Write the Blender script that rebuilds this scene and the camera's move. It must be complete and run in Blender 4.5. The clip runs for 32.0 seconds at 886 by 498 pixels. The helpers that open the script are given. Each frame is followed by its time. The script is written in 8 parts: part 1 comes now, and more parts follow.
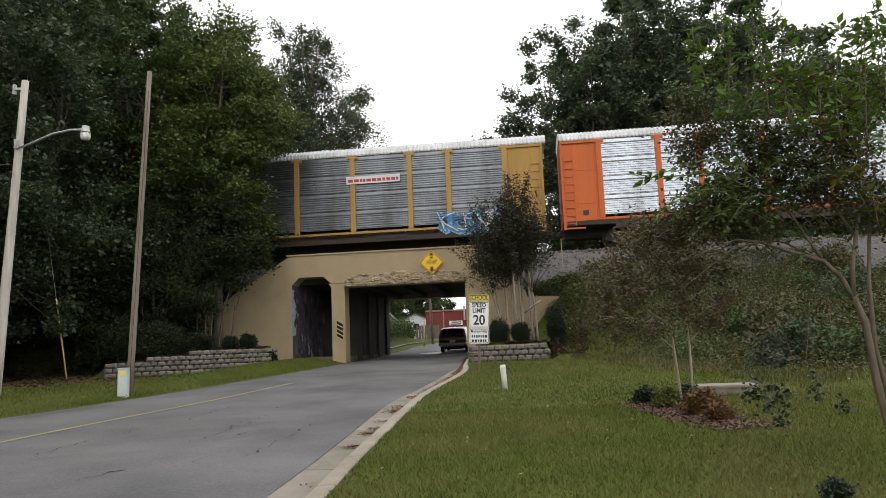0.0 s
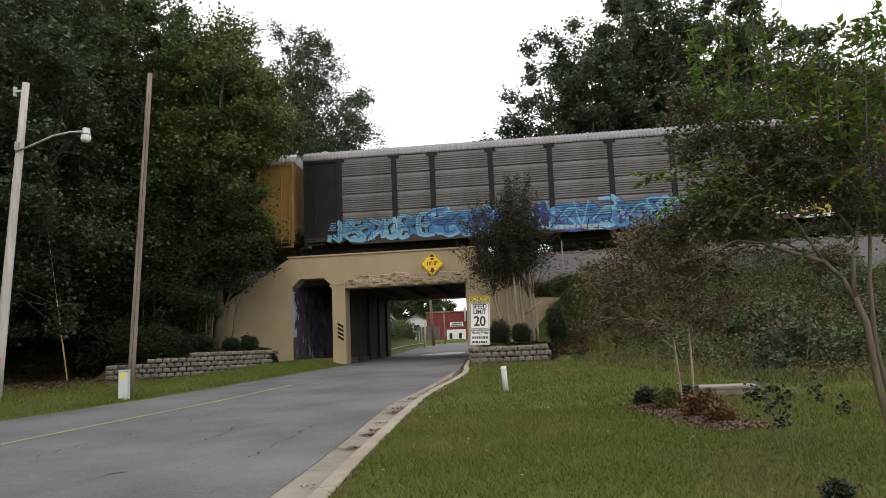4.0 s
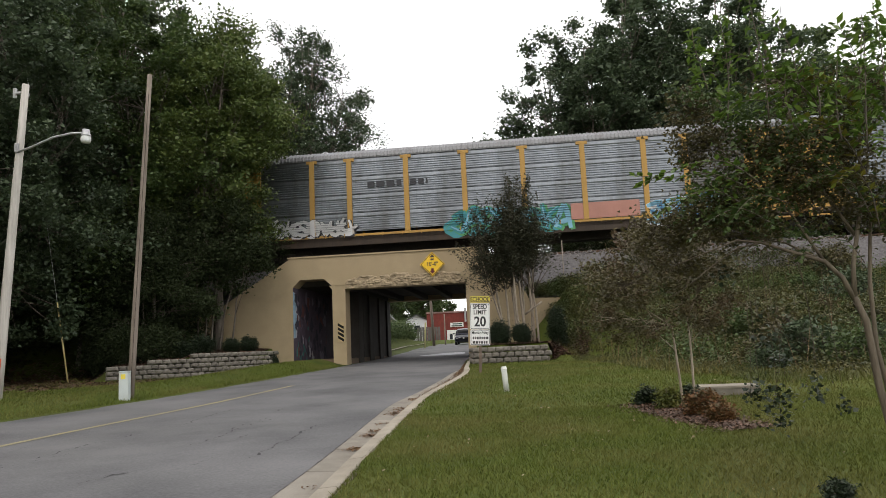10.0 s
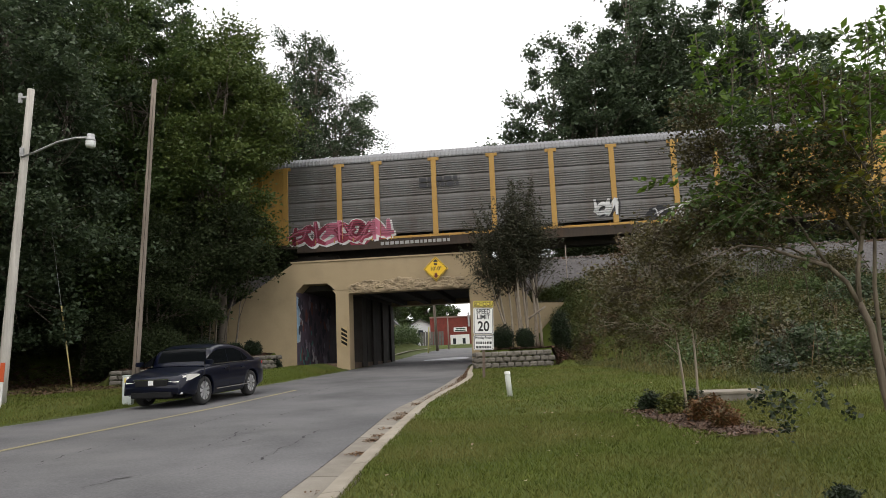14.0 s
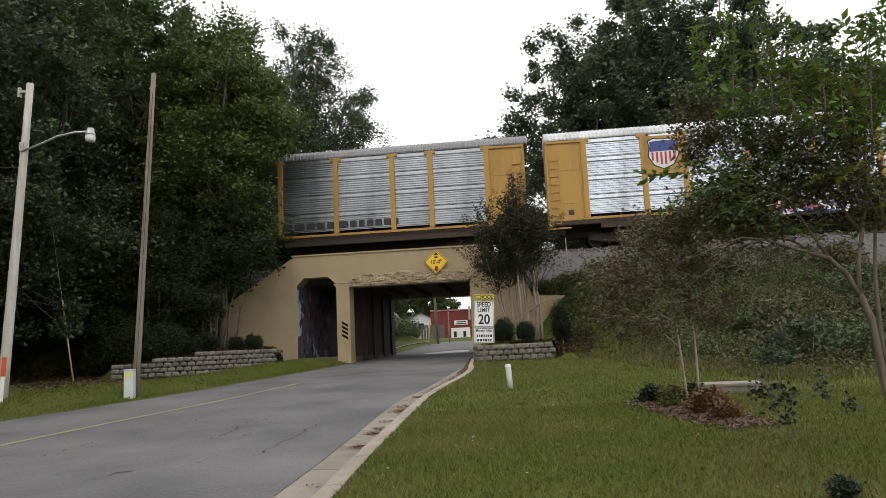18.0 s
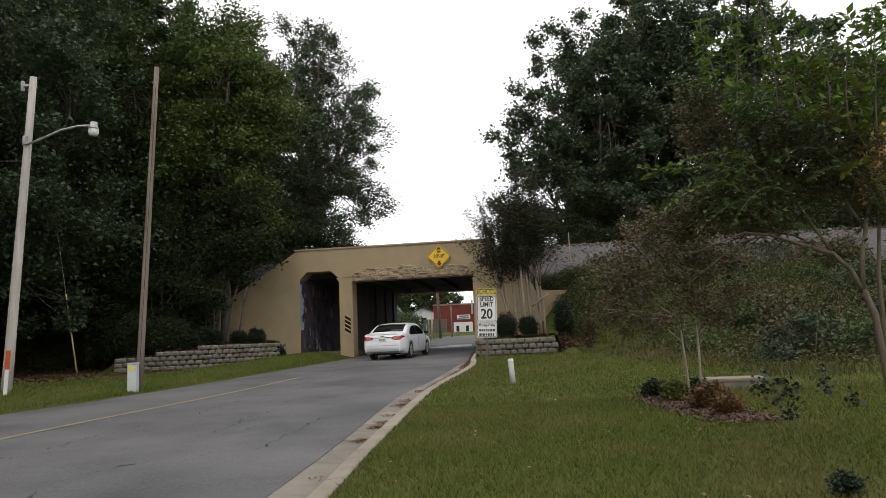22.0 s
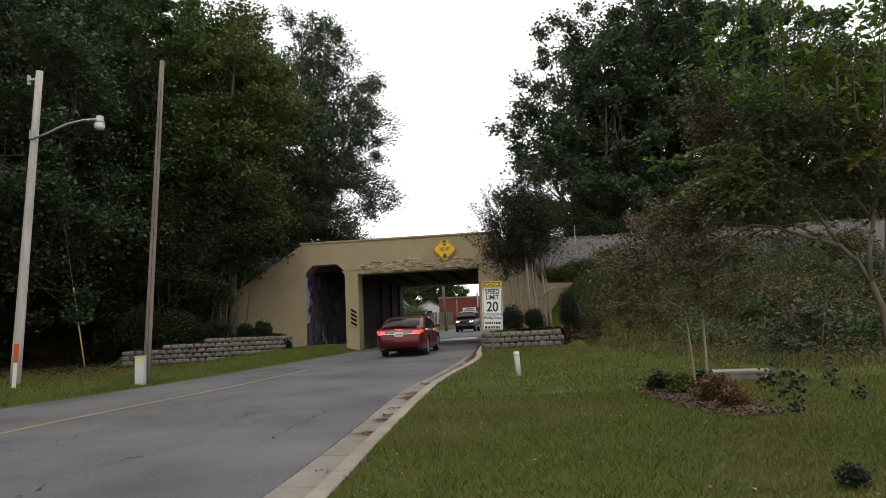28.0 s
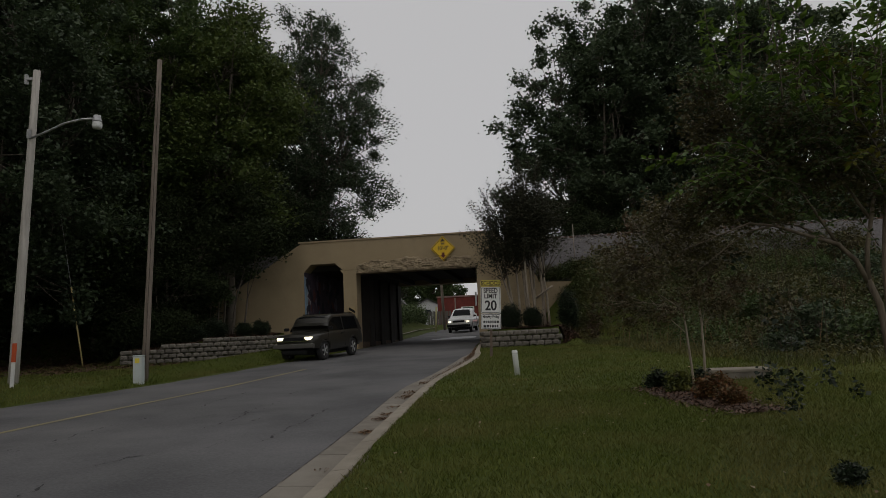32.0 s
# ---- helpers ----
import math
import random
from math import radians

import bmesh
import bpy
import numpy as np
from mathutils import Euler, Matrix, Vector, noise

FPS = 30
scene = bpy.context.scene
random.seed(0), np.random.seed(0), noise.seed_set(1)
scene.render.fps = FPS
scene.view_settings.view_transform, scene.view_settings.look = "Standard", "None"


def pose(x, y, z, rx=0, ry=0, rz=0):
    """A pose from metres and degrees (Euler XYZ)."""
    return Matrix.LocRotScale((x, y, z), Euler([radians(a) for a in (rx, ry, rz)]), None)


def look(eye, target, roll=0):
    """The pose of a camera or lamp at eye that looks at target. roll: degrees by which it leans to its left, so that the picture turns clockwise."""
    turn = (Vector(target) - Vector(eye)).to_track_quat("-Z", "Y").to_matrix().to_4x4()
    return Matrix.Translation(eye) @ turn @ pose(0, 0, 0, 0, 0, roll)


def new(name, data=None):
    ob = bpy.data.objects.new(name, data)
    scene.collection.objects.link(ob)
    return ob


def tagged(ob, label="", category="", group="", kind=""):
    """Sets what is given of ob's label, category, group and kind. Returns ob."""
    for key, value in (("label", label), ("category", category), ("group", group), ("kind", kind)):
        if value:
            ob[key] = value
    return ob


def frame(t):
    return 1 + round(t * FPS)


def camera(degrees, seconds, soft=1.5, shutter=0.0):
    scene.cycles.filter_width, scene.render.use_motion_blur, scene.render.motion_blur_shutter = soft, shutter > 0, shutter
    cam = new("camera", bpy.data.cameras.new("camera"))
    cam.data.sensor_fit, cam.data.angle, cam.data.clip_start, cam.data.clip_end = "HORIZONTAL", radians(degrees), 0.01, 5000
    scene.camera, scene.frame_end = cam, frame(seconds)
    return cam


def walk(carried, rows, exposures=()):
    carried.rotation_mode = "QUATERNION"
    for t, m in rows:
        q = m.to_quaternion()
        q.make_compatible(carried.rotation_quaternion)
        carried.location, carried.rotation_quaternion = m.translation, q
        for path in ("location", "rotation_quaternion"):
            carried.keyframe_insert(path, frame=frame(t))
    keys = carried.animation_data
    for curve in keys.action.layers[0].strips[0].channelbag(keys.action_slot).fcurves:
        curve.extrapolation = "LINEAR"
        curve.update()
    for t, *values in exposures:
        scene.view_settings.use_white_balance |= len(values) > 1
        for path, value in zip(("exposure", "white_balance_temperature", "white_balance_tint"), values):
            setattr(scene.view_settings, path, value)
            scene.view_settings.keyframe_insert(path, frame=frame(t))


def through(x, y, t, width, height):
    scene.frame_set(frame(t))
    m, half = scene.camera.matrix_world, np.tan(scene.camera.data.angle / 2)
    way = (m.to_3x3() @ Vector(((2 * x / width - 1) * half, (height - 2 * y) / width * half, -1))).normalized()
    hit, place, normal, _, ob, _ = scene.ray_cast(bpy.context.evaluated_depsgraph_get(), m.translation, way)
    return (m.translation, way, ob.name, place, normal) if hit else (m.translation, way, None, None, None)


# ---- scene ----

# ------------------------------------------------------------ camera
# a hand-held camera that stands on the lawn and only turns a little: seconds, turn to the left, tilt up, roll
AIM = (
    (0, -0.020, 7.686, -2.318), (0.5, -0.026, 7.725, -2.395), (1, 0.080, 7.796, -2.382), (1.5, 0.062, 7.783, -2.256),
    (2, -0.040, 7.720, -2.292), (2.5, -0.004, 7.892, -2.352), (3, -0.044, 7.785, -2.438), (3.5, 0.044, 7.827, -2.396),
    (5.5, -0.128, 7.590, -2.532), (6, -0.040, 7.657, -2.524), (6.5, -0.059, 7.734, -2.614), (7, 0.018, 7.799, -2.520),
    (7.5, 0.003, 7.907, -2.477), (8, -0.026, 7.811, -2.582), (8.5, -0.067, 7.907, -2.605), (9, -0.000, 7.753, -2.578),
    (9.5, 0.088, 7.842, -2.512), (10, 0.023, 7.826, -2.554), (10.5, 0.125, 7.910, -2.592), (11, 0.063, 8.054, -2.531),
    (11.5, 0.137, 8.033, -2.553), (12, 0.191, 7.849, -2.623), (12.5, 0.221, 7.858, -2.566), (13, 0.148, 7.932, -2.494),
    (13.5, 0.378, 8.106, -2.504), (14, 0.282, 8.198, -2.448), (14.5, 0.377, 8.020, -2.550), (16.5, 0.447, 7.664, -2.461),
    (17, 0.338, 7.661, -2.492), (17.5, 0.411, 7.650, -2.498), (18, 0.336, 7.673, -2.625), (18.5, 0.356, 7.443, -2.661),
    (19, 0.466, 7.351, -2.587), (19.5, 0.364, 7.379, -2.633), (20, 0.435, 7.543, -2.547), (20.5, 0.496, 7.609, -2.549),
    (21, 0.448, 7.546, -2.520), (21.5, 0.445, 7.283, -2.512), (22, 0.576, 7.248, -2.483), (22.5, 0.647, 7.102, -2.459),
    (23, 0.646, 6.992, -2.488), (23.5, 0.738, 6.886, -2.455), (24, 0.708, 6.901, -2.471), (24.5, 0.782, 6.569, -2.447),
    (25, 0.808, 6.508, -2.459), (25.5, 0.803, 6.462, -2.430), (27.5, 0.862, 6.627, -2.486), (28, 1.041, 6.716, -2.536),
    (28.5, 1.011, 6.637, -2.411), (29, 0.999, 6.650, -2.541), (29.5, 0.927, 6.648, -2.550), (30, 0.976, 6.834, -2.572),
    (30.5, 1.037, 6.654, -2.505), (31, 1.053, 6.630, -2.469), (31.5, 0.921, 6.620, -2.571), (32, 0.910, 6.628, -2.638),
)


def aim(turn, tilt, roll):
    return pose(0, 0, 1.55, 0, 0, turn) @ pose(0, 0, 0, 90 + tilt) @ pose(0, 0, 0, 0, 0, roll)


cam = camera(62.2, 32.0, soft=0.6)
walk(cam, [(t, aim(a, b, c)) for t, a, b, c in AIM],
     exposures=((0, 0.27), (8, 0.30), (10, 0.34), (14, 0.34), (17, 0.24), (20.6, 0.22), (22.2, -0.06), (28, -0.08), (31.5, -0.08), (31.7, -0.35), (31.8, -0.65), (31.9, -1.0), (32.0, -1.36)))

# ------------------------------------------------------------ light: bright overcast sky
world = bpy.data.worlds.new("overcast_sky")
scene.world = world
world.use_nodes = True
wn, wl = world.node_tree.nodes, world.node_tree.links
sky = wn.new("ShaderNodeTexSky")
sky.sky_type, sky.sun_disc = "NISHITA", False
sky.sun_elevation, sky.sun_rotation = radians(48), radians(200)
sky.air_density, sky.dust_density, sky.ozone_density = 1.0, 4.0, 0.6
haze = wn.new("ShaderNodeMix")
haze.data_type = "RGBA"
haze.inputs[0].default_value = 0.86
wl.new(sky.outputs[0], haze.inputs[6])
haze.inputs[7].default_value = (11.9, 11.7, 11.7, 1)
wl.new(haze.outputs[2], wn["Background"].inputs[0])
wn["Background"].inputs[1].default_value = 0.12

sun = new("sun", bpy.data.lights.new("sun", "SUN"))
sun.data.energy, sun.data.angle, sun.data.color = 0.5, radians(25), (1.0, 0.96, 0.9)
sun.matrix_world = look((-14, -34, 42), (0, 0, 0))

# ------------------------------------------------------------ materials
def mat(name, a, b=None, rough=0.7, metal=0.0, scale=3.0, fine=40.0, bump=0.15, stain=None, stain_scale=0.7, stain_amt=0.5,
        island=0.0, per_object=0.0, spec=0.4, coat=0.0, stretch=None):
    """A procedural surface: two colours mixed by noise at two scales, an optional stain, relief and small differences by piece."""
    m = bpy.data.materials.new(name)
    m.use_nodes = True
    n, l = m.node_tree.nodes, m.node_tree.links
    p = n["Principled BSDF"]
    p.inputs["Roughness"].default_value, p.inputs["Metallic"].default_value = rough, metal
    p.inputs["Specular IOR Level"].default_value = spec
    p.inputs["Coat Weight"].default_value = coat
    b = b or tuple(c * 0.72 for c in a)
    tc = n.new("ShaderNodeTexCoord")
    src = tc.outputs["Object"]
    if stretch:
        mp = n.new("ShaderNodeMapping")
        mp.inputs["Scale"].default_value = stretch
        l.new(src, mp.inputs[0])
        src = mp.outputs[0]
    big, small = n.new("ShaderNodeTexNoise"), n.new("ShaderNodeTexNoise")
    big.inputs["Scale"].default_value, big.inputs["Detail"].default_value = scale, 6
    small.inputs["Scale"].default_value, small.inputs["Detail"].default_value = fine, 3
    l.new(src, big.inputs["Vector"])
    l.new(src, small.inputs["Vector"])
    add = n.new("ShaderNodeMath")
    add.operation = "MULTIPLY_ADD"
    l.new(small.outputs[0], add.inputs[0])
    add.inputs[1].default_value = 0.5
    l.new(big.outputs[0], add.inputs[2])
    ramp = n.new("ShaderNodeMapRange")
    ramp.inputs[1].default_value, ramp.inputs[2].default_value = 0.5, 1.0
    l.new(add.outputs[0], ramp.inputs[0])
    mix = n.new("ShaderNodeMix")
    mix.data_type = "RGBA"
    mix.inputs[6].default_value, mix.inputs[7].default_value = (*a, 1), (*b, 1)
    l.new(ramp.outputs[0], mix.inputs[0])
    col = mix.outputs[2]
    if stain:
        sn = n.new("ShaderNodeTexNoise")
        sn.inputs["Scale"].default_value, sn.inputs["Detail"].default_value, sn.inputs["Roughness"].default_value = stain_scale, 8, 0.65
        l.new(src, sn.inputs["Vector"])
        sr = n.new("ShaderNodeMapRange")
        sr.inputs[1].default_value, sr.inputs[2].default_value, sr.inputs[4].default_value = 0.5, 0.72, stain_amt
        l.new(sn.outputs[0], sr.inputs[0])
        sm = n.new("ShaderNodeMix")
        sm.data_type = "RGBA"
        sm.inputs[7].default_value = (*stain, 1)
        l.new(sr.outputs[0], sm.inputs[0])
        l.new(col, sm.inputs[6])
        col = sm.outputs[2]
    if island or per_object:
        rnd = n.new("ShaderNodeNewGeometry").outputs["Random Per Island"] if island else n.new("ShaderNodeObjectInfo").outputs["Random"]
        amt = island or per_object
        vr = n.new("ShaderNodeMapRange")
        vr.inputs[3].default_value, vr.inputs[4].default_value = 1 - amt, 1 + amt
        l.new(rnd, vr.inputs[0])
        hs = n.new("ShaderNodeHueSaturation")
        l.new(vr.outputs[0], hs.inputs["Value"])
        l.new(col, hs.inputs["Color"])
        col = hs.outputs[0]
    l.new(col, p.inputs["Base Color"])
    if bump:
        bp = n.new("ShaderNodeBump")
        bp.inputs["Strength"].default_value, bp.inputs["Distance"].default_value = bump, 0.02
        l.new(add.outputs[0], bp.inputs["Height"])
        l.new(bp.outputs[0], p.inputs["Normal"])
    return m


def leaf_mat(name, a, b, rough=0.46, through=0.25, patch=None, patch_scale=0.4, spec=0.34):
    """Leaves: colour differs from leaf to leaf, a little light comes through them."""
    m = bpy.data.materials.new(name)
    m.use_nodes = True
    n, l = m.node_tree.nodes, m.node_tree.links
    p = n["Principled BSDF"]
    p.inputs["Roughness"].default_value = rough
    p.inputs["Specular IOR Level"].default_value = spec
    geo = n.new("ShaderNodeNewGeometry")
    mix = n.new("ShaderNodeMix")
    mix.data_type = "RGBA"
    mix.inputs[6].default_value, mix.inputs[7].default_value = (*a, 1), (*b, 1)
    l.new(geo.outputs["Random Per Island"], mix.inputs[0])
    col = mix.outputs[2]
    if patch:
        tc, nz, pr, pm = n.new("ShaderNodeTexCoord"), n.new("ShaderNodeTexNoise"), n.new("ShaderNodeMapRange"), n.new("ShaderNodeMix")
        nz.inputs["Scale"].default_value, nz.inputs["Detail"].default_value = patch_scale, 5
        pr.inputs[1].default_value, pr.inputs[2].default_value, pr.inputs[4].default_value = 0.42, 0.66, 0.85
        pm.data_type = "RGBA"
        pm.inputs[7].default_value = (*patch, 1)
        l.new(tc.outputs["Object"], nz.inputs["Vector"])
        l.new(nz.outputs[0], pr.inputs[0])
        l.new(pr.outputs[0], pm.inputs[0])
        l.new(col, pm.inputs[6])
        col = pm.outputs[2]
    l.new(col, p.inputs["Base Color"])
    tr = n.new("ShaderNodeBsdfTranslucent")
    l.new(col, tr.inputs[0])
    ms = n.new("ShaderNodeMixShader")
    ms.inputs[0].default_value = through
    l.new(p.outputs[0], ms.inputs[1])
    l.new(tr.outputs[0], ms.inputs[2])
    l.new(ms.outputs[0], n["Material Output"].inputs[0])
    return m


def glow_mat(name, colour, strength, base=(0.8, 0.8, 0.8)):
    m = mat(name, base, base, 0.15, bump=0)
    p = m.node_tree.nodes["Principled BSDF"]
    p.inputs["Emission Color"].default_value, p.inputs["Emission Strength"].default_value = (*colour, 1), strength
    return m


def glass_mat(name, tint, rough=0.04):
    m = bpy.data.materials.new(name)
    m.use_nodes = True
    p = m.node_tree.nodes["Principled BSDF"]
    p.inputs["Base Color"].default_value = (*tint, 1)
    p.inputs["Roughness"].default_value = rough
    p.inputs["Specular IOR Level"].default_value = 0.12
    return m


GRASS = mat("mown_grass", (0.074, 0.094, 0.014), (0.042, 0.057, 0.009), 0.9, scale=0.6, fine=30, bump=0.6, stain=(0.10, 0.095, 0.038), stain_scale=0.5, stain_amt=0.55, spec=0.15)
ASPHALT = mat("worn_asphalt", (0.158, 0.155, 0.156), (0.068, 0.068, 0.070), 0.85, scale=0.5, fine=28, bump=0.35, stain=(0.18, 0.176, 0.168), stain_scale=0.22, stain_amt=0.5, spec=0.3)
CONCRETE = mat("gutter_concrete", (0.27, 0.245, 0.205), (0.18, 0.16, 0.13), 0.88, scale=2.2, fine=70, bump=0.25, stain=(0.12, 0.10, 0.08), stain_scale=1.3, stain_amt=0.6, per_object=0.12)
CURB = mat("curb_concrete", (0.36, 0.32, 0.255), (0.24, 0.21, 0.165), 0.88, scale=2.2, fine=70, bump=0.25, stain=(0.20, 0.17, 0.13), stain_scale=1.6, stain_amt=0.5, per_object=0.1)
YELLOW_LINE = mat("faded_yellow_paint", (0.31, 0.265, 0.12), (0.20, 0.18, 0.125), 0.8, scale=1.2, fine=25, bump=0.1, stain=(0.15, 0.145, 0.13), stain_scale=1.1, stain_amt=0.65)
CRACK = mat("crack_filler", (0.014, 0.014, 0.014), (0.03, 0.03, 0.03), 0.8)
PAINTED = mat("tan_painted_concrete", (0.385, 0.300, 0.182), (0.315, 0.243, 0.145), 0.8, scale=0.9, fine=25, bump=0.12, stain=(0.22, 0.175, 0.115), stain_scale=0.55, stain_amt=0.5)
BROKEN = mat("spalled_concrete", (0.42, 0.33, 0.21), (0.22, 0.17, 0.11), 0.95, scale=3.5, fine=18, bump=0.9, stain=(0.16, 0.13, 0.09), stain_scale=2.2, stain_amt=0.7)
# stained tunnel concrete; base colour also lowered to hold the shade under the deck
SOOT_SHADE = mat("shade_darkened_concrete", (0.045, 0.038, 0.032), (0.020, 0.017, 0.015), 0.92, scale=1.1, fine=20, bump=0.3, stain=(0.05, 0.045, 0.04), stain_scale=0.8, stain_amt=0.6)
BLOCK = mat("split_face_block", (0.215, 0.195, 0.165), (0.12, 0.108, 0.09), 0.95, scale=5, fine=26, bump=0.8, per_object=0.22, stain=(0.07, 0.066, 0.055), stain_scale=2.2, stain_amt=0.55)
BALLAST = mat("ballast_stone", (0.20, 0.182, 0.175), (0.095, 0.087, 0.083), 0.9, scale=6, fine=30, bump=0.4, island=0.45)
GRAVEL = mat("ballast_bed", (0.15, 0.14, 0.14), (0.07, 0.065, 0.065), 0.95, scale=9, fine=24, bump=1.0)
EARTH = mat("brown_earth", (0.16, 0.11, 0.075), (0.09, 0.065, 0.045), 0.95, scale=3, fine=25, bump=0.5)
MULCH = mat("bark_mulch", (0.078, 0.043, 0.027), (0.036, 0.022, 0.015), 0.95, scale=8, fine=50, bump=0.9)
BARK = mat("grey_bark", (0.15, 0.125, 0.10), (0.075, 0.062, 0.05), 0.9, scale=4, fine=20, bump=0.7, stretch=(3, 3, 0.6))
PALE_BARK = mat("smooth_pale_bark", (0.33, 0.28, 0.215), (0.17, 0.135, 0.10), 0.75, scale=3, fine=14, bump=0.25, stretch=(2, 2, 0.5))
POLE_WOOD = mat("weathered_pole_wood", (0.27, 0.225, 0.185), (0.14, 0.115, 0.09), 0.85, scale=3, fine=26, bump=0.4, stretch=(5, 5, 0.25))
POLE_GREY = mat("bleached_pole_wood", (0.56, 0.53, 0.48), (0.36, 0.335, 0.30), 0.8, scale=3, fine=26, bump=0.3, stretch=(5, 5, 0.25))
STEEL = mat("galvanised_steel", (0.50, 0.50, 0.50), (0.38, 0.38, 0.38), 0.5, 0.7, scale=5, bump=0.05)
RAIL_STEEL = mat("rusty_rail", (0.20, 0.12, 0.08), (0.11, 0.07, 0.05), 0.7, 0.4, scale=6)
DARK_STEEL = mat("grimy_running_gear", (0.045, 0.038, 0.032), (0.025, 0.02, 0.018), 0.85, 0.2, scale=5)
TIE = mat("creosoted_sleeper", (0.07, 0.055, 0.045), (0.04, 0.03, 0.025), 0.9, scale=6)
WHITE_PAINT = mat("white_paint", (0.78, 0.78, 0.76), (0.70, 0.70, 0.68), 0.5, bump=0.02)
STRIPE_BLACK = mat("matt_black_paint", (0.010, 0.010, 0.010), (0.02, 0.018, 0.015), 0.95, bump=0.02, spec=0.05)
BLACK_PAINT = mat("black_paint", (0.02, 0.02, 0.02), (0.03, 0.03, 0.03), 0.5, bump=0.02)
SIGN_YELLOW = mat("sign_yellow", (0.85, 0.55, 0.02), (0.78, 0.48, 0.02), 0.45, bump=0.02, scale=4)
SCHOOL_YELLOW = mat("school_sign_yellow", (0.80, 0.66, 0.08), (0.72, 0.58, 0.07), 0.45, bump=0.02, scale=4)
L_OAK = leaf_mat("oak_leaves", (0.045, 0.078, 0.023), (0.088, 0.122, 0.036), through=0.32)
L_DARK = leaf_mat("dark_leaves", (0.042, 0.066, 0.034), (0.080, 0.108, 0.052), through=0.3)
L_LIGHT = leaf_mat("light_leaves", (0.062, 0.098, 0.024), (0.118, 0.148, 0.038), through=0.32)
L_MYRTLE = leaf_mat("myrtle_leaves", (0.028, 0.033, 0.019), (0.056, 0.054, 0.031), 0.55, spec=0.2)
L_BRONZE = leaf_mat("bronze_leaves", (0.062, 0.052, 0.026), (0.105, 0.092, 0.036), through=0.3)
L_FRESH = leaf_mat("fresh_leaves", (0.075, 0.14, 0.022), (0.14, 0.21, 0.035), through=0.35)
L_OLIVE = leaf_mat("olive_leaves", (0.058, 0.062, 0.024), (0.108, 0.100, 0.038), through=0.3, patch=(0.095, 0.058, 0.034), patch_scale=1.6)
L_GOLD = leaf_mat("yellowing_leaves", (0.12, 0.15, 0.022), (0.19, 0.16, 0.028), through=0.35)
# leaf colour darkened to carry the shade on understorey and wall plants
L_SHADE = leaf_mat("shade_darkened_leaves", (0.024, 0.034, 0.016), (0.050, 0.064, 0.027), 0.6, spec=0.1)
L_WEED = leaf_mat("weed_leaves", (0.026, 0.034, 0.010), (0.112, 0.098, 0.032), patch=(0.055, 0.078, 0.020), patch_scale=0.6)
L_EVER = leaf_mat("evergreen_needles", (0.010, 0.019, 0.008), (0.021, 0.034, 0.012), through=0.1)
L_RED = leaf_mat("reddish_leaves", (0.15, 0.062, 0.024), (0.062, 0.058, 0.020), patch=(0.17, 0.085, 0.03), patch_scale=4.0)
L_AZALEA = leaf_mat("azalea_leaves", (0.105, 0.115, 0.022), (0.045, 0.062, 0.016), patch=(0.16, 0.15, 0.035), patch_scale=3.0)
L_DEAD = leaf_mat("dry_leaves", (0.20, 0.12, 0.06), (0.12, 0.07, 0.04), through=0.1)
L_BLADE = leaf_mat("grass_blades", (0.062, 0.088, 0.014), (0.122, 0.142, 0.028), 0.6, through=0.12, patch=(0.150, 0.138, 0.045), patch_scale=0.55, spec=0.15)
L_TALL = leaf_mat("tall_grass_blades", (0.070, 0.072, 0.016), (0.180, 0.150, 0.048), through=0.25, patch=(0.052, 0.072, 0.016), patch_scale=0.5)
NEAR_BARK = mat("flaking_bark", (0.15, 0.122, 0.085), (0.065, 0.050, 0.036), 0.85, scale=5, fine=22, bump=0.5, stretch=(3, 3, 0.5))
DARK_BARK = mat("brown_bark", (0.085, 0.064, 0.045), (0.042, 0.031, 0.022), 0.85, scale=5, fine=22, bump=0.5, stretch=(3, 3, 0.5))

# ------------------------------------------------------------ building helpers
def mesh_of(name, verts, faces, material, smooth=False):
    me = bpy.data.meshes.new(name)
    me.from_pydata(verts, [], faces)
    for m in (material if isinstance(material, (list, tuple)) else (material,)):
        me.materials.append(m)
    if smooth:
        me.polygons.foreach_set("use_smooth", [True] * len(me.polygons))
    me.update()
    return me


def quads_mesh(name, co, material):
    """A mesh of loose three- or four-cornered pieces; co: n x corners x 3."""
    n, k = len(co), len(co[0])
    me = bpy.data.meshes.new(name)
    me.vertices.add(n * k)
    me.vertices.foreach_set("co", np.asarray(co, np.float32).ravel())
    me.loops.add(n * k)
    me.loops.foreach_set("vertex_index", np.arange(n * k, dtype=np.int32))
    me.polygons.add(n)
    me.polygons.foreach_set("loop_start", np.arange(0, n * k, k, dtype=np.int32))
    me.materials.append(material)
    me.update(calc_edges=True)
    return me


def put(name, me, parent=None, m=None, label=""):
    ob = new(name, me)
    if parent is not None:
        ob.parent = parent
    if m is not None:
        ob.matrix_basis = m
    if label:
        ob["label"] = label
    return ob


def done(bm, name, material, smooth=False):
    me = bpy.data.meshes.new(name)
    bm.to_mesh(me)
    bm.free()
    for m in (material if isinstance(material, (list, tuple)) else (material,)):
        me.materials.append(m)
    if smooth:
        me.polygons.foreach_set("use_smooth", [True] * len(me.polygons))
    return me


def part(name, bm, material, parent, label="", m=None, smooth=False):
    return put(name, done(bm, name, material, smooth), parent, m, label)


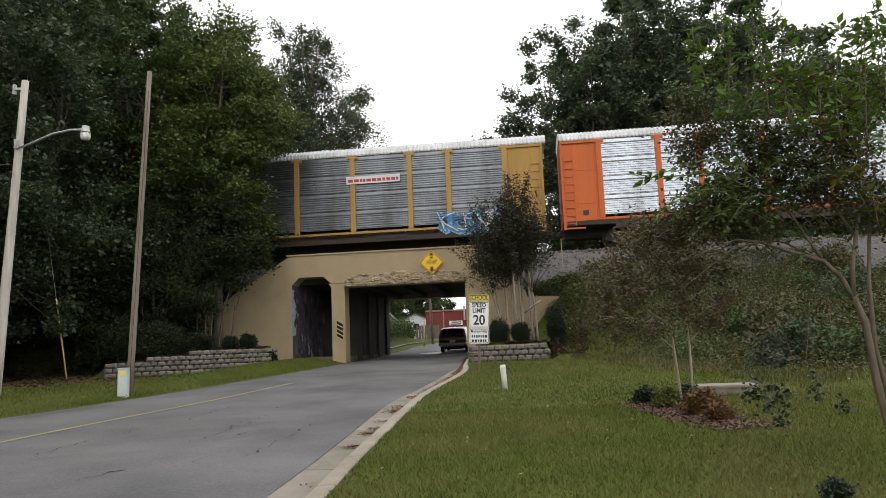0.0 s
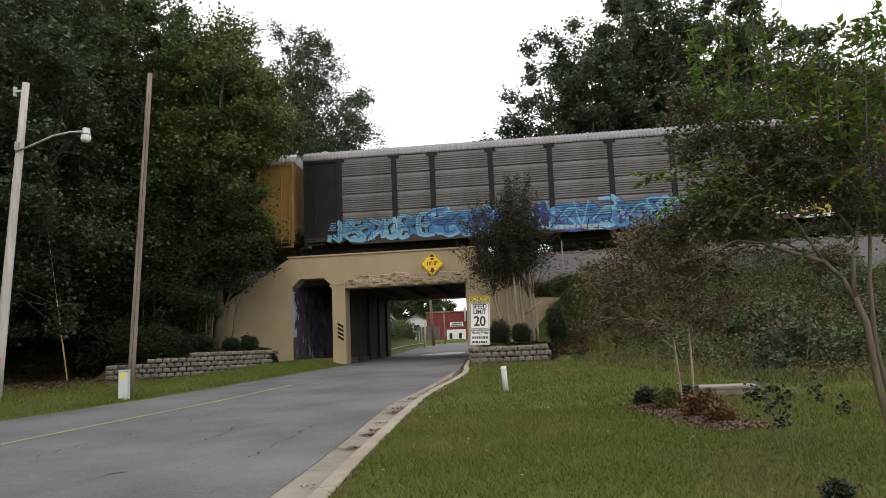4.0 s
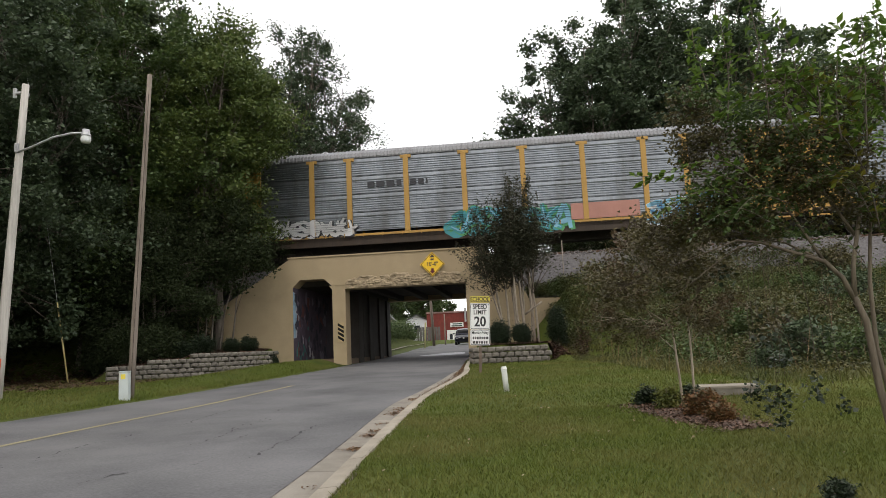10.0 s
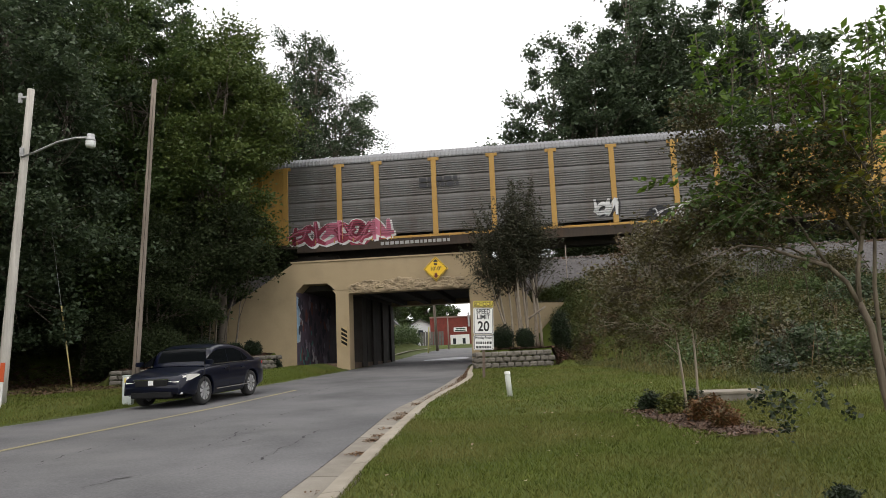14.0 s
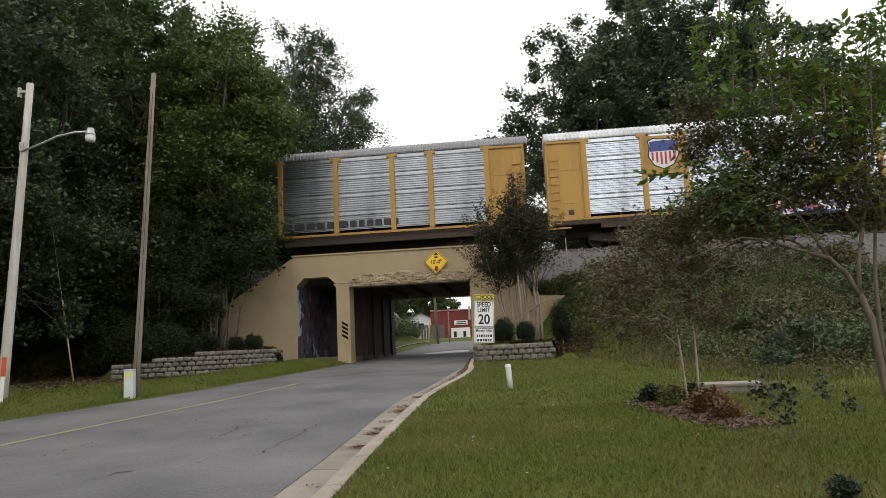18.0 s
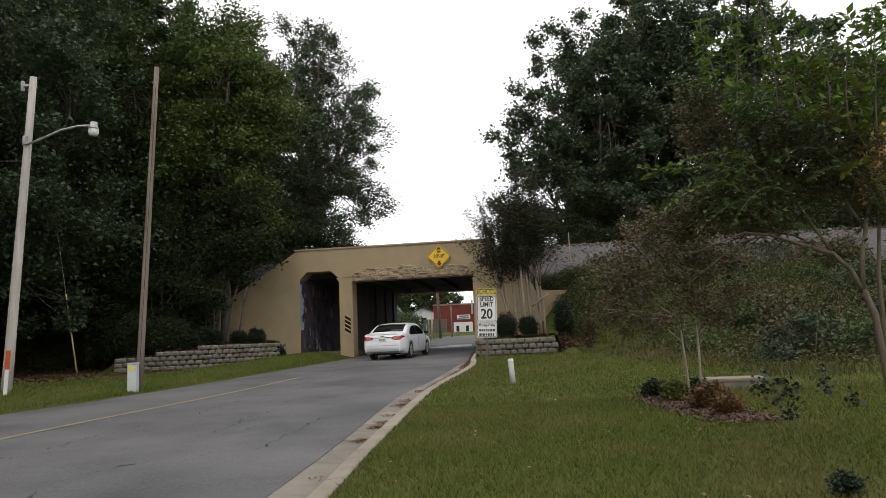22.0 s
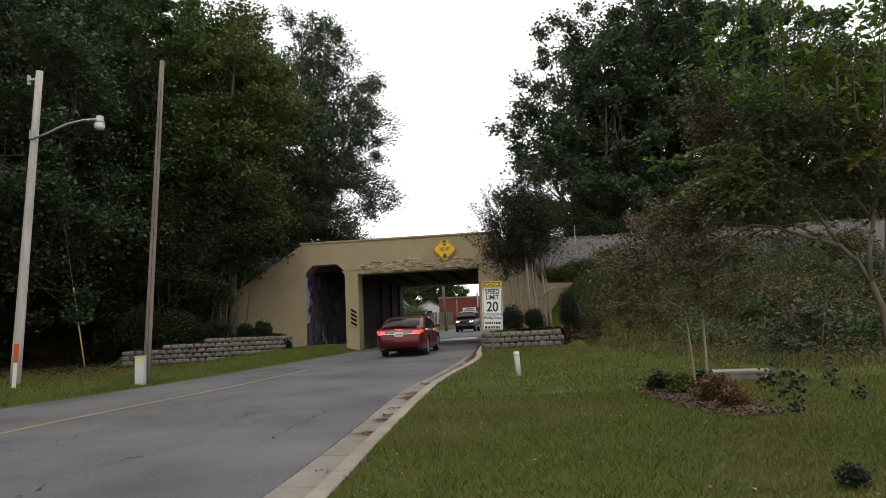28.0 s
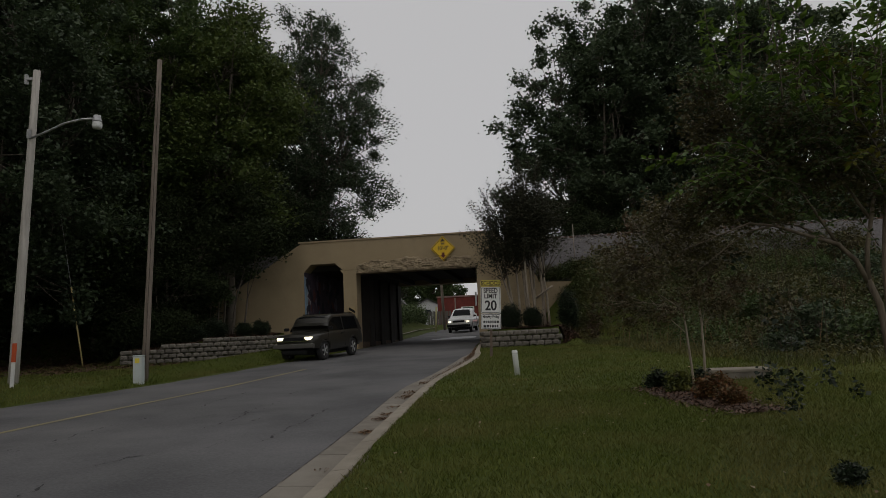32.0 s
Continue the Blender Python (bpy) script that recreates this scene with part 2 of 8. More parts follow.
def box(bm, x0, x1, y0, y1, z0, z1, bev=0.0):
    r = bmesh.ops.create_cube(bm, size=1.0, matrix=Matrix.Translation(((x0 + x1) / 2, (y0 + y1) / 2, (z0 + z1) / 2)) @ Matrix.Diagonal((x1 - x0, y1 - y0, z1 - z0, 1)))
    if bev:
        bmesh.ops.bevel(bm, geom=list({e for v in r["verts"] for e in v.link_edges}), offset=bev, segments=2, affect="EDGES", profile=0.7)
    return bm


def boxes(*rows, bev=0.0):
    bm = bmesh.new()
    for r in rows:
        box(bm, *r, bev=bev)
    return bm


def cyl(bm, r0, r1, h, m=None, seg=12):
    bmesh.ops.create_cone(bm, cap_ends=True, segments=seg, radius1=r0, radius2=r1, depth=h, matrix=(m or Matrix()) @ Matrix.Translation((0, 0, h / 2)))
    return bm


def tube(points, radii, seg=6):
    """Vertices and faces of a tapered tube along points."""
    verts, faces = [], []
    pts = [Vector(p) for p in points]
    for i, p in enumerate(pts):
        d = (pts[min(i + 1, len(pts) - 1)] - pts[max(i - 1, 0)]).normalized()
        a = d.orthogonal().normalized() if abs(d.z) > 0.95 else d.cross(Vector((0, 0, 1))).normalized()
        b = d.cross(a)
        for k in range(seg):
            w = 2 * math.pi * k / seg
            verts.append(p + (a * math.cos(w) + b * math.sin(w)) * radii[i])
    for i in range(len(pts) - 1):
        for k in range(seg):
            k2 = (k + 1) % seg
            faces.append((i * seg + k, i * seg + k2, (i + 1) * seg + k2, (i + 1) * seg + k))
    faces.append(tuple(range(seg))[::-1])
    faces.append(tuple((len(pts) - 1) * seg + k for k in range(seg)))
    return verts, faces


def tubes(name, rows, material, seg=6):
    verts, faces = [], []
    for pts, radii in rows:
        v, f = tube(pts, radii, seg)
        o = len(verts)
        verts += v
        faces += [tuple(i + o for i in q) for q in f]
    return mesh_of(name, verts, faces, material, True)


def prism(bm, outline, y0, y1):
    """An upright plate: its outline in x and z, between two y."""
    a = [bm.verts.new((x, y0, z)) for x, z in outline]
    b = [bm.verts.new((x, y1, z)) for x, z in outline]
    n = len(a)
    bm.faces.new(a)
    bm.faces.new(b[::-1])
    for i in range(n):
        bm.faces.new((a[i], b[i], b[(i + 1) % n], a[(i + 1) % n])[::-1])
    bmesh.ops.recalc_face_normals(bm, faces=bm.faces)
    return bm


def text_mesh(text, size, material, align="CENTER", extrude=0.002):
    """Writing as a mesh in x and y, about its own middle."""
    cu = bpy.data.curves.new("writing", "FONT")
    cu.body, cu.size, cu.align_x, cu.align_y, cu.extrude, cu.offset = text, size, align, "CENTER", extrude, size * 0.022
    ob = bpy.data.objects.new("writing", cu)
    scene.collection.objects.link(ob)
    me = bpy.data.meshes.new_from_object(ob.evaluated_get(bpy.context.evaluated_depsgraph_get()))
    bpy.data.objects.remove(ob)
    me.materials.clear()
    me.materials.append(material)
    return me


# the track's and the bridge's own directions: u along the rails to the east, v across them, away from the lawn
TURN = radians(6.62)
SIZE = 1.08  # one bridge unit in metres
BRIDGE = Matrix.Translation((-2.7, 35.08, -0.124)) @ Matrix.Rotation(-TURN, 4, "Z") @ Matrix.Scale(SIZE, 4)
CT, ST = math.cos(TURN), math.sin(TURN)


def to_uv(x, y):
    dx, dy = (x + 2.7) / SIZE, (y - 35.08) / SIZE
    return dx * CT - dy * ST, dx * ST + dy * CT


def from_uv(u, v):
    return -2.7 + (u * CT + v * ST) * SIZE, 35.08 + (v * CT - u * ST) * SIZE


def lerp_at(rows, y):
    """Value at y along rows of (y, value)."""
    if y <= rows[0][0]:
        return rows[0][1]
    for a, b in zip(rows, rows[1:]):
        if y <= b[0]:
            return a[1] + (b[1] - a[1]) * (y - a[0]) / (b[0] - a[0])
    return rows[-1][1]


def smooth01(t):
    t = min(max(t, 0.0), 1.0)
    return t * t * (3 - 2 * t)


SLOPE = ((-400, -1.1), (-30, -0.9), (0, 0.0), (32, 0.96), (38, 1.10), (45, 1.24), (60, 1.75), (80, 2.2), (110, 2.5), (800, 2.6))


def road_z(y):
    """The road climbs to the bridge and goes on nearly level behind it."""
    return lerp_at(SLOPE, y)

# ------------------------------------------------------------ road and ground
# y, left edge of the asphalt, yellow line
ROAD_WEST = ((-260, -84, -80.6), (-120, -45, -41.6), (-40, -23.5, -20.1), (-15, -17.0, -13.6), (-4, -14.2, -10.9), (2, -12.7, -9.5), (6.5, -11.55, -8.4),
            (8.4, -11.1, -7.95), (10.8, -10.5, -7.32), (13, -9.95, -6.85), (15.8, -9.2, -6.15), (18.0, -8.4, -5.6), (20.7, -7.55, -5.1), (22.6, -7.1, -4.75),
            (24.2, -6.75, -4.5), (27.4, -6.05, -3.95), (30.3, -5.45, -2.9), (32.6, -5.0, -2.2), (35.2, -4.65, -1.7), (40, -4.2, -1.0), (46.5, -3.6, -0.4),
            (52, -3.0, 0.1), (60, -2.4, 0.8), (70, -1.4, 2.2), (80, -0.1, 4.5), (86, 5, 11), (92, 16, 24), (100, 40, 50), (130, 150, 160))
# y, right edge of the asphalt, back of the curb
ROAD_EAST = ((-260, -77.2, -76.3), (-120, -38.2, -37.3), (-40, -16.0, -14.9), (-15, -8.0, -6.6), (-4, -3.6, -2.55), (2, -2.35, -1.5), (6.5, -1.82, -1.10),
            (8.4, -1.66, -1.00), (10.8, -1.50, -0.84), (13, -1.38, -0.69), (15.8, -1.18, -0.44), (18.0, -0.80, -0.13), (20.7, -0.43, 0.30), (22.6, -0.18, 0.54),
            (24.2, -0.01, 0.68), (27.4, 0.4, 0.74), (30.3, 0.58, 0.88), (32.6, 0.68, 0.96), (35.2, 0.85, 1.0), (40, 1.55, 1.65), (46.5, 4.6, 5.0),
            (52, 6.6, 7.0), (60, 8.6, 9.1), (70, 11.0, 11.5), (80, 15.0, 15.5), (86, 23, 23.6), (92, 37, 38), (100, 60, 61), (130, 170, 171))


def smooth_column(table, k):
    """A gentle curve through one column of the road's table (monotone in y)."""
    ys = np.array([r[0] for r in table], float)
    xs = np.array([r[k] for r in table], float)
    m = np.gradient(xs, ys).tolist()
    xs, ys = xs.tolist(), ys.tolist()
    last = len(ys) - 2

    def at(y):
        i = 0
        while i < last and ys[i + 1] < y:
            i += 1
        h = ys[i + 1] - ys[i]
        t = (y - ys[i]) / h
        return (2 * t**3 - 3 * t**2 + 1) * xs[i] + (t**3 - 2 * t**2 + t) * h * m[i] + (3 * t**2 - 2 * t**3) * xs[i + 1] + (t**3 - t**2) * h * m[i + 1]
    return at


left_x, centre_x = smooth_column(ROAD_WEST, 1), smooth_column(ROAD_WEST, 2)
right_x, curb_x = smooth_column(ROAD_EAST, 1), smooth_column(ROAD_EAST, 2)
FOOT = ((-200, 30), (-60, 30), (-12, 31), (3.6, 32.5), (5.4, 29.5), (7.2, 22), (9, 17.5), (14, 15.5), (40, 14), (300, -20))
WEED_FOOT = ((4.7, 33.0), (5.2, 26.5), (5.6, 21.0), (6.2, 17.6), (7.2, 15.8), (9, 14.9), (14, 14.4), (40, 13.8))
WALL_WEST = ((-13.3, 28.75), (-11.8, 29.2), (-10.3, 29.9), (-8.9, 31.2), (-7.5, 32.8))
WALL_EAST = ((1.0, 29.53), (4.0, 29.6))


def behind_west_wall(x, y):
    """Metres behind the western garden wall, or a negative number before it."""
    if x < -14.0 or x > -8.4:
        return -9.0
    return y - lerp_at(WALL_WEST, x)


def ground_z(x, y):
    """Height of the ground: lawn and verge by the road, the railway's bank across, open land behind it."""
    u, v = to_uv(x, y)
    z = road_z(y)
    on_road = False
    if -300 < y < 128:
        lx, cx = left_x(y), curb_x(y)
        if x < lx:
            z += (0.20 + 0.20 * smooth01((y - 21) / 9)) * smooth01((lx - x - 0.1) / 1.8) + 0.04 * smooth01((lx - x - 4) / 6)
            z -= 0.40 * smooth01((y - 21) / 9) * (1 - smooth01((y - 36) / 4)) * smooth01((lx - x - 1.2) / 2.8)
            if y > 46:
                z += (0.8 * smooth01((lx - x - 1.8) / 1.6) + 0.5 * smooth01((lx - x - 4) / 8)) * smooth01((y - 46) / 3) * (1 - smooth01((y - 74) / 5))
        elif x > cx - 0.02:
            z += (0.125 + 0.10 * smooth01((x - cx - 2) / 8)) * (1 - smooth01((y - 25) / 4) * 0.6)
        else:
            z -= 0.12 if x < right_x(y) - 0.4 else 0.06
            on_road = True
    if on_road or (-4.59 < u < 3.60 and -0.9 < v < 11.5):
        return z - (0.5 if v > 0.1 and u < -2.1 else 0.0)
    back = 1 - smooth01((v - 9.8) / 5.0)
    if v > 9.5:
        # west of the road the bank runs out behind the bridge
        back *= smooth01((abs(u + 0.5) - 4.2) / 3.0)
    if u < 0:
        if v < 0.3:
            w = behind_west_wall(x, y)
            if w > 0.36:
                z = max(z, (1.42 + 0.18 * smooth01((x + 12.2) / 0.5) + 0.17 * smooth01((x + 10.9) / 0.5) - 0.5 * smooth01((-13.2 - x) / 0.8)) + 0.05 * w)
            if u < -11:
                z += 2.3 * smooth01((v + 5) / 5.3) * smooth01((-11 - u) / 4)
            return z
        floor = 3.5 if u < -8.4 else 3.5 + (u + 8.4) * 0.66
        rise = smooth01((v - 0.35) / 1.6)
        return z + (floor + (5.3 - floor) * rise - z) * back
    if 3.60 <= u < 8.3:
        if v > 0.28:
            floor = 5.9 - (u - 4.3) * 1.16 if u < 6.05 else 3.66
            rise = smooth01((v - 0.4) / 1.5)
            return z + (min(floor, 5.2) + (5.3 - min(floor, 5.2)) * rise - z) * back
        if 1.32 < x:
            target = 1.66 - 0.5 * smooth01((x - 4.1) / 1.4) + 0.9 * smooth01((x - 5) / 1.5) * smooth01((v + 3) / 3)
            up = 1.0 if y > 29.93 and x < 4.15 else 0.0
            if x >= 4.15:
                up = smooth01((y - 28.3) / 2.6) * max(smooth01((x - 4.1) / 0.5), smooth01((y - 31.0) / 0.6))
            z += max(target - z, 0.0) * up
        if u < 5.4:
            return z
    fv = to_uv(x, lerp_at(FOOT, x))[1]
    t = min(max((v - fv) / (0.3 - fv), 0.0), 1.0)
    rise = (0.22 * t + 0.78 * t * t) * (smooth01((u - 5.4) / 2.6) if v < 0.28 else 1.0)
    z = z + (4.3 + 1.0 * smooth01((v - 0.3) / 1.7) - z) * rise * back
    if 0.02 < rise:
        z += 0.10 * noise.noise((x * 0.6, y * 0.6, 0)) * min(1, rise * 6)
    return z


def axis_steps(stops):
    out = []
    for (a, s), (b, _) in zip(stops, stops[1:]):
        n = max(1, round((b - a) / s))
        out += [a + (b - a) * i / n for i in range(n)]
    return out + [stops[-1][0]]


def build_ground():
    us = axis_steps(((-1800, 300), (-600, 60), (-120, 10), (-40, 2.0), (-16, 0.25), (-4.39, 0.13), (3.44, 0.14), (8, 0.4), (18, 1.0), (40, 10), (120, 60), (600, 300), (1800, 1)))
    vs = axis_steps(((-1800, 300), (-600, 60), (-120, 8), (-40, 0.8), (-34, 0.5), (-8, 0.2), (1, 0.4), (14, 1.0), (30, 4), (90, 30), (300, 150), (1800, 1)))
    # doubled lines where the bank is cut by the subway's walls
    us = sorted(us + [-4.60, -4.58, 3.59, 3.61])
    verts = []
    for v in vs:
        for u in us:
            x, y = from_uv(u, v)
            verts.append((x, y, ground_z(x, y)))
    n = len(us)
    faces = [(j * n + i, j * n + i + 1, (j + 1) * n + i + 1, (j + 1) * n + i) for j in range(len(vs) - 1) for i in range(n - 1)]
    g = put("ground", mesh_of("ground", verts, faces, GRASS, True))
    tagged(g, "mown green lawn with dry patches and a grassy railway bank", "ground", kind="structure")


def strip(name, ya, yb, step, fa, fb, za, zb, material, across=1):
    """A sheet that follows the road between two lines."""
    ys = [ya + (yb - ya) * i / max(1, round((yb - ya) / step)) for i in range(max(1, round((yb - ya) / step)) + 1)]
    verts, faces = [], []
    for y in ys:
        a, b = fa(y), fb(y)
        for k in range(across + 1):
            t = k / across
            verts.append((a + (b - a) * t, y, road_z(y) + za + (zb - za) * t))
    w = across + 1
    for j in range(len(ys) - 1):
        for k in range(across):
            faces.append((j * w + k, j * w + k + 1, (j + 1) * w + k + 1, (j + 1) * w + k))
    return mesh_of(name, verts, faces, material, True)


def build_road():
    me = strip("road", -250, 128, 0.5, lambda y: left_x(y) - 0.25, lambda y: right_x(y) + 0.02, 0.0, 0.0, ASPHALT, 6)
    tagged(put("road", me), "worn grey asphalt road with fine cracks", "road", kind="structure")
    line = put("yellow_line", strip("yellow_line", -240, 22.6, 0.8, lambda y: centre_x(y) - 0.07, lambda y: centre_x(y) + 0.07, 0.006, 0.006, YELLOW_LINE))
    tagged(line, "faded yellow centre line painted on the road", "road marking", kind="structure")
    # gutter and curb, cast in lengths with open joints
    gut = tagged(new("gutter"), "pale stained concrete gutter beside the road", "gutter", kind="structure")
    kerb = tagged(new("curb"), "raised concrete curb between gutter and lawn", "curb", kind="structure")
    y = -14.0
    while y < 31.0:
        y2 = y + 1.5
        bm = bmesh.new()
        ring = []
        for yy in (y + 0.008, (y + y2) / 2, y2 - 0.008):
            a, c = right_x(yy), curb_x(yy)
            w = min(0.19, (c - a) * 0.4)
            z = road_z(yy)
            ring.append([(a, yy, z + 0.012), (c - w - 0.03, yy, z - 0.01), (c - w - 0.03, yy, z - 0.2), (a, yy, z - 0.2),
                         (c - w - 0.028, yy, z - 0.02), (c - w + 0.01, yy, z + 0.125), (c - 0.02, yy, z + 0.14), (c, yy, z + 0.125), (c, yy, z - 0.2), (c - w - 0.028, yy, z - 0.2)])
        for name, sl, mt, par in (("slab", slice(0, 4), CONCRETE, gut), ("kerbstone", slice(4, 10), CURB, kerb)):
            verts = [p for r in ring for p in r[sl]]
            k = len(ring[0][sl])
            faces = [(j * k + i, j * k + (i + 1) % k, (j + 1) * k + (i + 1) % k, (j + 1) * k + i) for j in range(2) for i in range(k)]
            faces += [tuple(range(k))[::-1], tuple(2 * k + i for i in range(k))]
            put(name, mesh_of(name, verts, faces, mt), par)
        bm.free()
        y = y2


CRACKS = ((-5.86, 10.25, -5.24, 12.77), (-4.97, 13.26, -4.68, 16.29), (-3.76, 12.53, -3.48, 14.24), (-4.09, 8.8, -3.81, 9.19), (-3.2, 9.28, -3.11, 9.82), (-3.27, 11.56, -3.18, 11.97), (-3.5, 15.3, -3.49, 16.06), (-6.6, 8.6, -5.9, 10.1))


def build_cracks():
    """Open cracks that run along and across the road, broken and ragged."""
    rng = random.Random(21)
    rows = CRACKS + ((-4.4, 19, -3.6, 24), (-2.6, 9.5, -2.2, 13), (-5.93, 9.4, -5.5, 10.75), (-4.31, 8.3, -3.7, 9.2), (-3.82, 11.0, -3.35, 14.1), (-4.2, 6.9, -4.28, 7.6))
    for x0, y0, x1, y1 in rows:
        n = max(12, int(math.hypot(x1 - x0, y1 - y0) * 14))
        w = rng.uniform(0.016, 0.026)
        verts, dx = [], 0.0
        for i in range(n + 1):
            t = i / n
            dx = dx * 0.75 + rng.uniform(-0.045, 0.045)
            x, y = x0 + (x1 - x0) * t + dx, y0 + (y1 - y0) * t + rng.uniform(-0.02, 0.02)
            k = w * rng.choice((0.25, 0.6, 0.9, 1.3)) * min(1, i * 0.4, (n - i) * 0.4)
            verts += [(x - k * 0.5, y - k, road_z(y) + 0.004), (x + k * 0.5, y + k, road_z(y) + 0.004)]
        faces = [(2 * i, 2 * i + 1, 2 * i + 3, 2 * i + 2) for i in range(n) if rng.random() > 0.22]
        tagged(put("road_crack", mesh_of("road_crack", verts, faces, CRACK)), "thin dark crack in the asphalt", "road crack", kind="structure")
    # dark open joint between asphalt and gutter
    me = strip("road_joint", -12, 29, 0.09, lambda y: right_x(y) - 0.014 - 0.016 * noise.noise((y * 4.0, 1, 0)) - 0.012 * noise.noise((y * 13.0, 2, 0)), lambda y: right_x(y) + 0.012 + 0.008 * noise.noise((y * 9.0, 3, 0)), 0.005, 0.016, CRACK)
    tagged(put("road_joint", me), "dark open joint between asphalt and gutter", "road joint", kind="structure")


build_ground()
build_road()
build_cracks()

# ------------------------------------------------------------ the railway bridge over the road
def build_bridge():
    """Concrete bridge: parapet and beam, side subway, pier, walls; its own space is u, v, z."""
    br = tagged(new("railway_bridge"), "low tan-painted concrete railway bridge with a spalled beam over the road", "bridge", kind="structure")
    br.matrix_basis = BRIDGE
    D = 10.7
    base = 0.6
    # front beam and parapet
    bm = bmesh.new()
    prism(bm, [(-4.51, 4.95), (-4.0, 4.95), (-2.95, 4.95), (-2.58, 4.62), (-1.98, 4.62), (-1.98, 4.72), (3.43, 4.72), (4.3, 4.72), (4.3, 5.93), (-4.51, 5.93)], 0, 0.9)
    part("beam", bm, PAINTED, br)
    bm = bmesh.new()
    prism(bm, [(-4.62, 5.934), (4.4, 5.934), (4.4, 6.0), (-4.62, 6.0)], -0.05, 0.32)
    part("coping", bm, PAINTED, br)
    # jamb on the west side of the foot subway
    part("jamb", prism(bmesh.new(), [(-4.51, base), (-4.39, base), (-4.39, 4.62), (-4.05, 4.948), (-4.51, 4.948)], 0.0, 0.9), PAINTED, br)
    # pier with chamfered head
    part("pier", prism(bmesh.new(), [(-2.58, base), (-1.98, base), (-1.98, 4.40), (-1.90, 4.62), (-2.72, 4.62), (-2.58, 4.45)], 0.03, 0.85), PAINTED, br)
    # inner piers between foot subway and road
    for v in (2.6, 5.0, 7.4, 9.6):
        part("pier", prism(bmesh.new(), [(-2.56, base), (-2.0, base), (-2.0, 4.5), (-2.56, 4.5)], v, v + 0.9), SOOT_SHADE, br, "sooty inner pier with tunnel shade in its colour")
    part("curtain_wall", boxes((-2.5, -2.1, 4.0, D - 0.1, base, 4.49)), SOOT_SHADE, br, "stained curtain wall between piers, coloured dark for tunnel shade")
    part("pier_cap", boxes((-2.6, -1.95, 0.9, D, 4.5, 4.95), bev=0.02), SOOT_SHADE, br, "stained cap beam, coloured dark for tunnel shade")
    # east abutment
    part("abutment", boxes((3.43, 4.3, 0.0, D, base, 4.716), bev=0.015), PAINTED, br)
    part("abutment", boxes((-5.2, -4.392, 0.12, D, base, 4.94)), PAINTED, br)
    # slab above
    part("deck_slab", boxes((-4.39, 3.43, 0.9, D - 0.9, 4.70, 5.5)), SOOT_SHADE, br, "underside of the bridge deck, coloured dark for its shade")
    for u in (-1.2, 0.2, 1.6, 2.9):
        part("girder", boxes((u - 0.18, u + 0.18, 0.92, D - 0.92, 4.46, 4.698), bev=0.01), SOOT_SHADE, br)
    part("beam", prism(bmesh.new(), [(-4.5, 4.45), (4.3, 4.45), (4.3, 5.93), (-4.5, 5.93)], D - 0.9, D), PAINTED, br)
    # broken lower edge of the front beam: a rough, uneven face of bare concrete with ragged edges
    nu, nz = 130, 14
    verts = []
    for j in range(nz + 1):
        for i in range(nu + 1):
            u = -1.97 + 5.25 * i / nu
            top = 5.02 + 0.12 * noise.noise((u * 1.1, 0, 0)) + 0.05 * noise.noise((u * 5.0, 2, 0)) - 0.30 * smooth01((abs(u - 0.65) - 1.5) / 1.3) * (0.6 if u < 0 else 0.5)
            bot = 4.44 + 0.03 * noise.noise((u * 6, 5, 0))
            z = bot + (top - bot) * j / nz
            ledge = math.floor((z + 0.06 * noise.noise((u * 1.5, 9, 0))) / 0.14) * 0.14
            rough = noise.noise((u * 3.2, ledge * 7, 1)) * 0.085 + noise.noise((u * 11, z * 14, 4)) * 0.04
            edge = min(1.0, j / 2.0, (nz - j) / 1.5, i / 3.0, (nu - i) / 3.0)
            verts.append((u, 0.012 - (0.045 + 0.75 * rough) * edge, z))
    faces = [(j * (nu + 1) + i, j * (nu + 1) + i + 1, (j + 1) * (nu + 1) + i + 1, (j + 1) * (nu + 1) + i) for j in range(nz) for i in range(nu)]
    put("spalled_face", mesh_of("spalled_face", verts, faces, BROKEN), br, label="rough spalled concrete on the beam")
    part("beam_soffit", boxes((-1.97, 3.42, 0.02, 0.88, 4.45, 4.72)), BROKEN, br, "bare concrete underside of the beam")
    # wing walls
    part("wing_wall", prism(bmesh.new(), [(-12.6, base), (-4.515, base), (-4.515, 5.93), (-8.35, 3.55), (-12.6, 3.5)], 0.02, 0.5), PAINTED, br)
    part("wing_wall", prism(bmesh.new(), [(4.305, base), (8.4, base), (8.4, 3.54), (6.12, 3.62), (6.04, 3.86), (4.7, 5.50), (4.305, 5.93)], 0.02, 0.5), PAINTED, br)
    # floor of the foot subway
    part("footway", boxes((-4.388, -2.06, 0.06, D, base, 1.37)), EARTH, br, "dirty concrete footway")
    # the painted wall of the foot subway: a thin coat of colours on its west side
    rng = random.Random(8)
    tones = [mat("mural_" + k, c, tuple(q * 0.6 for q in c), 0.8, scale=2.2, fine=9, bump=0.05, stain=(0.04, 0.035, 0.045), stain_scale=1.6, stain_amt=0.5) for k, c in
             (("violet", (0.125, 0.095, 0.13)), ("sky", (0.42, 0.58, 0.72)), ("navy", (0.05, 0.048, 0.07)), ("teal", (0.08, 0.26, 0.23)), ("white", (0.60, 0.59, 0.61)), ("brick", (0.22, 0.085, 0.075)), ("mauve", (0.28, 0.24, 0.31)))]
    verts, faces, mi = [], [], []

    def patch(pts, x, k):
        o = len(verts)
        verts.extend((x, v, z) for v, z in pts)
        faces.append(tuple(range(o, o + len(pts))))
        mi.append(k)

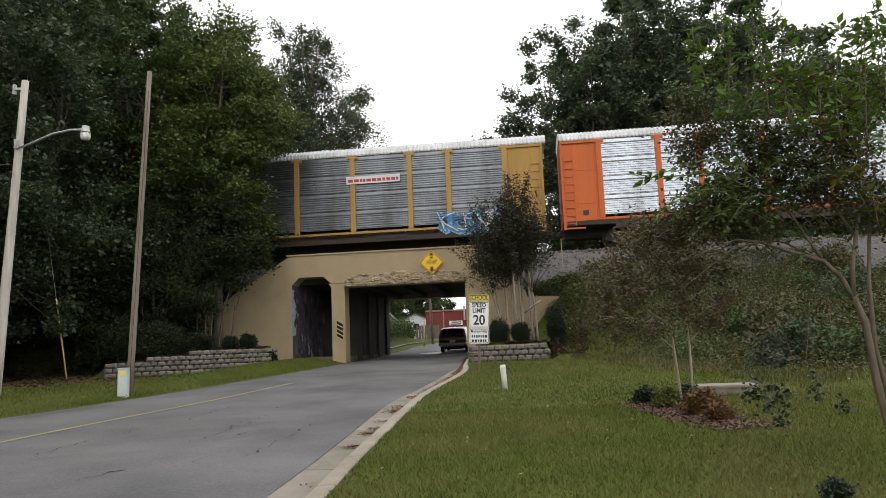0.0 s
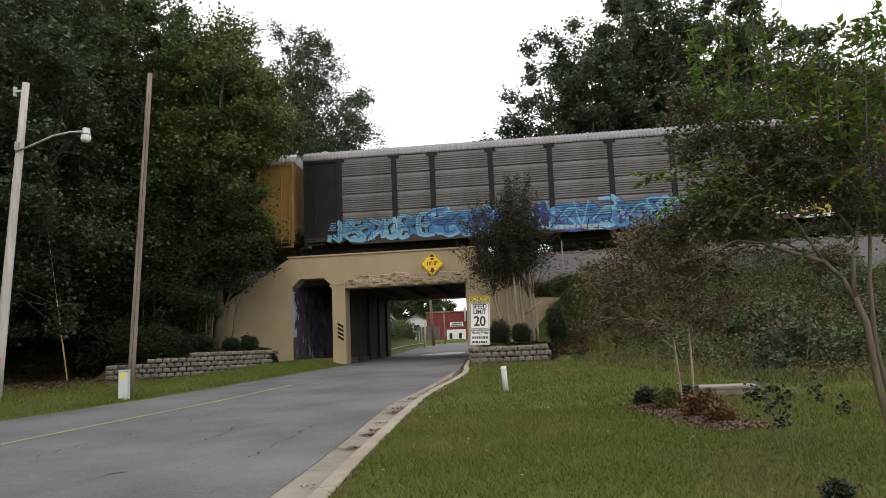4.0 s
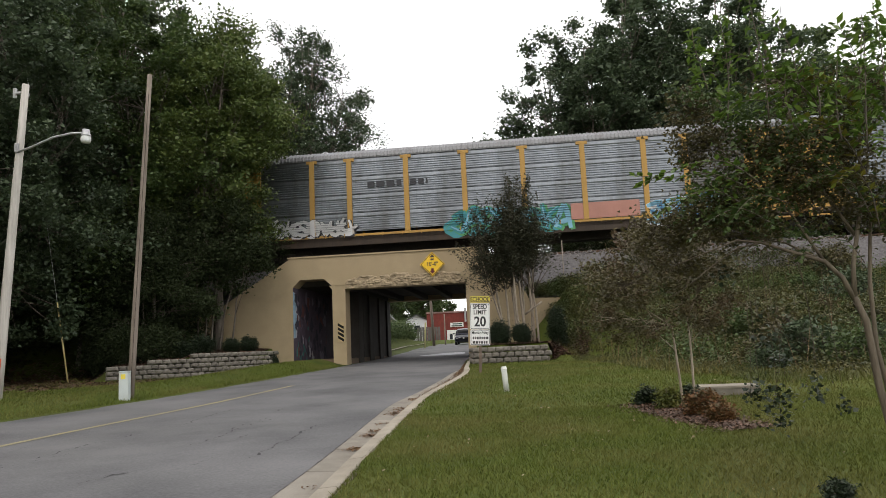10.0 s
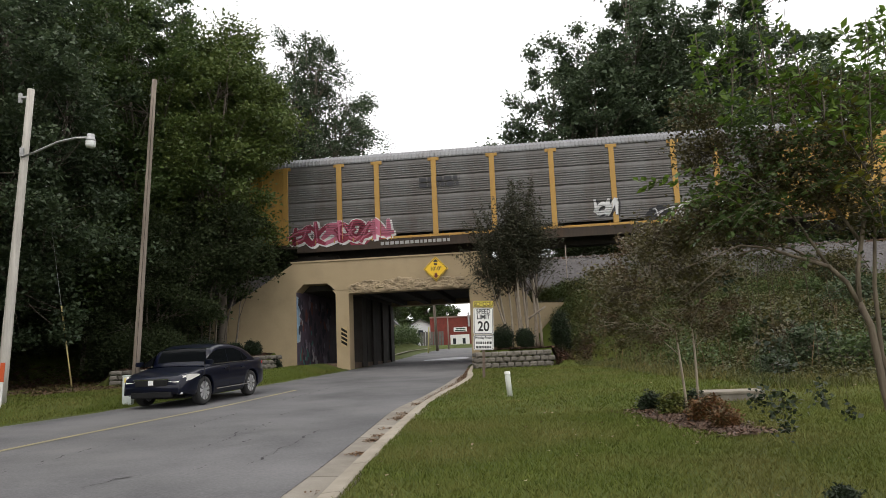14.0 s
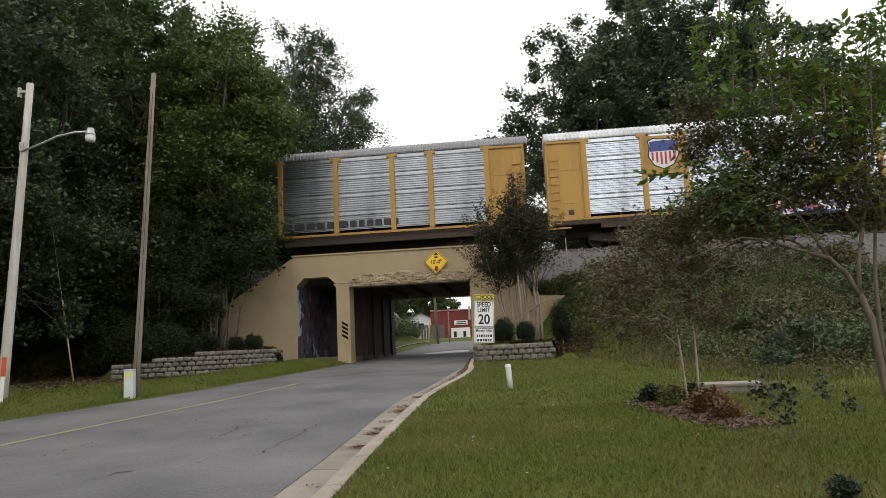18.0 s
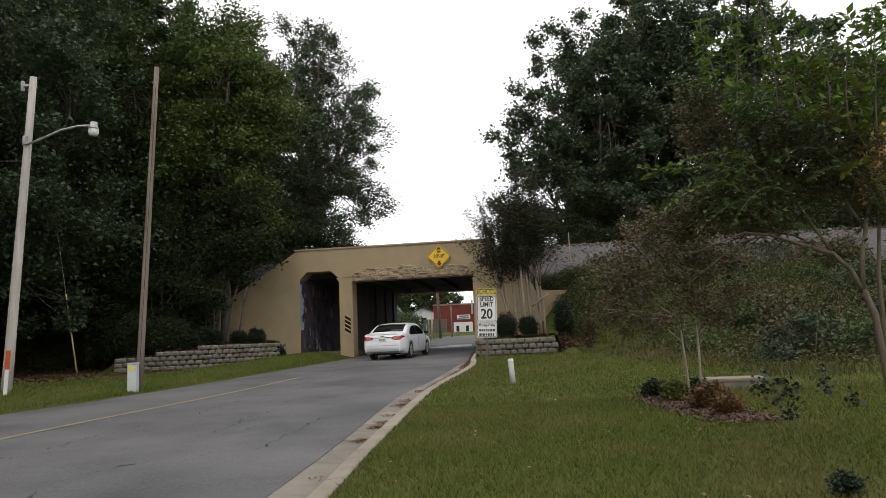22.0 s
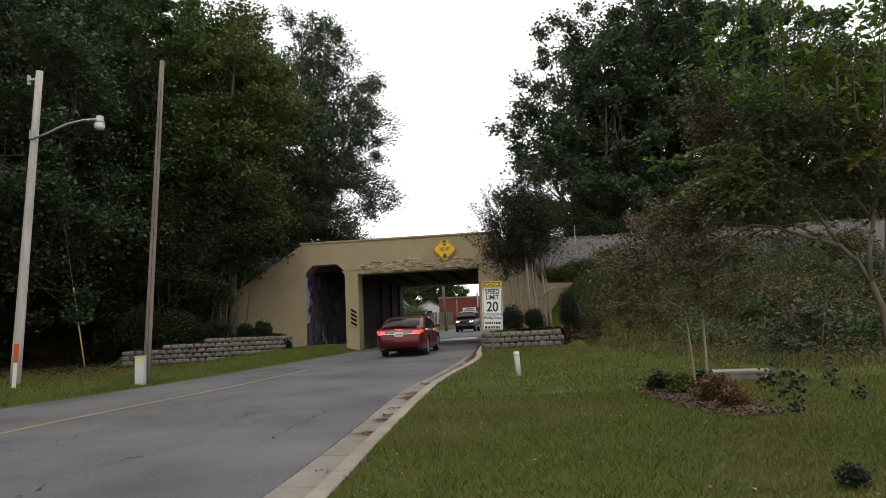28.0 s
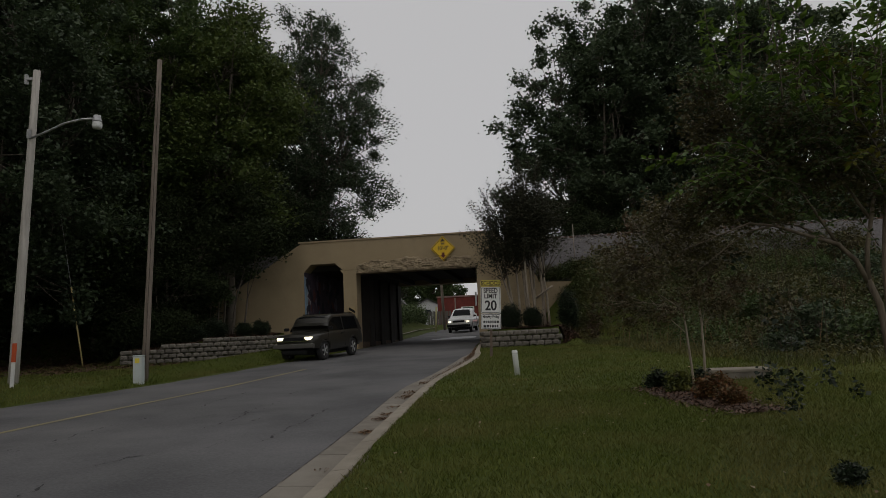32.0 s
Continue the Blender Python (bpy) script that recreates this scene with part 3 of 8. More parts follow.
    def ragged(v, z, rv, rz, n=11):
        a0 = rng.uniform(0, 6)
        return [(min(max(v + rv * rng.uniform(0.45, 1.2) * math.cos(a0 + 6.283 * k / n), 0.012), 7.4), min(max(z + rz * rng.uniform(0.45, 1.2) * math.sin(a0 + 6.283 * k / n), 1.28), 4.6)) for k in range(n)]

    patch([(0.0, 1.27), (7.5, 1.27), (7.5, 4.7), (0.9, 4.7), (0.0, 4.6)], -4.384, 0)
    # pale blue edge with a ragged white border
    for k, x, f in ((4, -4.3825, 1.0), (1, -4.3815, 0.72)):
        r2 = random.Random(5)
        patch([(0.008, 4.45), (0.008, 2.35)] + [((0.30 + 0.45 * r2.random()) * f * (1.25 if 3.0 < z < 4.0 else 0.8), z) for z in (2.4, 2.55, 2.75, 2.95, 3.15, 3.35, 3.55, 3.75, 3.95, 4.15, 4.35)], x, k)
    patch([(0.35, 4.3), (0.9, 3.9), (1.5, 3.2), (1.1, 3.3), (0.6, 3.7), (0.2, 4.1)], -4.380, 2)
    patch(ragged(1.0, 1.75, 0.8, 0.55, 15), -4.3795, 3)
    for i in range(110):
        v, z, r = rng.uniform(0.2, 5.5), rng.uniform(1.35, 4.3), rng.uniform(0.04, 0.20)
        light = 1.2 < v < 3.2 and z < 2.9
        patch(ragged(v, z, r * 1.5, r * 2.0), -4.379 + 0.0005 * (i % 11), rng.choice((6, 6, 4, 3, 2, 0) if light else (2, 2, 0, 6, 5, 2)))
    me = mesh_of("mural", verts, faces, tones)
    me.polygons.foreach_set("material_index", mi)
    put("mural", me, br, label="dark weathered wall painting with pale blue, teal and white shapes")
    # hazard board on the pier
    hz = part("hazard_board", boxes((-2.36, -2.06, -0.02, 0.028, 2.09, 2.96)), mat("faded_board_yellow", (0.42, 0.32, 0.17), (0.36, 0.27, 0.15), 0.8), br, "black and yellow striped hazard board")
    for i in range(4):
        z = 2.945 - 0.185 * i
        part("stripe", prism(bmesh.new(), [(-2.345, z), (-2.345, z - 0.12), (-2.075, z - 0.285), (-2.075, z - 0.165)], -0.026, -0.021), STRIPE_BLACK, hz)
    return br


bridge = build_bridge()

# ------------------------------------------------------------ track and train
RAIL_Z = 6.2
TRACK = Matrix.Translation((-2.5 + 6.2 * ST, 32.48 + 6.2 * CT, RAIL_Z)) @ Matrix.Rotation(-TURN, 4, "Z")
SPEED = 18.8


def train_mat(name, a, b, rough=0.5, metal=0.0, stain=None, amt=0.4):
    return mat(name, a, b, rough, metal, scale=0.9, fine=11, bump=0.06, stain=stain, stain_scale=0.9, stain_amt=amt, stretch=(1, 1, 0.16))


RUST = (0.16, 0.09, 0.05)
T_YELLOW = train_mat("railcar_yellow", (0.43, 0.255, 0.062), (0.33, 0.19, 0.05), 0.65, 0, RUST, 0.35)
T_PALE_YELLOW = train_mat("railcar_pale_yellow", (0.42, 0.31, 0.16), (0.35, 0.25, 0.12), 0.65, 0, RUST, 0.35)
T_AMBER = train_mat("railcar_amber", (0.47, 0.295, 0.075), (0.38, 0.23, 0.06), 0.65, 0, RUST, 0.3)
T_AMBER_DARK = train_mat("perforated_amber", (0.31, 0.185, 0.045), (0.25, 0.145, 0.04), 0.75)
T_ORANGE = train_mat("railcar_orange", (0.54, 0.12, 0.025), (0.43, 0.095, 0.02), 0.65, 0, RUST, 0.3)
T_BLACK = mat("railcar_black", (0.016, 0.016, 0.017), (0.028, 0.025, 0.024), 0.8, spec=0.15, scale=1.0, bump=0.05)
T_SILVER = train_mat("bright_galvanised", (0.62, 0.66, 0.70), (0.46, 0.50, 0.54), 0.27, 0.88, (0.30, 0.30, 0.30), 0.45)
T_STEEL = train_mat("dull_galvanised", (0.29, 0.31, 0.33), (0.17, 0.185, 0.20), 0.36, 0.8, (0.13, 0.12, 0.11), 0.5)
T_MID = train_mat("faded_galvanised", (0.42, 0.445, 0.47), (0.29, 0.31, 0.33), 0.32, 0.85, (0.2, 0.2, 0.2), 0.5)
T_GREY = train_mat("weathered_galvanised", (0.19, 0.185, 0.18), (0.135, 0.13, 0.125), 0.6, 0.3, (0.12, 0.095, 0.075), 0.5)
T_WHITE = train_mat("whitened_panel", (0.50, 0.515, 0.53), (0.38, 0.39, 0.40), 0.5, 0.3, (0.30, 0.28, 0.26), 0.45)
T_ROOF = train_mat("pale_roof_sheet", (0.60, 0.61, 0.62), (0.46, 0.47, 0.48), 0.5, 0.3, (0.30, 0.29, 0.28), 0.5)
T_ROOF_GREY = train_mat("grey_roof_sheet", (0.25, 0.255, 0.26), (0.19, 0.19, 0.195), 0.55, 0.3, (0.22, 0.20, 0.19), 0.4)
GRIMY = train_mat("grimy_sill", (0.060, 0.043, 0.030), (0.030, 0.024, 0.019), 0.8, 0.1, RUST, 0.3)
PAINTS = dict(chalk=(0.36, 0.36, 0.35), petrol=(0.03, 0.12, 0.16), blue=(0.07, 0.22, 0.44), teal=(0.05, 0.26, 0.29), pink=(0.52, 0.15, 0.23), red=(0.45, 0.05, 0.045), white=(0.68, 0.68, 0.68), black=(0.03, 0.03, 0.035),
              green=(0.08, 0.29, 0.11), lime=(0.22, 0.30, 0.06), sky=(0.20, 0.43, 0.57), violet=(0.26, 0.15, 0.40), orange=(0.45, 0.17, 0.04), yellow=(0.50, 0.38, 0.07), salmon=(0.40, 0.19, 0.145), navy=(0.05, 0.07, 0.25), wine=(0.26, 0.028, 0.06))
PAINTS = {k: mat("spray_" + k, v, tuple(c * 0.8 for c in v), 0.55, scale=1.5, bump=0.0) for k, v in PAINTS.items()}
CACHE = {}


def cached(key, make):
    if key not in CACHE:
        CACHE[key] = make()
    return CACHE[key]


def ribbed_panel(w, material):
    """A side screen: ribbed sheet with plain bands between the groups of ribs."""
    prof = [(1.62, 0.0)]
    for k in range(4):
        z = 1.66 + k * 0.955
        for i in range(6):
            a = z + i * 0.118
            prof += [(a, 0.0), (a + 0.018, 0.05), (a + 0.062, 0.05), (a + 0.08, 0.0)]
        prof += [(z + 0.735, 0.02), (z + 0.90, 0.02), (z + 0.903, -0.06), (z + 0.935, -0.06), (z + 0.938, 0.0)]
    prof.append((5.50, 0.0))
    verts = [(x, -y, z) for x in (0.06, w - 0.06) for z, y in prof]
    n = len(prof)
    faces = [(i, n + i, n + i + 1, i + 1) for i in range(n - 1)]
    verts += [(0.06, 0.06, prof[0][0]), (w - 0.06, 0.06, prof[0][0]), (w - 0.06, 0.06, 5.5), (0.06, 0.06, 5.5)]
    b = 2 * n
    faces += [(b, b + 3, b + 2, b + 1), (0, b, b + 1, n), (n - 1, 2 * n - 1, b + 2, b + 3)]
    return mesh_of("side_panel", verts, faces, material)


def smooth_panel(w, material):
    bm = boxes((0.085, w - 0.085, -0.02, 0.05, 1.35, 5.5), bev=0.012)
    return done(bm, "side_panel", material)


def roof_mesh(length, material):
    prof = [(-1.62, 5.44), (-1.64, 5.52), (-1.58, 5.72), (-1.30, 5.93), (-0.7, 6.05), (0, 6.08), (0.7, 6.05), (1.30, 5.93), (1.58, 5.72), (1.64, 5.52), (1.62, 5.44)]
    n = len(prof)
    xs, up = [], []
    x = -length / 2
    while x < length / 2 - 0.01:
        xs += [x, x + 0.06, x + 0.08, x + 0.17]
        up += [0.025, 0.025, 0, 0]
        x += 0.19
    xs.append(length / 2)
    up.append(0.03)
    verts = [(x, y * (1 + 0.012 * (h > 0)), z + h) for x, h in zip(xs, up) for y, z in prof]
    faces = [(j * n + i, (j + 1) * n + i, (j + 1) * n + i + 1, j * n + i + 1) for j in range(len(xs) - 1) for i in range(n - 1)]
    faces += [tuple(range(n)), tuple((len(xs) - 1) * n + i for i in range(n))[::-1]]
    return mesh_of("roof", verts, faces, material)


def truck_meshes():
    bm = bmesh.new()
    for y in (-1.0, 1.0):
        prism(bm, [(-1.25, 0.38), (-1.05, 0.62), (-0.45, 0.70), (0.45, 0.70), (1.05, 0.62), (1.25, 0.38), (1.0, 0.34), (0.55, 0.25), (-0.55, 0.25), (-1.0, 0.34)], y - 0.09, y + 0.09)
        for i in range(3):
            cyl(bm, 0.07, 0.07, 0.24, Matrix.Translation((-0.2 + 0.2 * i, y, 0.3)), 8)
    box(bm, -0.22, 0.22, -1.1, 1.1, 0.45, 0.78)
    frame_me = done(bm, "side_frame", DARK_STEEL)
    bm = bmesh.new()
    for y in (-0.78, 0.64):
        cyl(bm, 0.46, 0.46, 0.14, Matrix.Translation((0, y, 0)) @ Matrix.Rotation(-math.pi / 2, 4, "X"), 20)
    cyl(bm, 0.08, 0.08, 1.6, Matrix.Translation((0, -0.8, 0)) @ Matrix.Rotation(-math.pi / 2, 4, "X"), 8)
    return frame_me, done(bm, "wheelset", DARK_STEEL)


TRUCK, WHEELSET = truck_meshes()


def clip_half(pts, axis, limit, keep_above):
    """The part of a flat outline on one side of a line."""
    out = []
    for p, q in zip(pts, pts[1:] + pts[:1]):
        a, b = p[axis] - limit, q[axis] - limit
        if not keep_above:
            a, b = -a, -b
        if a >= 0:
            out.append(p)
        if (a > 0 > b) or (a < 0 < b):
            t = a / (a - b)
            out.append((p[0] + (q[0] - p[0]) * t, p[1] + (q[1] - p[1]) * t))
    return out


def relief_bands(style):
    """Rows of lower and upper height and the depth of a car's side there."""
    rows = [(0.0, 1.34, -1.638), (1.34, 1.46, -1.658)]
    if style == "smooth":
        return rows + [(1.46, 6.0, -1.574)]
    z = 1.46
    for k in range(4):
        base = 1.66 + k * 0.955
        for n in range(6):
            a = base + n * 0.118
            rows += [(z, a + 0.01, -1.553), (a + 0.01, a + 0.07, -1.603)]
            z = a + 0.07
        rows += [(z, base + 0.72, -1.553), (base + 0.72, base + 0.90, -1.574)]
        z = base + 0.935
    return rows


# strokes of fat spray letters in a unit box
GLYPHS = {
    "R": (((0.12, 0.0), (0.15, 1.0)), ((0.15, 0.98), (0.85, 0.78), (0.25, 0.48), (0.95, 0.0))),
    "U": (((0.08, 1.0), (0.15, 0.2), (0.5, 0.05), (0.85, 0.2), (0.9, 1.0)),),
    "N": (((0.1, 0.0), (0.12, 1.0), (0.85, 0.05), (0.9, 1.0)),),
    "C": (((0.9, 0.85), (0.4, 1.0), (0.12, 0.5), (0.4, 0.03), (0.92, 0.15)),),
    "A": (((0.05, 0.0), (0.5, 1.0), (0.95, 0.0)), ((0.25, 0.38), (0.8, 0.38))),
    "S": (((0.88, 0.9), (0.25, 0.92), (0.2, 0.58), (0.8, 0.45), (0.78, 0.08), (0.08, 0.1))),
    "T": (((0.0, 0.95), (1.0, 0.9)), ((0.52, 0.92), (0.45, 0.0))),
    "E": (((0.95, 0.98), (0.15, 0.95), (0.12, 0.05), (0.98, 0.05)), ((0.15, 0.5), (0.8, 0.54))),
    "K": (((0.12, 0.0), (0.15, 1.0)), ((0.92, 1.0), (0.22, 0.48), (0.98, 0.0))),
    "O": (((0.5, 1.0), (0.08, 0.6), (0.3, 0.05), (0.8, 0.1), (0.92, 0.65), (0.48, 0.98)),),
    "Z": (((0.05, 0.95), (0.9, 0.9), (0.1, 0.1), (0.98, 0.04)),),
}
GLYPHS["S"] = (GLYPHS["S"],)


def blob_letters(x0, x1, z0, z1, seed, fill, line, accent, posts, style, cloud=False, glyphs=None):
    """Sprayed shapes: fat curling strokes with an outline and accents, lying in the relief of the car's side."""
    rng = random.Random(seed)
    polys = []
    h = z1 - z0

    def ribbon(ctrl, w, lift, mi):
        """A smooth fat stroke through points, thick in its middle."""
        pts = []
        c = [ctrl[0]] + list(ctrl) + [ctrl[-1]]
        for a, b, d, e in zip(c, c[1:], c[2:], c[3:]):
            for t in (0, 0.34, 0.67):
                pts.append(tuple(0.5 * (2 * b[k] + (d[k] - a[k]) * t + (2 * a[k] - 5 * b[k] + 4 * d[k] - e[k]) * t * t + (3 * b[k] - a[k] - 3 * d[k] + e[k]) * t**3) for k in (0, 1)))
        pts.append(ctrl[-1])
        n = len(pts)
        for k in range(n - 1):
            (ax, az), (bx, bz) = pts[k], pts[k + 1]
            dx, dz = bx - ax, bz - az
            ln = math.hypot(dx, dz) or 1e-6
            wa, wb = (w * (0.45 + 0.55 * math.sin(math.pi * (q + 0.6) / (n + 0.2))) / 2 for q in (k, k + 1))
            ex, ez = dx / ln * w * 0.12, dz / ln * w * 0.12
            nx, nz = -dz / ln, dx / ln
            polys.append(([(ax - ex + nx * wa, az - ez + nz * wa), (ax - ex - nx * wa, az - ez - nz * wa), (bx + ex - nx * wb, bz + ez - nz * wb), (bx + ex + nx * wb, bz + ez + nz * wb)], lift, mi))

    # soft lumps of sprayed ground behind the letters
    n = max(3, int((x1 - x0) / (0.42 * h)))
    for q in range(n):
        cx, r = x0 + (x1 - x0) * (q + 0.5) / n, h * rng.uniform(0.26, 0.42)
        cz = z0 + h * rng.uniform(0.25, 0.5)
        if cloud or (rng.random() < 0.35 and x1 - x0 > 2):
            polys.append(([(cx + r * 1.25 * rng.uniform(0.85, 1.1) * math.cos(a), max(z0 - 0.05 * h, cz + r * 1.15 * rng.uniform(0.85, 1.1) * math.sin(a))) for a in (2 * math.pi * k / 14 for k in range(14))], 0.0005 + 0.0003 * (q % 4), 2 if cloud else 0))
    x, k = x0, 0
    pick = list(glyphs) if glyphs else None
    step = (x1 - x0) / len(pick) if pick else None
    keys = sorted(GLYPHS)
    while x < x1 - 0.3 * h and (not pick or k < len(pick)):
        w = step * 0.98 if step else h * rng.uniform(0.62, 0.9)
        tall, low = h * rng.uniform(0.82, 1.02), h * rng.uniform(-0.04, 0.06)
        shear, flip, upset = rng.uniform(-0.16, 0.22), (not pick and rng.random() < 0.5), (not pick and rng.random() < 0.5)
        wild = 0.05 if pick else 0.15
        t = min(h * rng.uniform(0.20, 0.27), w * 0.34)
        strokes = []
        for st in GLYPHS[pick[k] if pick else rng.choice(keys)]:
            ctrl = []
            for px, pz in st:
                px = (1 - px if flip else px) * 0.86 + rng.uniform(-wild, wild)
                pz = min(max((1 - pz if upset else pz) + rng.uniform(-wild, wild), 0.0), 1.08)
                ctrl.append((x + w * px + shear * tall * pz * 0.5, z0 + low + t * 0.4 + (tall - t * 0.6) * pz))
            strokes.append(ctrl)
        if not pick and rng.random() < 0.6:
            q = rng.uniform(0.2, 0.8)
            strokes.append([(x - 0.1 * w, z0 + h * q), (x + w * 0.5, z0 + h * (1 - q) * 0.9), (x + w * 1.15, z0 + h * rng.uniform(0.3, 0.95))])
        o = 0.0004 * (k % 3)
        for c in strokes:
            ribbon([(p + 0.07 * h, q - 0.05 * h) for p, q in c], t + 0.07 * h, 0.0035 + o, 1)
        for c in strokes:
            ribbon(c, t + 0.055 * h, 0.0055 + o, 1)
        for c in strokes:
            ribbon(c, t, 0.0075 + o, 2 if not pick and k % 4 == 3 else 0)
        for c in strokes:
            if rng.random() < 0.8:
                ribbon([(p - 0.02 * h, q + 0.03 * h) for p, q in c[:3]], t * 0.26, 0.0095 + o, 2)
        k += 1
        x += w * (1.0 if step else rng.uniform(0.55, 0.8))
    # lay the shapes into posts, ribs and grooves
    edges = sorted(posts)
    cuts = [-99.0]
    for c in edges:
        cuts += [c - 0.13, c + 0.13]
    cuts.append(99.0)
    bands = relief_bands(style)
    verts, faces, mats = [], [], []

    def emit(pts, y, mi):
        if len(pts) > 2:
            o = len(verts)
            verts.extend((a, y, b) for a, b in pts)
            faces.append(tuple(range(o, o + len(pts))))
            mats.append(mi)

    for pts, lift, mi in polys:
        lo, hi = min(q[0] for q in pts), max(q[0] for q in pts)
        zl, zh = min(q[1] for q in pts), max(q[1] for q in pts)
        for n, (a, b) in enumerate(zip(cuts, cuts[1:])):
            if b <= lo or a >= hi:
                continue
            piece = clip_half(clip_half(pts, 0, a, True), 0, b, False) if lo < a or hi > b else pts
            if len(piece) < 3:
                continue
            if n % 2:
                emit(piece, -1.673 - lift, mi)
                continue
            for c, d, y in bands:
                if d > zl and c < zh:
                    emit(clip_half(clip_half(piece, 1, c, True), 1, d, False), y - lift, mi)
    me = mesh_of("spray_lettering", verts, faces, (fill, line, accent))
    me.polygons.foreach_set("material_index", mats)
    return me


def railcar(label, post, panel, roof, bays=None, end_w=1.9, style="ribbed", odd=(), end_mat=None, sill=None, bellows=False):
    """An enclosed car carrier: underframe, side screens between posts, end doors, ribbed roof, two trucks. Its space: x forward, z from the rail."""
    bays = bays or (2.9, 2.0, 3.0, 3.0, 3.0, 3.0, 3.0, 2.0, 2.9)
    end_mat, sill = end_mat or post, sill or post
    length = sum(bays) + 2 * end_w
    half = length / 2
    car = tagged(new("railcar"), label, "railcar", group="cars of the passing train")
    key = (post.name, panel.name, roof.name, round(length, 2), style, end_mat.name, sill.name)
    # underframe
    def under():
        bm = boxes((-half, half, -1.56, 1.56, 1.10, 1.22), (-half, half, -0.4, 0.4, 0.62, 1.098))
        return done(bm, "underframe", DARK_STEEL)
    put("underframe", cached(("u",) + key, under), car)
    def side_sill():
        bm = boxes((-half + 2.5, half - 2.5, -0.035, 0.05, 0.88, 1.34), (-half, half, -0.035, 0.05, 1.12, 1.338), bev=0.01)
        return done(bm, "side_sill", GRIMY)
    def flange():
        bm = boxes((-half + 1.0, half - 1.0, -0.055, 0.05, 1.342, 1.46), bev=0.012)
        x = -half + 1.5
        while x < half - 1.5:
            box(bm, x - 0.02, x + 0.02, -0.075, -0.052, 1.30, 1.50)
            x += 1.0
        return done(bm, "side_flange", sill)
    for y in (-1.60, 1.60):
        put("side_sill", cached(("s",) + key, side_sill), car, pose(0, y, 0), "grimy dark side sill")
        put("side_flange", cached(("f",) + key, flange), car, pose(0, y, 0, 0, 0, 0 if y < 0 else 180))
    put("roof", cached(("r", roof.name, round(length, 2)), lambda: roof_mesh(length + 0.1, roof)), car)
    # screens and posts on the near side, plain ribbed wall on the far side
    x = half - end_w
    xs = [x]
    for i, w in enumerate(bays):
        x -= w
        pm = T_GREY if i in odd else panel
        make = ribbed_panel if style == "ribbed" else smooth_panel
        put("side_panel", cached(("p", w, pm.name, style), lambda: make(w, pm)), car, pose(x, -1.55, 0))
        put("side_panel", cached(("p", w, pm.name, style), lambda: make(w, pm)), car, pose(x + w, 1.55, 0, 0, 0, 180))
        if style == "smooth":
            def vent():
                return done(boxes((0, w - 0.46, -0.012, 0.01, 0, 0.42)), "perforated_strip", T_AMBER_DARK)
            for z in (3.05, 3.90, 4.85):
                if w > 1.5 and i not in (0, len(bays) - 1):
                    put("perforated_strip", cached(("v", w), vent), car, pose(x + 0.23, -1.572, z))
        xs.append(x)
    pw = 0.13 if style == "ribbed" else 0.05
    post_me = cached(("post", post.name), lambda: done(boxes((-pw, pw, -0.07, 0.07, 1.44, 5.44), (-pw * 2.2, pw * 2.2, -0.05, 0.05, 5.30, 5.46), bev=0.015), "post", post))
    for x in xs:
        put("post", post_me, car, pose(x, -1.60, 0))
        put("post", post_me, car, pose(x, 1.60, 0))
    # end bays with their corner frames, ladder and doors
    def end_side():
        bm = boxes((0, end_w, -0.03, 0.05, 1.30, 5.42), bev=0.012)
        box(bm, end_w - 0.10, end_w + 0.02, -0.085, 0.05, 0.92, 5.45, 0.012)
        box(bm, end_w * 0.66, end_w * 0.66 + 0.06, -0.062, 0.02, 1.35, 5.3, 0.01)
        box(bm, end_w * 0.10, end_w * 0.10 + 0.05, -0.055, 0.02, 1.5, 5.2, 0.01)
        box(bm, -0.1, end_w, -0.10, 0.05, 5.30, 5.42, 0.012)
        box(bm, 0.0, end_w, -0.06, 0.02, 1.30, 1.44, 0.01)
        if end_w > 1:
            box(bm, end_w * 0.2, end_w * 0.6, -0.045, 0.0, 2.2, 2.24, 0.005)
            box(bm, end_w * 0.2, end_w * 0.6, -0.045, 0.0, 3.9, 3.94, 0.005)
            box(bm, end_w * 0.45, end_w, -0.07, 0.02, 0.94, 1.02, 0.01)
        return done(bm, "end_panel", end_mat)
    def stencil():
        bm = boxes((0.34, 0.62, -0.052, -0.034, 1.62, 1.86))
        return done(bm, "stencil", BLACK_PAINT)
    def ladder():
        bm = bmesh.new()
        for i in range(9):
            box(bm, 0, 0.42, -0.03, 0.0, 1.2 + i * 0.4, 1.23 + i * 0.4)
        box(bm, -0.02, 0.01, -0.03, 0.02, 1.1, 4.6)
        box(bm, 0.41, 0.44, -0.03, 0.02, 1.1, 4.6)
        return done(bm, "ladder", end_mat)
    def door():
        bm = boxes((-0.05, 0.05, -1.50, -0.02, 1.25, 5.75), (-0.05, 0.05, 0.02, 1.50, 1.25, 5.75), bev=0.02)
        return done(bm, "end_door", end_mat)
    ep, ld, dr = cached(("e",) + key, end_side), cached(("l", end_mat.name), ladder), cached(("d", end_mat.name), door)
    for s in (1, -1):
        flip = pose(0, 0, 0) if s > 0 else Matrix.Scale(-1, 4, (1, 0, 0))
        for y in (-1.57, 1.57):
            me = ep if s > 0 else cached(("em",) + key, lambda: mirrored(ep))
            put("end_panel", me if y < 0 else cached(("en", s) + key, lambda: mirrored_y(me)), car, pose(s * (half - end_w), y, 0))
        put("ladder", ld, car, pose(half - 0.60 if s > 0 else -half + 0.16, -1.62, 0))
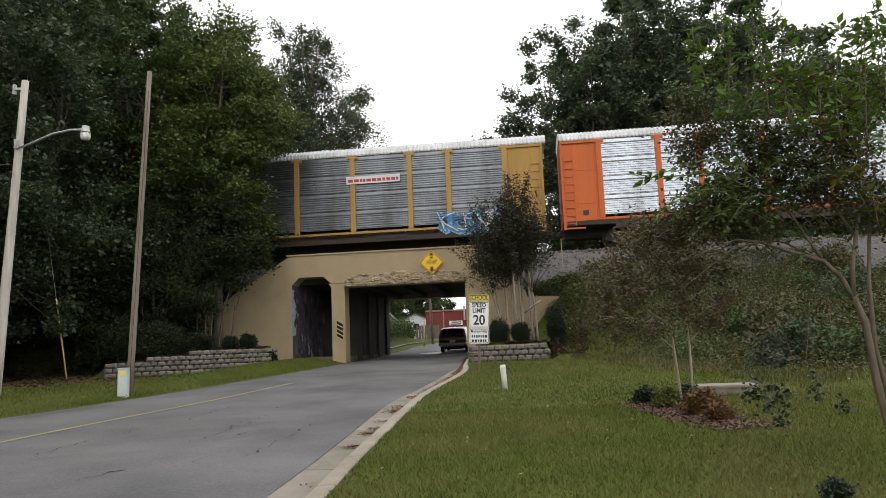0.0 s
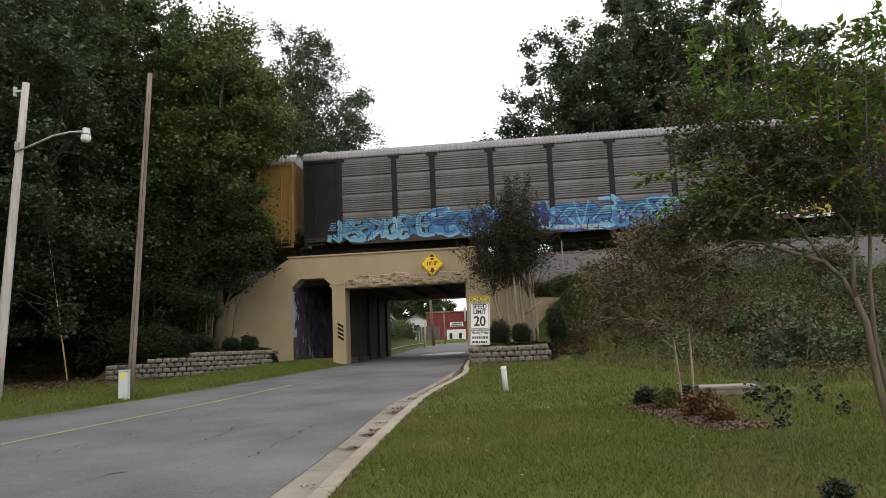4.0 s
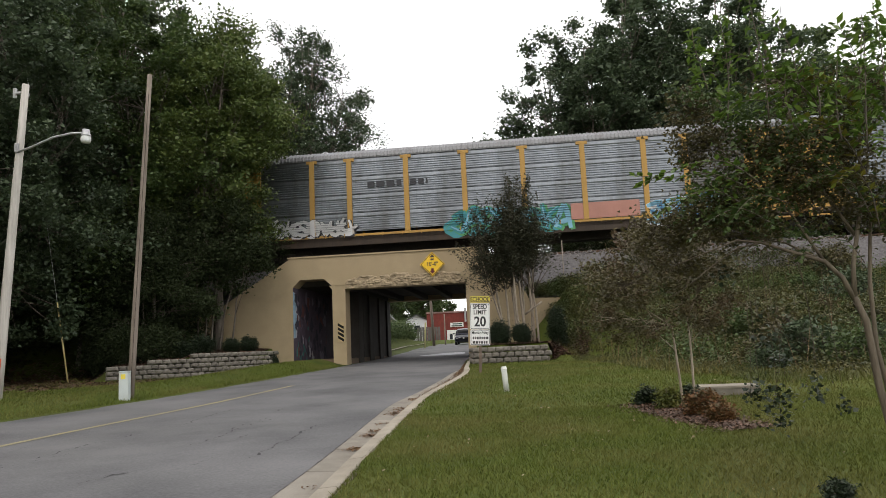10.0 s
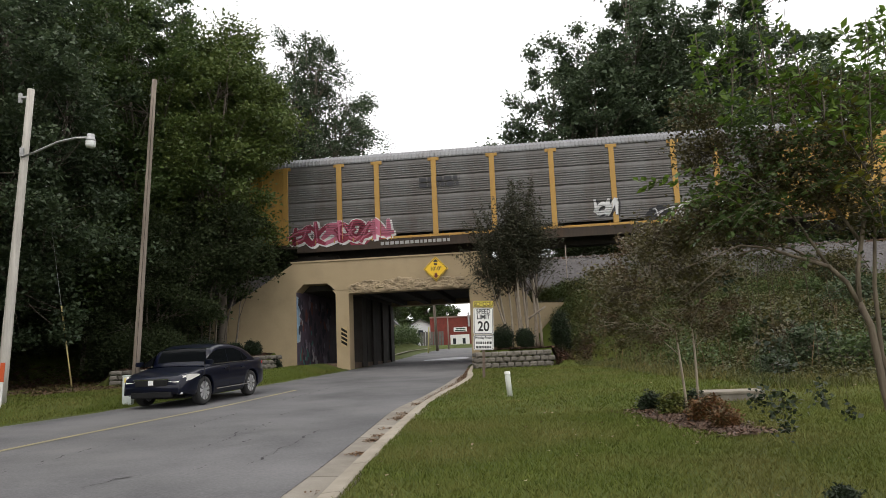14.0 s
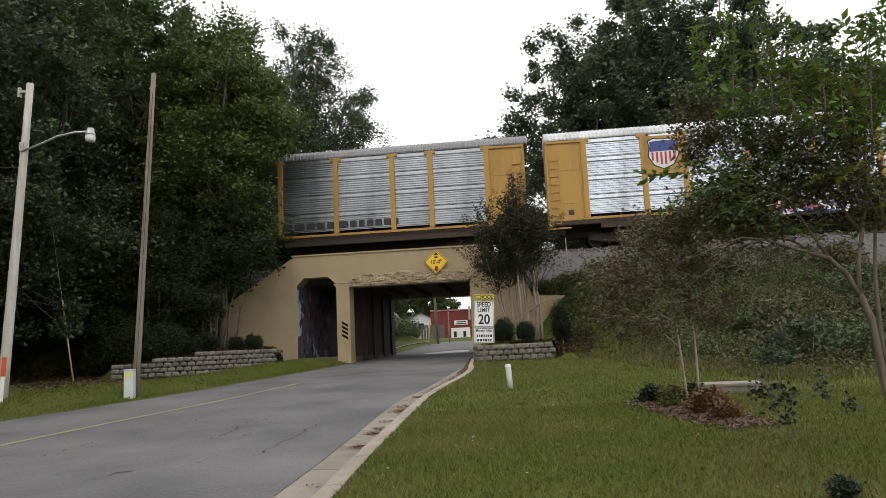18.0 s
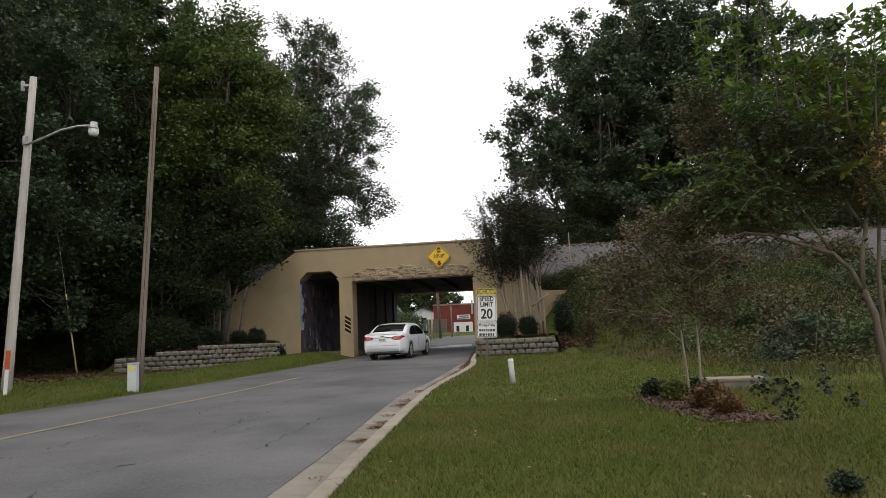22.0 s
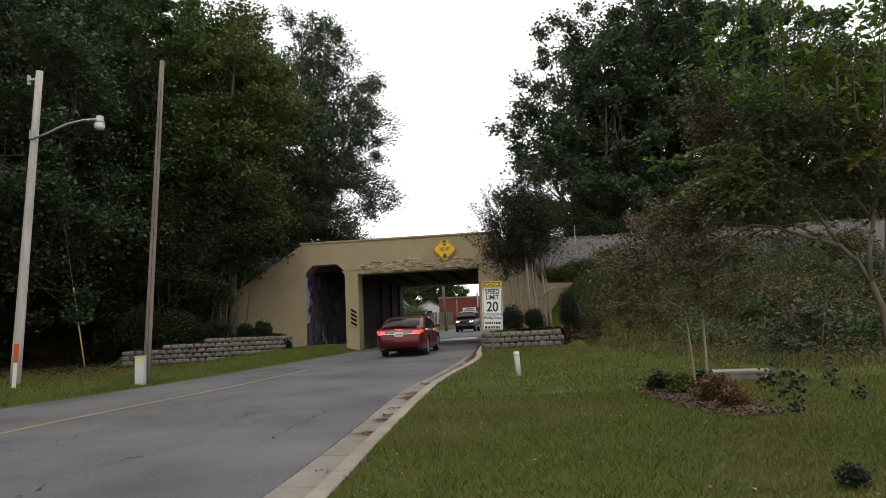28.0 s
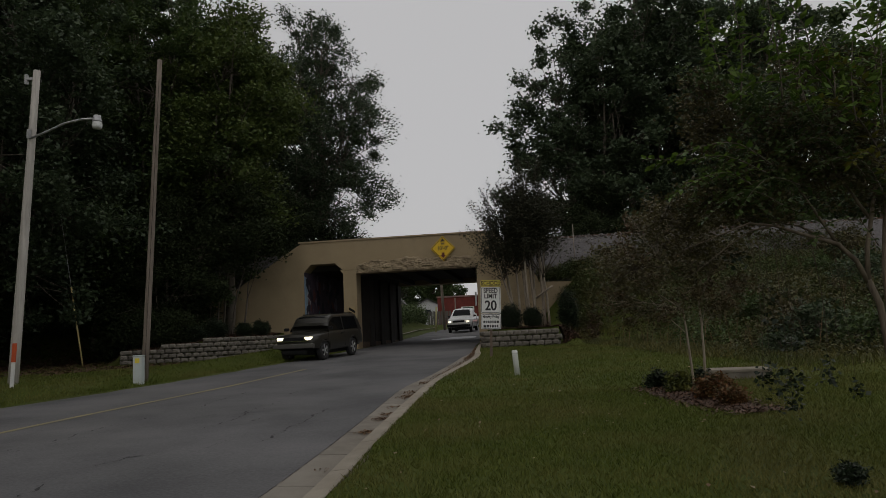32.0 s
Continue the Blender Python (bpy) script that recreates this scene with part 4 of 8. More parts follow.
        if end_w > 1 and end_mat is not T_BLACK:
            put("stencil", cached("stencil", stencil), car, pose(half - end_w + 0.1 if s > 0 else -half + 0.62, -1.57, 0), "small black stencilled mark")
        put("end_door", dr, car, pose(s * (half - 0.02), 0, 0, 0, 0, 0 if s > 0 else 180))
        bm = boxes((half - 0.1, half + 0.48, -0.12, 0.12, 0.78, 1.0), (half + 0.34, half + 0.52, -0.2, 0.2, 0.72, 1.04), bev=0.03) if s > 0 else boxes((-half - 0.48, -half + 0.1, -0.12, 0.12, 0.78, 1.0), (-half - 0.52, -half - 0.34, -0.2, 0.2, 0.72, 1.04), bev=0.03)
        part("coupler", bm, DARK_STEEL, car)
        tr = put("truck", TRUCK, car, pose(s * (half - 3.2), 0, 0))
        for d in (-0.88, 0.88):
            put("wheelset", WHEELSET, tr, pose(d, 0, 0.46))
    if bellows:
        def bel():
            bm = bmesh.new()
            box(bm, -half - 0.88, -half, -1.3, 1.3, 1.2, 5.75)
            for i in range(7):
                box(bm, -half - 0.89 + i * 0.13, -half - 0.81 + i * 0.13, -1.48, 1.48, 1.2, 5.9, 0.02)
            return done(bm, "bellows", T_BLACK)
        put("bellows", bel(), car, label="black rubber bellows")
    car["reach"], car["posts"], car["style"] = half, xs, style
    return car, half


def mirrored(me):
    m2 = me.copy()
    m2.transform(Matrix.Scale(-1, 4, (1, 0, 0)))
    m2.flip_normals()
    return m2


def mirrored_y(me):
    m2 = me.copy()
    m2.transform(Matrix.Scale(-1, 4, (0, 1, 0)))
    m2.flip_normals()
    return m2


def spray(car, half, a, b, z0, z1, seed, fill, line, accent="white", cloud=False, glyphs=None):
    """a, b: metres from the car's trailing end."""
    k = 1.05 if car["style"] == "ribbed" else 1.02
    a, b = a * k, b * k
    me = blob_letters(a - half, b - half, z0, z1, seed, PAINTS[fill], PAINTS[line], PAINTS[accent], list(car["posts"]), car["style"], cloud, glyphs)
    return put("spray_lettering", me, car, None, "sprayed %s letter shapes" % fill)


def plate(car, half, a, b, z0, z1, paint, name="painted_panel", label="", y=-1.64):
    a, b = a * 1.05, b * 1.05
    bm = boxes((a - half, b - half, y - 0.012, y, z0, z1))
    return part(name, bm, paint, car, label)


def bars(car, half, a, b, z0, z1, paint, rows=1, y=-1.655, seed=1):
    """Marks that cannot be read: short plain bars."""
    rng = random.Random(seed)
    a, b = a * 1.05, b * 1.05
    bm = bmesh.new()
    h = (z1 - z0) / rows
    for r in range(rows):
        x = a
        while x < b:
            w = rng.uniform(0.5, 1.3) * h
            box(bm, x - half, min(x + w, b) - half, y - 0.01, y, z0 + r * h, z0 + (r + 0.72) * h)
            x += w + 0.3 * h
    return part("marking", bm, paint, car, "painted marking")


def shield(car, half, a, z, striped=True):
    """The yellow panel with a red, white and blue shield."""
    plate(car, half, (a - 0.05) / 1.05, (a + 1.80) / 1.05, z - 1.14, z + 0.80, T_YELLOW, "yellow_panel", "yellow panel behind a shield", y=-1.70)
    z += 0.12
    out = [(0.18, 0.40), (0.45, 0.52), (0.875, 0.46), (1.30, 0.52), (1.57, 0.40), (1.50, 0.1), (1.58, -0.35), (1.32, -0.80), (0.875, -1.0), (0.43, -0.80), (0.17, -0.35), (0.25, 0.1)]
    grow = [(0.875 + (x - 0.875) * 1.09, -0.25 + (q + 0.25) * 1.07) for x, q in out]
    part("shield_rim", prism(bmesh.new(), [(a - half + x, z + q) for x, q in grow], -1.7255, -1.713), BLACK_PAINT, car)
    part("shield", prism(bmesh.new(), [(a - half + x, z + q) for x, q in out], -1.731, -1.7256), PAINTS["white"], car)
    part("shield_band", prism(bmesh.new(), [(a - half + 0.22, z - 0.12), (a - half + 1.53, z - 0.12), (a - half + 1.50, z + 0.1), (a - half + 1.53, z + 0.38), (a - half + 0.875, z + 0.42), (a - half + 0.22, z + 0.38), (a - half + 0.25, z + 0.1)], -1.738, -1.732), PAINTS["navy"], car, "dark blue band")
    bm = bmesh.new()
    for i in range(6 if striped else 0):
        box(bm, a - half + 0.30 + i * 0.21, a - half + 0.40 + i * 0.21, -1.736, -1.732, z - (0.58 + 0.26 * (1 - abs(i - 2.5) / 2.5)), z - 0.16)
    if striped:
        part("shield_stripes", bm, PAINTS["red"], car, "red stripes")
    else:
        bm.free()


SMALL = (1.835,) * 11
# the times at which each front coupling passes the middle of the bridge
GAPS = (-3.44, -1.87, -0.31, 1.27, 2.84, 4.40, 5.95, 7.51, 9.075, 10.63, 11.85, 13.00, 14.57, 16.17, 17.75, 19.33, 20.91)
CARS = []


def add_car(k, built):
    """The k-th car: the one behind the k-th coupling."""
    car, half = built
    CARS.append((car, (GAPS[k] + GAPS[k + 1]) / 2))
    return car, half


def build_train():
    a, h = add_car(0, railcar("silver and orange enclosed car carrier of the passing train", T_ORANGE, T_SILVER, T_ROOF))
    a, h = add_car(1, railcar("silver car carrier with orange posts and orange ends", T_ORANGE, T_SILVER, T_ROOF))
    bars(a, h, 22.2, 24.0, 2.1, 2.5, PAINTS["black"], seed=3)
    a, h = add_car(2, railcar("blue-grey car carrier with yellow posts and a red and white banner", T_YELLOW, T_STEEL, T_ROOF))
    plate(a, h, 17.6, 20.3, 3.95, 4.35, PAINTS["white"], "banner", "white banner strip", -1.68)
    bars(a, h, 17.7, 20.2, 4.05, 4.25, PAINTS["red"], y=-1.695, seed=2)
    spray(a, h, 22.2, 25.2, 1.0, 2.3, 11, "blue", "sky")
    bars(a, h, 19.0, 20.6, 1.04, 1.26, PAINTS["black"], seed=8)
    a, h = add_car(3, railcar("silver-grey car carrier with pink and teal spray lettering", T_YELLOW, T_STEEL, T_ROOF_GREY))
    spray(a, h, 17.2, 23.6, 1.0, 2.5, 12, "pink", "white", "wine")
    spray(a, h, 8.6, 13.6, 1.0, 2.6, 13, "petrol", "black", "teal", glyphs="TUNE")
    spray(a, h, 2.0, 6.4, 1.3, 2.3, 14, "black", "white")
    bars(a, h, 5.6, 8.4, 3.75, 4.15, PAINTS["navy"], seed=4)
    bars(a, h, 6.0, 8.6, 1.04, 1.26, PAINTS["chalk"], seed=5)
    a, h = add_car(4, railcar("dark grey car carrier with black posts and blue spray lettering", T_BLACK, T_GREY, T_ROOF_GREY))
    spray(a, h, 1.2, 6.0, 1.0, 2.2, 15, "sky", "black", "blue")
    spray(a, h, 6.2, 12.4, 1.0, 2.4, 16, "blue", "sky", "navy")
    spray(a, h, 12.4, 18.8, 1.0, 2.5, 49, "blue", "navy", "sky", True)
    spray(a, h, 19.2, 24.6, 1.0, 2.4, 17, "black", "white", "yellow")
    spray(a, h, 25.5, 26.3, 2.3, 3.3, 18, "sky", "black", "sky")
    spray(a, h, 25.6, 26.3, 3.4, 4.5, 50, "sky", "black", "sky")
    bars(a, h, 11.2, 14.4, 1.04, 1.26, PAINTS["chalk"], seed=6)
    a, h = add_car(5, railcar("bright silver car carrier with one dark grey screen and patched sheets", T_YELLOW, T_SILVER, T_ROOF, odd=(7,)))
    plate(a, h, 16.6, 19.2, 4.5, 5.2, T_GREY, "patch", "darker patch sheet", -1.63)
    spray(a, h, 2.4, 5.2, 1.2, 2.4, 19, "yellow", "sky")
    spray(a, h, 6.2, 10.5, 1.3, 2.6, 20, "sky", "blue", "green")
    bars(a, h, 7.2, 9.6, 1.04, 1.26, PAINTS["black"], seed=7)
    a, h = add_car(6, railcar("blue-grey car carrier with yellow ends and a yellow emblem", T_YELLOW, T_STEEL, T_ROOF))
    plate(a, h, 8.5, 10.6, 3.7, 4.5, T_STEEL, "emblem_panel", "grey emblem panel", -1.63)
    bars(a, h, 8.75, 10.35, 3.85, 4.35, PAINTS["yellow"], y=-1.645, seed=9)
    spray(a, h, 8.6, 11.5, 1.5, 2.8, 21, "blue", "sky")
    spray(a, h, 13.0, 16.0, 1.3, 2.5, 22, "violet", "white")
    spray(a, h, 22.5, 25.0, 1.6, 2.6, 23, "lime", "green", "black")
    a, h = add_car(7, railcar("grey car carrier with a red banner and green spray lettering", T_YELLOW, T_STEEL, T_ROOF_GREY))
    plate(a, h, 7.3, 10.1, 3.55, 4.55, PAINTS["salmon"], "banner", "faded red banner", -1.68)
    bars(a, h, 7.6, 9.9, 3.7, 4.4, PAINTS["white"], rows=2, y=-1.695, seed=10)
    spray(a, h, 1.0, 2.2, 1.8, 3.2, 24, "black", "black")
    spray(a, h, 4.5, 7.8, 1.3, 2.6, 25, "sky", "blue")
    spray(a, h, 11.0, 14.0, 1.2, 2.4, 26, "green", "black")
    spray(a, h, 14.0, 18.6, 1.3, 2.6, 27, "sky", "white", "blue")
    spray(a, h, 22.2, 26.0, 1.3, 2.7, 28, "white", "black")
    plate(a, h, 7.4, 10.6, 0.94, 1.34, T_BLACK, "number_panel", "black number panel", -1.636)
    bars(a, h, 7.6, 10.4, 1.03, 1.26, PAINTS["white"], y=-1.649, seed=11)
    a, h = add_car(8, railcar("silver car carrier with teal and white spray lettering", T_YELLOW, T_STEEL, T_ROOF_GREY, odd=(0,)))
    spray(a, h, 2.0, 6.4, 1.4, 2.4, 29, "white", "black")
    spray(a, h, 11.4, 17.0, 1.0, 2.4, 30, "teal", "green", "sky")
    spray(a, h, 20.6, 24.0, 1.1, 2.4, 31, "sky", "white", "blue")
    plate(a, h, 17.2, 20.4, 1.5, 2.3, PAINTS["salmon"], "patch", "faded red patch", -1.625)
    bars(a, h, 7.4, 10.4, 3.85, 4.25, PAINTS["black"], seed=12)
    a, h = add_car(9, railcar("amber articulated car carrier unit with perforated strips", T_AMBER, T_AMBER, T_ROOF_GREY, SMALL, 0.9, "smooth", bellows=True))
    spray(a, h, 1.2, 5.6, 1.2, 2.2, 32, "sky", "black", "blue")
    spray(a, h, 6.6, 12.6, 1.0, 2.2, 33, "black", "white", "navy")
    spray(a, h, 16.6, 20.0, 1.2, 2.2, 34, "white", "black", "black")
    a, h = add_car(10, railcar("amber articulated car carrier unit with teal spray shapes", T_AMBER, T_AMBER, T_ROOF_GREY, (1.89,) * 10, 0.9, "smooth"))
    spray(a, h, 2.6, 6.4, 1.0, 2.2, 35, "teal", "black", "sky")
    spray(a, h, 8.1, 14.2, 1.0, 2.6, 36, "teal", "black", "petrol", True)
    bars(a, h, 3.2, 5.0, 3.75, 4.2, PAINTS["black"], seed=13)
    bars(a, h, 4.3, 6.4, 2.75, 3.0, PAINTS["black"], seed=14)
    a, h = add_car(11, railcar("weathered grey-brown car carrier with pink spray lettering", T_YELLOW, T_GREY, T_ROOF_GREY))
    spray(a, h, 2.0, 6.8, 1.2, 2.5, 37, "wine", "white", "pink", cloud=False)
    spray(a, h, 17.0, 18.2, 1.8, 2.8, 38, "white", "black")
    spray(a, h, 19.4, 22.8, 1.4, 2.3, 39, "black", "black", "white")
    bars(a, h, 8.6, 10.6, 3.9, 4.5, PAINTS["black"], rows=2, seed=15)
    bars(a, h, 6.6, 10.0, 1.04, 1.26, PAINTS["chalk"], seed=16)
    a, h = add_car(12, railcar("blue-grey car carrier with yellow ends and black spray lettering", T_YELLOW, T_STEEL, T_ROOF_GREY))
    spray(a, h, 18.6, 24.2, 1.2, 2.1, 40, "black", "white", "green")
    spray(a, h, 0.4, 1.6, 2.2, 4.2, 41, "sky", "violet")
    a, h = add_car(13, railcar("bright silver car carrier with a shield emblem and teal lettering", T_YELLOW, T_SILVER, T_ROOF))
    shield(a, h, 4.88, 4.5)
    for word, x in (("BUILDING", 8.6), ("AMERICA", 11.6)):
        put("lettering", text_mesh(word, 0.52, PAINTS["black"]), a, pose(x - h, -1.62, 4.93, 90), "black painted words")
    spray(a, h, 7.4, 13.5, 1.0, 2.4, 42, "pink", "navy", "white", True)
    spray(a, h, 18.0, 23.6, 1.1, 3.0, 43, "teal", "navy", "pink", True)
    a, h = add_car(14, railcar("bright silver car carrier with green patches and dark lettering", T_YELLOW, T_MID, T_ROOF_GREY))
    bars(a, h, 8.2, 12.6, 4.25, 4.75, PAINTS["black"], seed=18)
    bars(a, h, 15.2, 21.0, 1.75, 2.2, PAINTS["black"], seed=19)
    plate(a, h, 13.3, 14.8, 1.75, 2.25, PAINTS["green"], "patch", "green painted patch", -1.64)
    plate(a, h, 3.6, 4.9, 1.7, 2.15, PAINTS["black"], "patch", "dark painted patch", -1.64)
    a, h = add_car(15, railcar("whitish car carrier with shield emblem and long spray lettering", T_PALE_YELLOW, T_WHITE, T_ROOF, end_mat=T_YELLOW))
    shield(a, h, 4.88, 4.5, False)
    spray(a, h, 0.8, 6.0, 1.0, 2.2, 44, "lime", "green", "orange", True)
    spray(a, h, 6.0, 11.6, 1.0, 2.3, 45, "teal", "black", "orange", True)
    spray(a, h, 11.0, 16.0, 1.1, 2.1, 46, "lime", "black", "yellow", True)
    spray(a, h, 15.4, 20.6, 1.1, 2.2, 47, "lime", "black", "orange", True)
    spray(a, h, 20.0, 25.6, 1.3, 2.5, 48, "navy", "black", "blue", True)
    plate(a, h, 8.4, 11.4, 0.94, 1.34, T_BLACK, "number_panel", "black number panel", -1.636)
    bars(a, h, 8.6, 11.2, 1.03, 1.26, PAINTS["white"], y=-1.649, seed=20)


def build_track():
    """Two rails on sleepers in a ballast bed."""
    tr = tagged(new("railway_track"), "railway track with rusty rails in grey ballast", "track", kind="structure")
    tr.matrix_basis = TRACK
    for y in (-0.7525, 0.7525):
        bm = boxes((-900, 800, y - 0.035, y + 0.035, -0.045, 0.0), (-900, 800, y - 0.01, y + 0.01, -0.14, -0.0455), (-900, 800, y - 0.07, y + 0.07, -0.172, -0.1405))
        part("rail", bm, RAIL_STEEL, tr)
    tail = [(-1.5, -0.20), (1.6, -0.20), (2.0, -0.30), (5.4, -1.1)]
    bank = [(-3.40, -2.42), (-2.6, -1.15), (-1.75, -0.25)] + tail
    deck = [(-3.25, -0.55), (-2.6, -0.40), (-1.75, -0.25)] + tail
    verts = []
    for x, prof in ((-900, bank), (-6.2, bank), (-5.3, deck), (4.5, deck), (5.6, bank), (800, bank)):
        verts += [(x, y, z) for y, z in prof]
    n = len(bank)
    faces = [(j * n + i, (j + 1) * n + i, (j + 1) * n + i + 1, j * n + i + 1) for j in range(5) for i in range(n - 1)]
    put("ballast_bed", mesh_of("ballast_bed", verts, faces, GRAVEL), tr, label="bed of grey crushed stone")
    rng = np.random.default_rng(9)
    co = []
    for _ in range(9000):
        x, q = rng.uniform(4.6, 22) if rng.random() < 0.85 else rng.uniform(-12, 4.6), rng.random()
        on = -5.3 < x < 4.5
        y, z = (-3.2 + 1.6 * q, -0.52 + 0.3 * q) if on else (-3.42 + 1.82 * q, -2.42 + 2.3 * q)
        r = rng.uniform(0.035, 0.085)
        o = rng.normal(0, 1, (6, 3)) * 0.25 + np.array([(1, 0, 0), (-1, 0, 0), (0, 1, 0), (0, -1, 0), (0, 0, 0.8), (0, 0, -0.8)])
        v = o * r + (x, y, z + 0.02)
        co += [v[[0, 2, 4, 4]], v[[2, 1, 4, 4]], v[[1, 3, 4, 4]], v[[3, 0, 4, 4]], v[[0, 3, 5, 5]], v[[3, 1, 5, 5]]]
    co = np.array(co)
    tri = co[:, :3].reshape(-1, 3)
    st = mesh_of("ballast", [tuple(p) for p in tri], [(3 * i, 3 * i + 1, 3 * i + 2) for i in range(len(co))], BALLAST)
    tagged(put("ballast", st, tr, label="loose grey crushed stones"), kind="stuff")
    co = []
    for i in range(160):
        x = -50 + i * 0.55
        bm_z = -0.172
        co.append(x)
    bm = bmesh.new()
    for x in co:
        box(bm, x - 0.11, x + 0.11, -1.3, 1.3, -0.26, -0.175)
    tagged(part("sleepers", bm, TIE, tr, "dark creosoted sleepers"), kind="stuff")


build_track()
build_train()

# ------------------------------------------------------------ trees and shrubs
def leaf_quads(centres, size, rng, flat=0.5, droop=0.2, slim=0.45, corners=4):
    """A small four-cornered leaf at every centre, turned at random."""
    n = len(centres)
    a = rng.uniform(0, 2 * np.pi, n)
    tip = np.stack([np.cos(a), np.sin(a), rng.normal(-droop, 0.5, n)], 1)
    tip /= np.linalg.norm(tip, axis=1)[:, None]
    up = rng.normal(0, 1, (n, 3))
    up[:, 2] += flat * 2
    side = np.cross(tip, up)
    side /= np.linalg.norm(side, axis=1)[:, None] + 1e-9
    s = size * rng.uniform(0.6, 1.3, n)[:, None]
    nrm = np.cross(side, tip) * s * 0.12
    c = np.asarray(centres)
    if corners == 3:
        return np.stack([c - tip * s * 0.5 + side * s * slim, c + tip * s * 0.6, c - tip * s * 0.4 - side * s * slim], 1)
    return np.stack([c - tip * s * 0.5, c + side * s * slim + nrm, c + tip * s * 0.5, c - side * s * slim + nrm], 1)


def limb(a, b, rng, bend=0.12, steps=5):
    a, b = np.array(a, float), np.array(b, float)
    d = np.linalg.norm(b - a)
    mid = rng.normal(0, bend * d, 3)
    mid[2] = abs(mid[2]) * 0.6
    return [tuple(a + (b - a) * t + mid * 4 * t * (1 - t) * 0.5) for t in np.linspace(0, 1, steps)]


def make_tree(name, seed, lobes, leaves, size, leaf, bark=BARK, trunk_r=0.25, stems=((0, 0),), fork=0.35, clumps=40, clump_r=0.8, spread=1.0, twig=0.012, slim=0.45, droop=0.2, squash=0.75, hollow=0.35, limbs=True, corners=3, lean=0.5):
    """Meshes of one tree: trunk and limbs, and a crown of leaves in clumps. lobes: rows of centre x, y, z, radius across, radius up."""
    rng = np.random.default_rng(seed)
    rows, tips = [], []
    vol = np.array([r[3] ** 2 * r[4] for r in lobes]) ** 0.7
    counts = np.maximum(2, (clumps * vol / vol.sum()).astype(int))
    heads = []
    order = sorted(range(len(lobes)), key=lambda i: lobes[i][0])
    for si, (sx, sy) in enumerate(stems):
        mine = order[si * len(lobes) // len(stems):(si + 1) * len(lobes) // len(stems)] or [order[0]]
        top = np.mean([lobes[i][:3] for i in mine], axis=0)
        fk = (sx + (top[0] - sx) * lean, sy + (top[1] - sy) * lean, top[2] * fork)
        head = (top[0], top[1], top[2] + 0.2 * lobes[mine[0]][4])
        pts = limb((sx, sy, -0.3), fk, rng, 0.03, 5) + limb(fk, head, rng, 0.06, 5)[1:]
        if limbs:
            rows.append((pts, list(np.linspace(trunk_r * 1.15, trunk_r * 0.35, len(pts)))))
        heads.append((mine, pts))
    for mine, pts in heads:
        for i in mine:
            cx, cy, cz, ra, rz = lobes[i]
            root = pts[min(len(pts) - 1, 3 + int(rng.integers(0, 4)))]
            hub = limb(root, (cx, cy, cz), rng, 0.1, 5)
            if limbs:
                rows.append((hub, list(np.linspace(trunk_r * 0.42, trunk_r * 0.12, 5))))
            for _ in range(counts[i]):
                v = rng.normal(0, 1, 3)
                v /= np.linalg.norm(v)
                rr = (hollow + (1 - hollow) * rng.random() ** 0.6)
                p = np.array([cx + v[0] * ra * rr, cy + v[1] * ra * rr, cz + v[2] * rz * rr])
                s = hub[int(rng.integers(2, 5))] if limbs else hub[4]
                rows.append((limb(s, p, rng, 0.08, 4), list(np.linspace(max(trunk_r * 0.1, twig * 1.5), twig, 4))))
                tips.append((p, clump_r * rng.uniform(0.5, 1.25)))
    wood = tubes("trunk", rows, bark, 6 if trunk_r > 0.1 else 5)
    per = max(6, leaves // len(tips))
    cs = []
    for p, r in tips:
        q = rng.normal(0, 0.42 * r, (int(per * rng.uniform(0.6, 1.4)), 3))
        q[:, 2] *= squash
        cs.append(q + p)
    cs = np.concatenate(cs)
    return wood, quads_mesh("crown", leaf_quads(cs, size, rng, slim=slim, droop=droop, corners=corners), leaf)


def plant(name, meshes, x, y, turn=0.0, scale=1.0, label="", category="tree", z=None, group=""):
    t = new(name)
    t.matrix_basis = pose(x, y, ground_z(x, y) if z is None else z, 0, 0, turn) @ Matrix.Scale(scale, 4)
    put("trunk", meshes[0], t)
    put("crown", meshes[1], t)
    return tagged(t, label, category, group)


def big_lobes(seed, h, r, n=9, low=0.3):
    rng = np.random.default_rng(seed)
    out = []
    for i in range(n):
        t = (i + 0.5) / n
        z = h * (low + (0.95 - low) * t)
        w = r * math.sin(math.pi * (0.22 + 0.70 * t)) ** 0.8
        a = i * 2.4 + rng.uniform(-0.5, 0.5)
        d = w * 0.55 * rng.uniform(0.6, 1.2)
        out.append((d * math.cos(a), d * math.sin(a), z, w * 0.62, h * 0.13))
    return out


def shrub(name, x, y, rx, rz, seed, leaf, n, size, label, z=None, twigs=24, category="shrub"):
    """A low bush: short stems and a dense crown of small leaves."""
    lobes = ((0, 0, rz, rx * 0.75, rz * 0.85), (rx * 0.4, 0.1 * rx, rz * 0.8, rx * 0.55, rz * 0.7), (-rx * 0.4, -0.1 * rx, rz * 0.85, rx * 0.55, rz * 0.7))
    me = make_tree(name, seed, lobes, n, size, leaf, BARK, 0.03, clumps=twigs, clump_r=rx * 0.55, twig=0.006, hollow=0.2, squash=0.9)
    return plant(name, me, x, y, 0, 1, label, category, z)


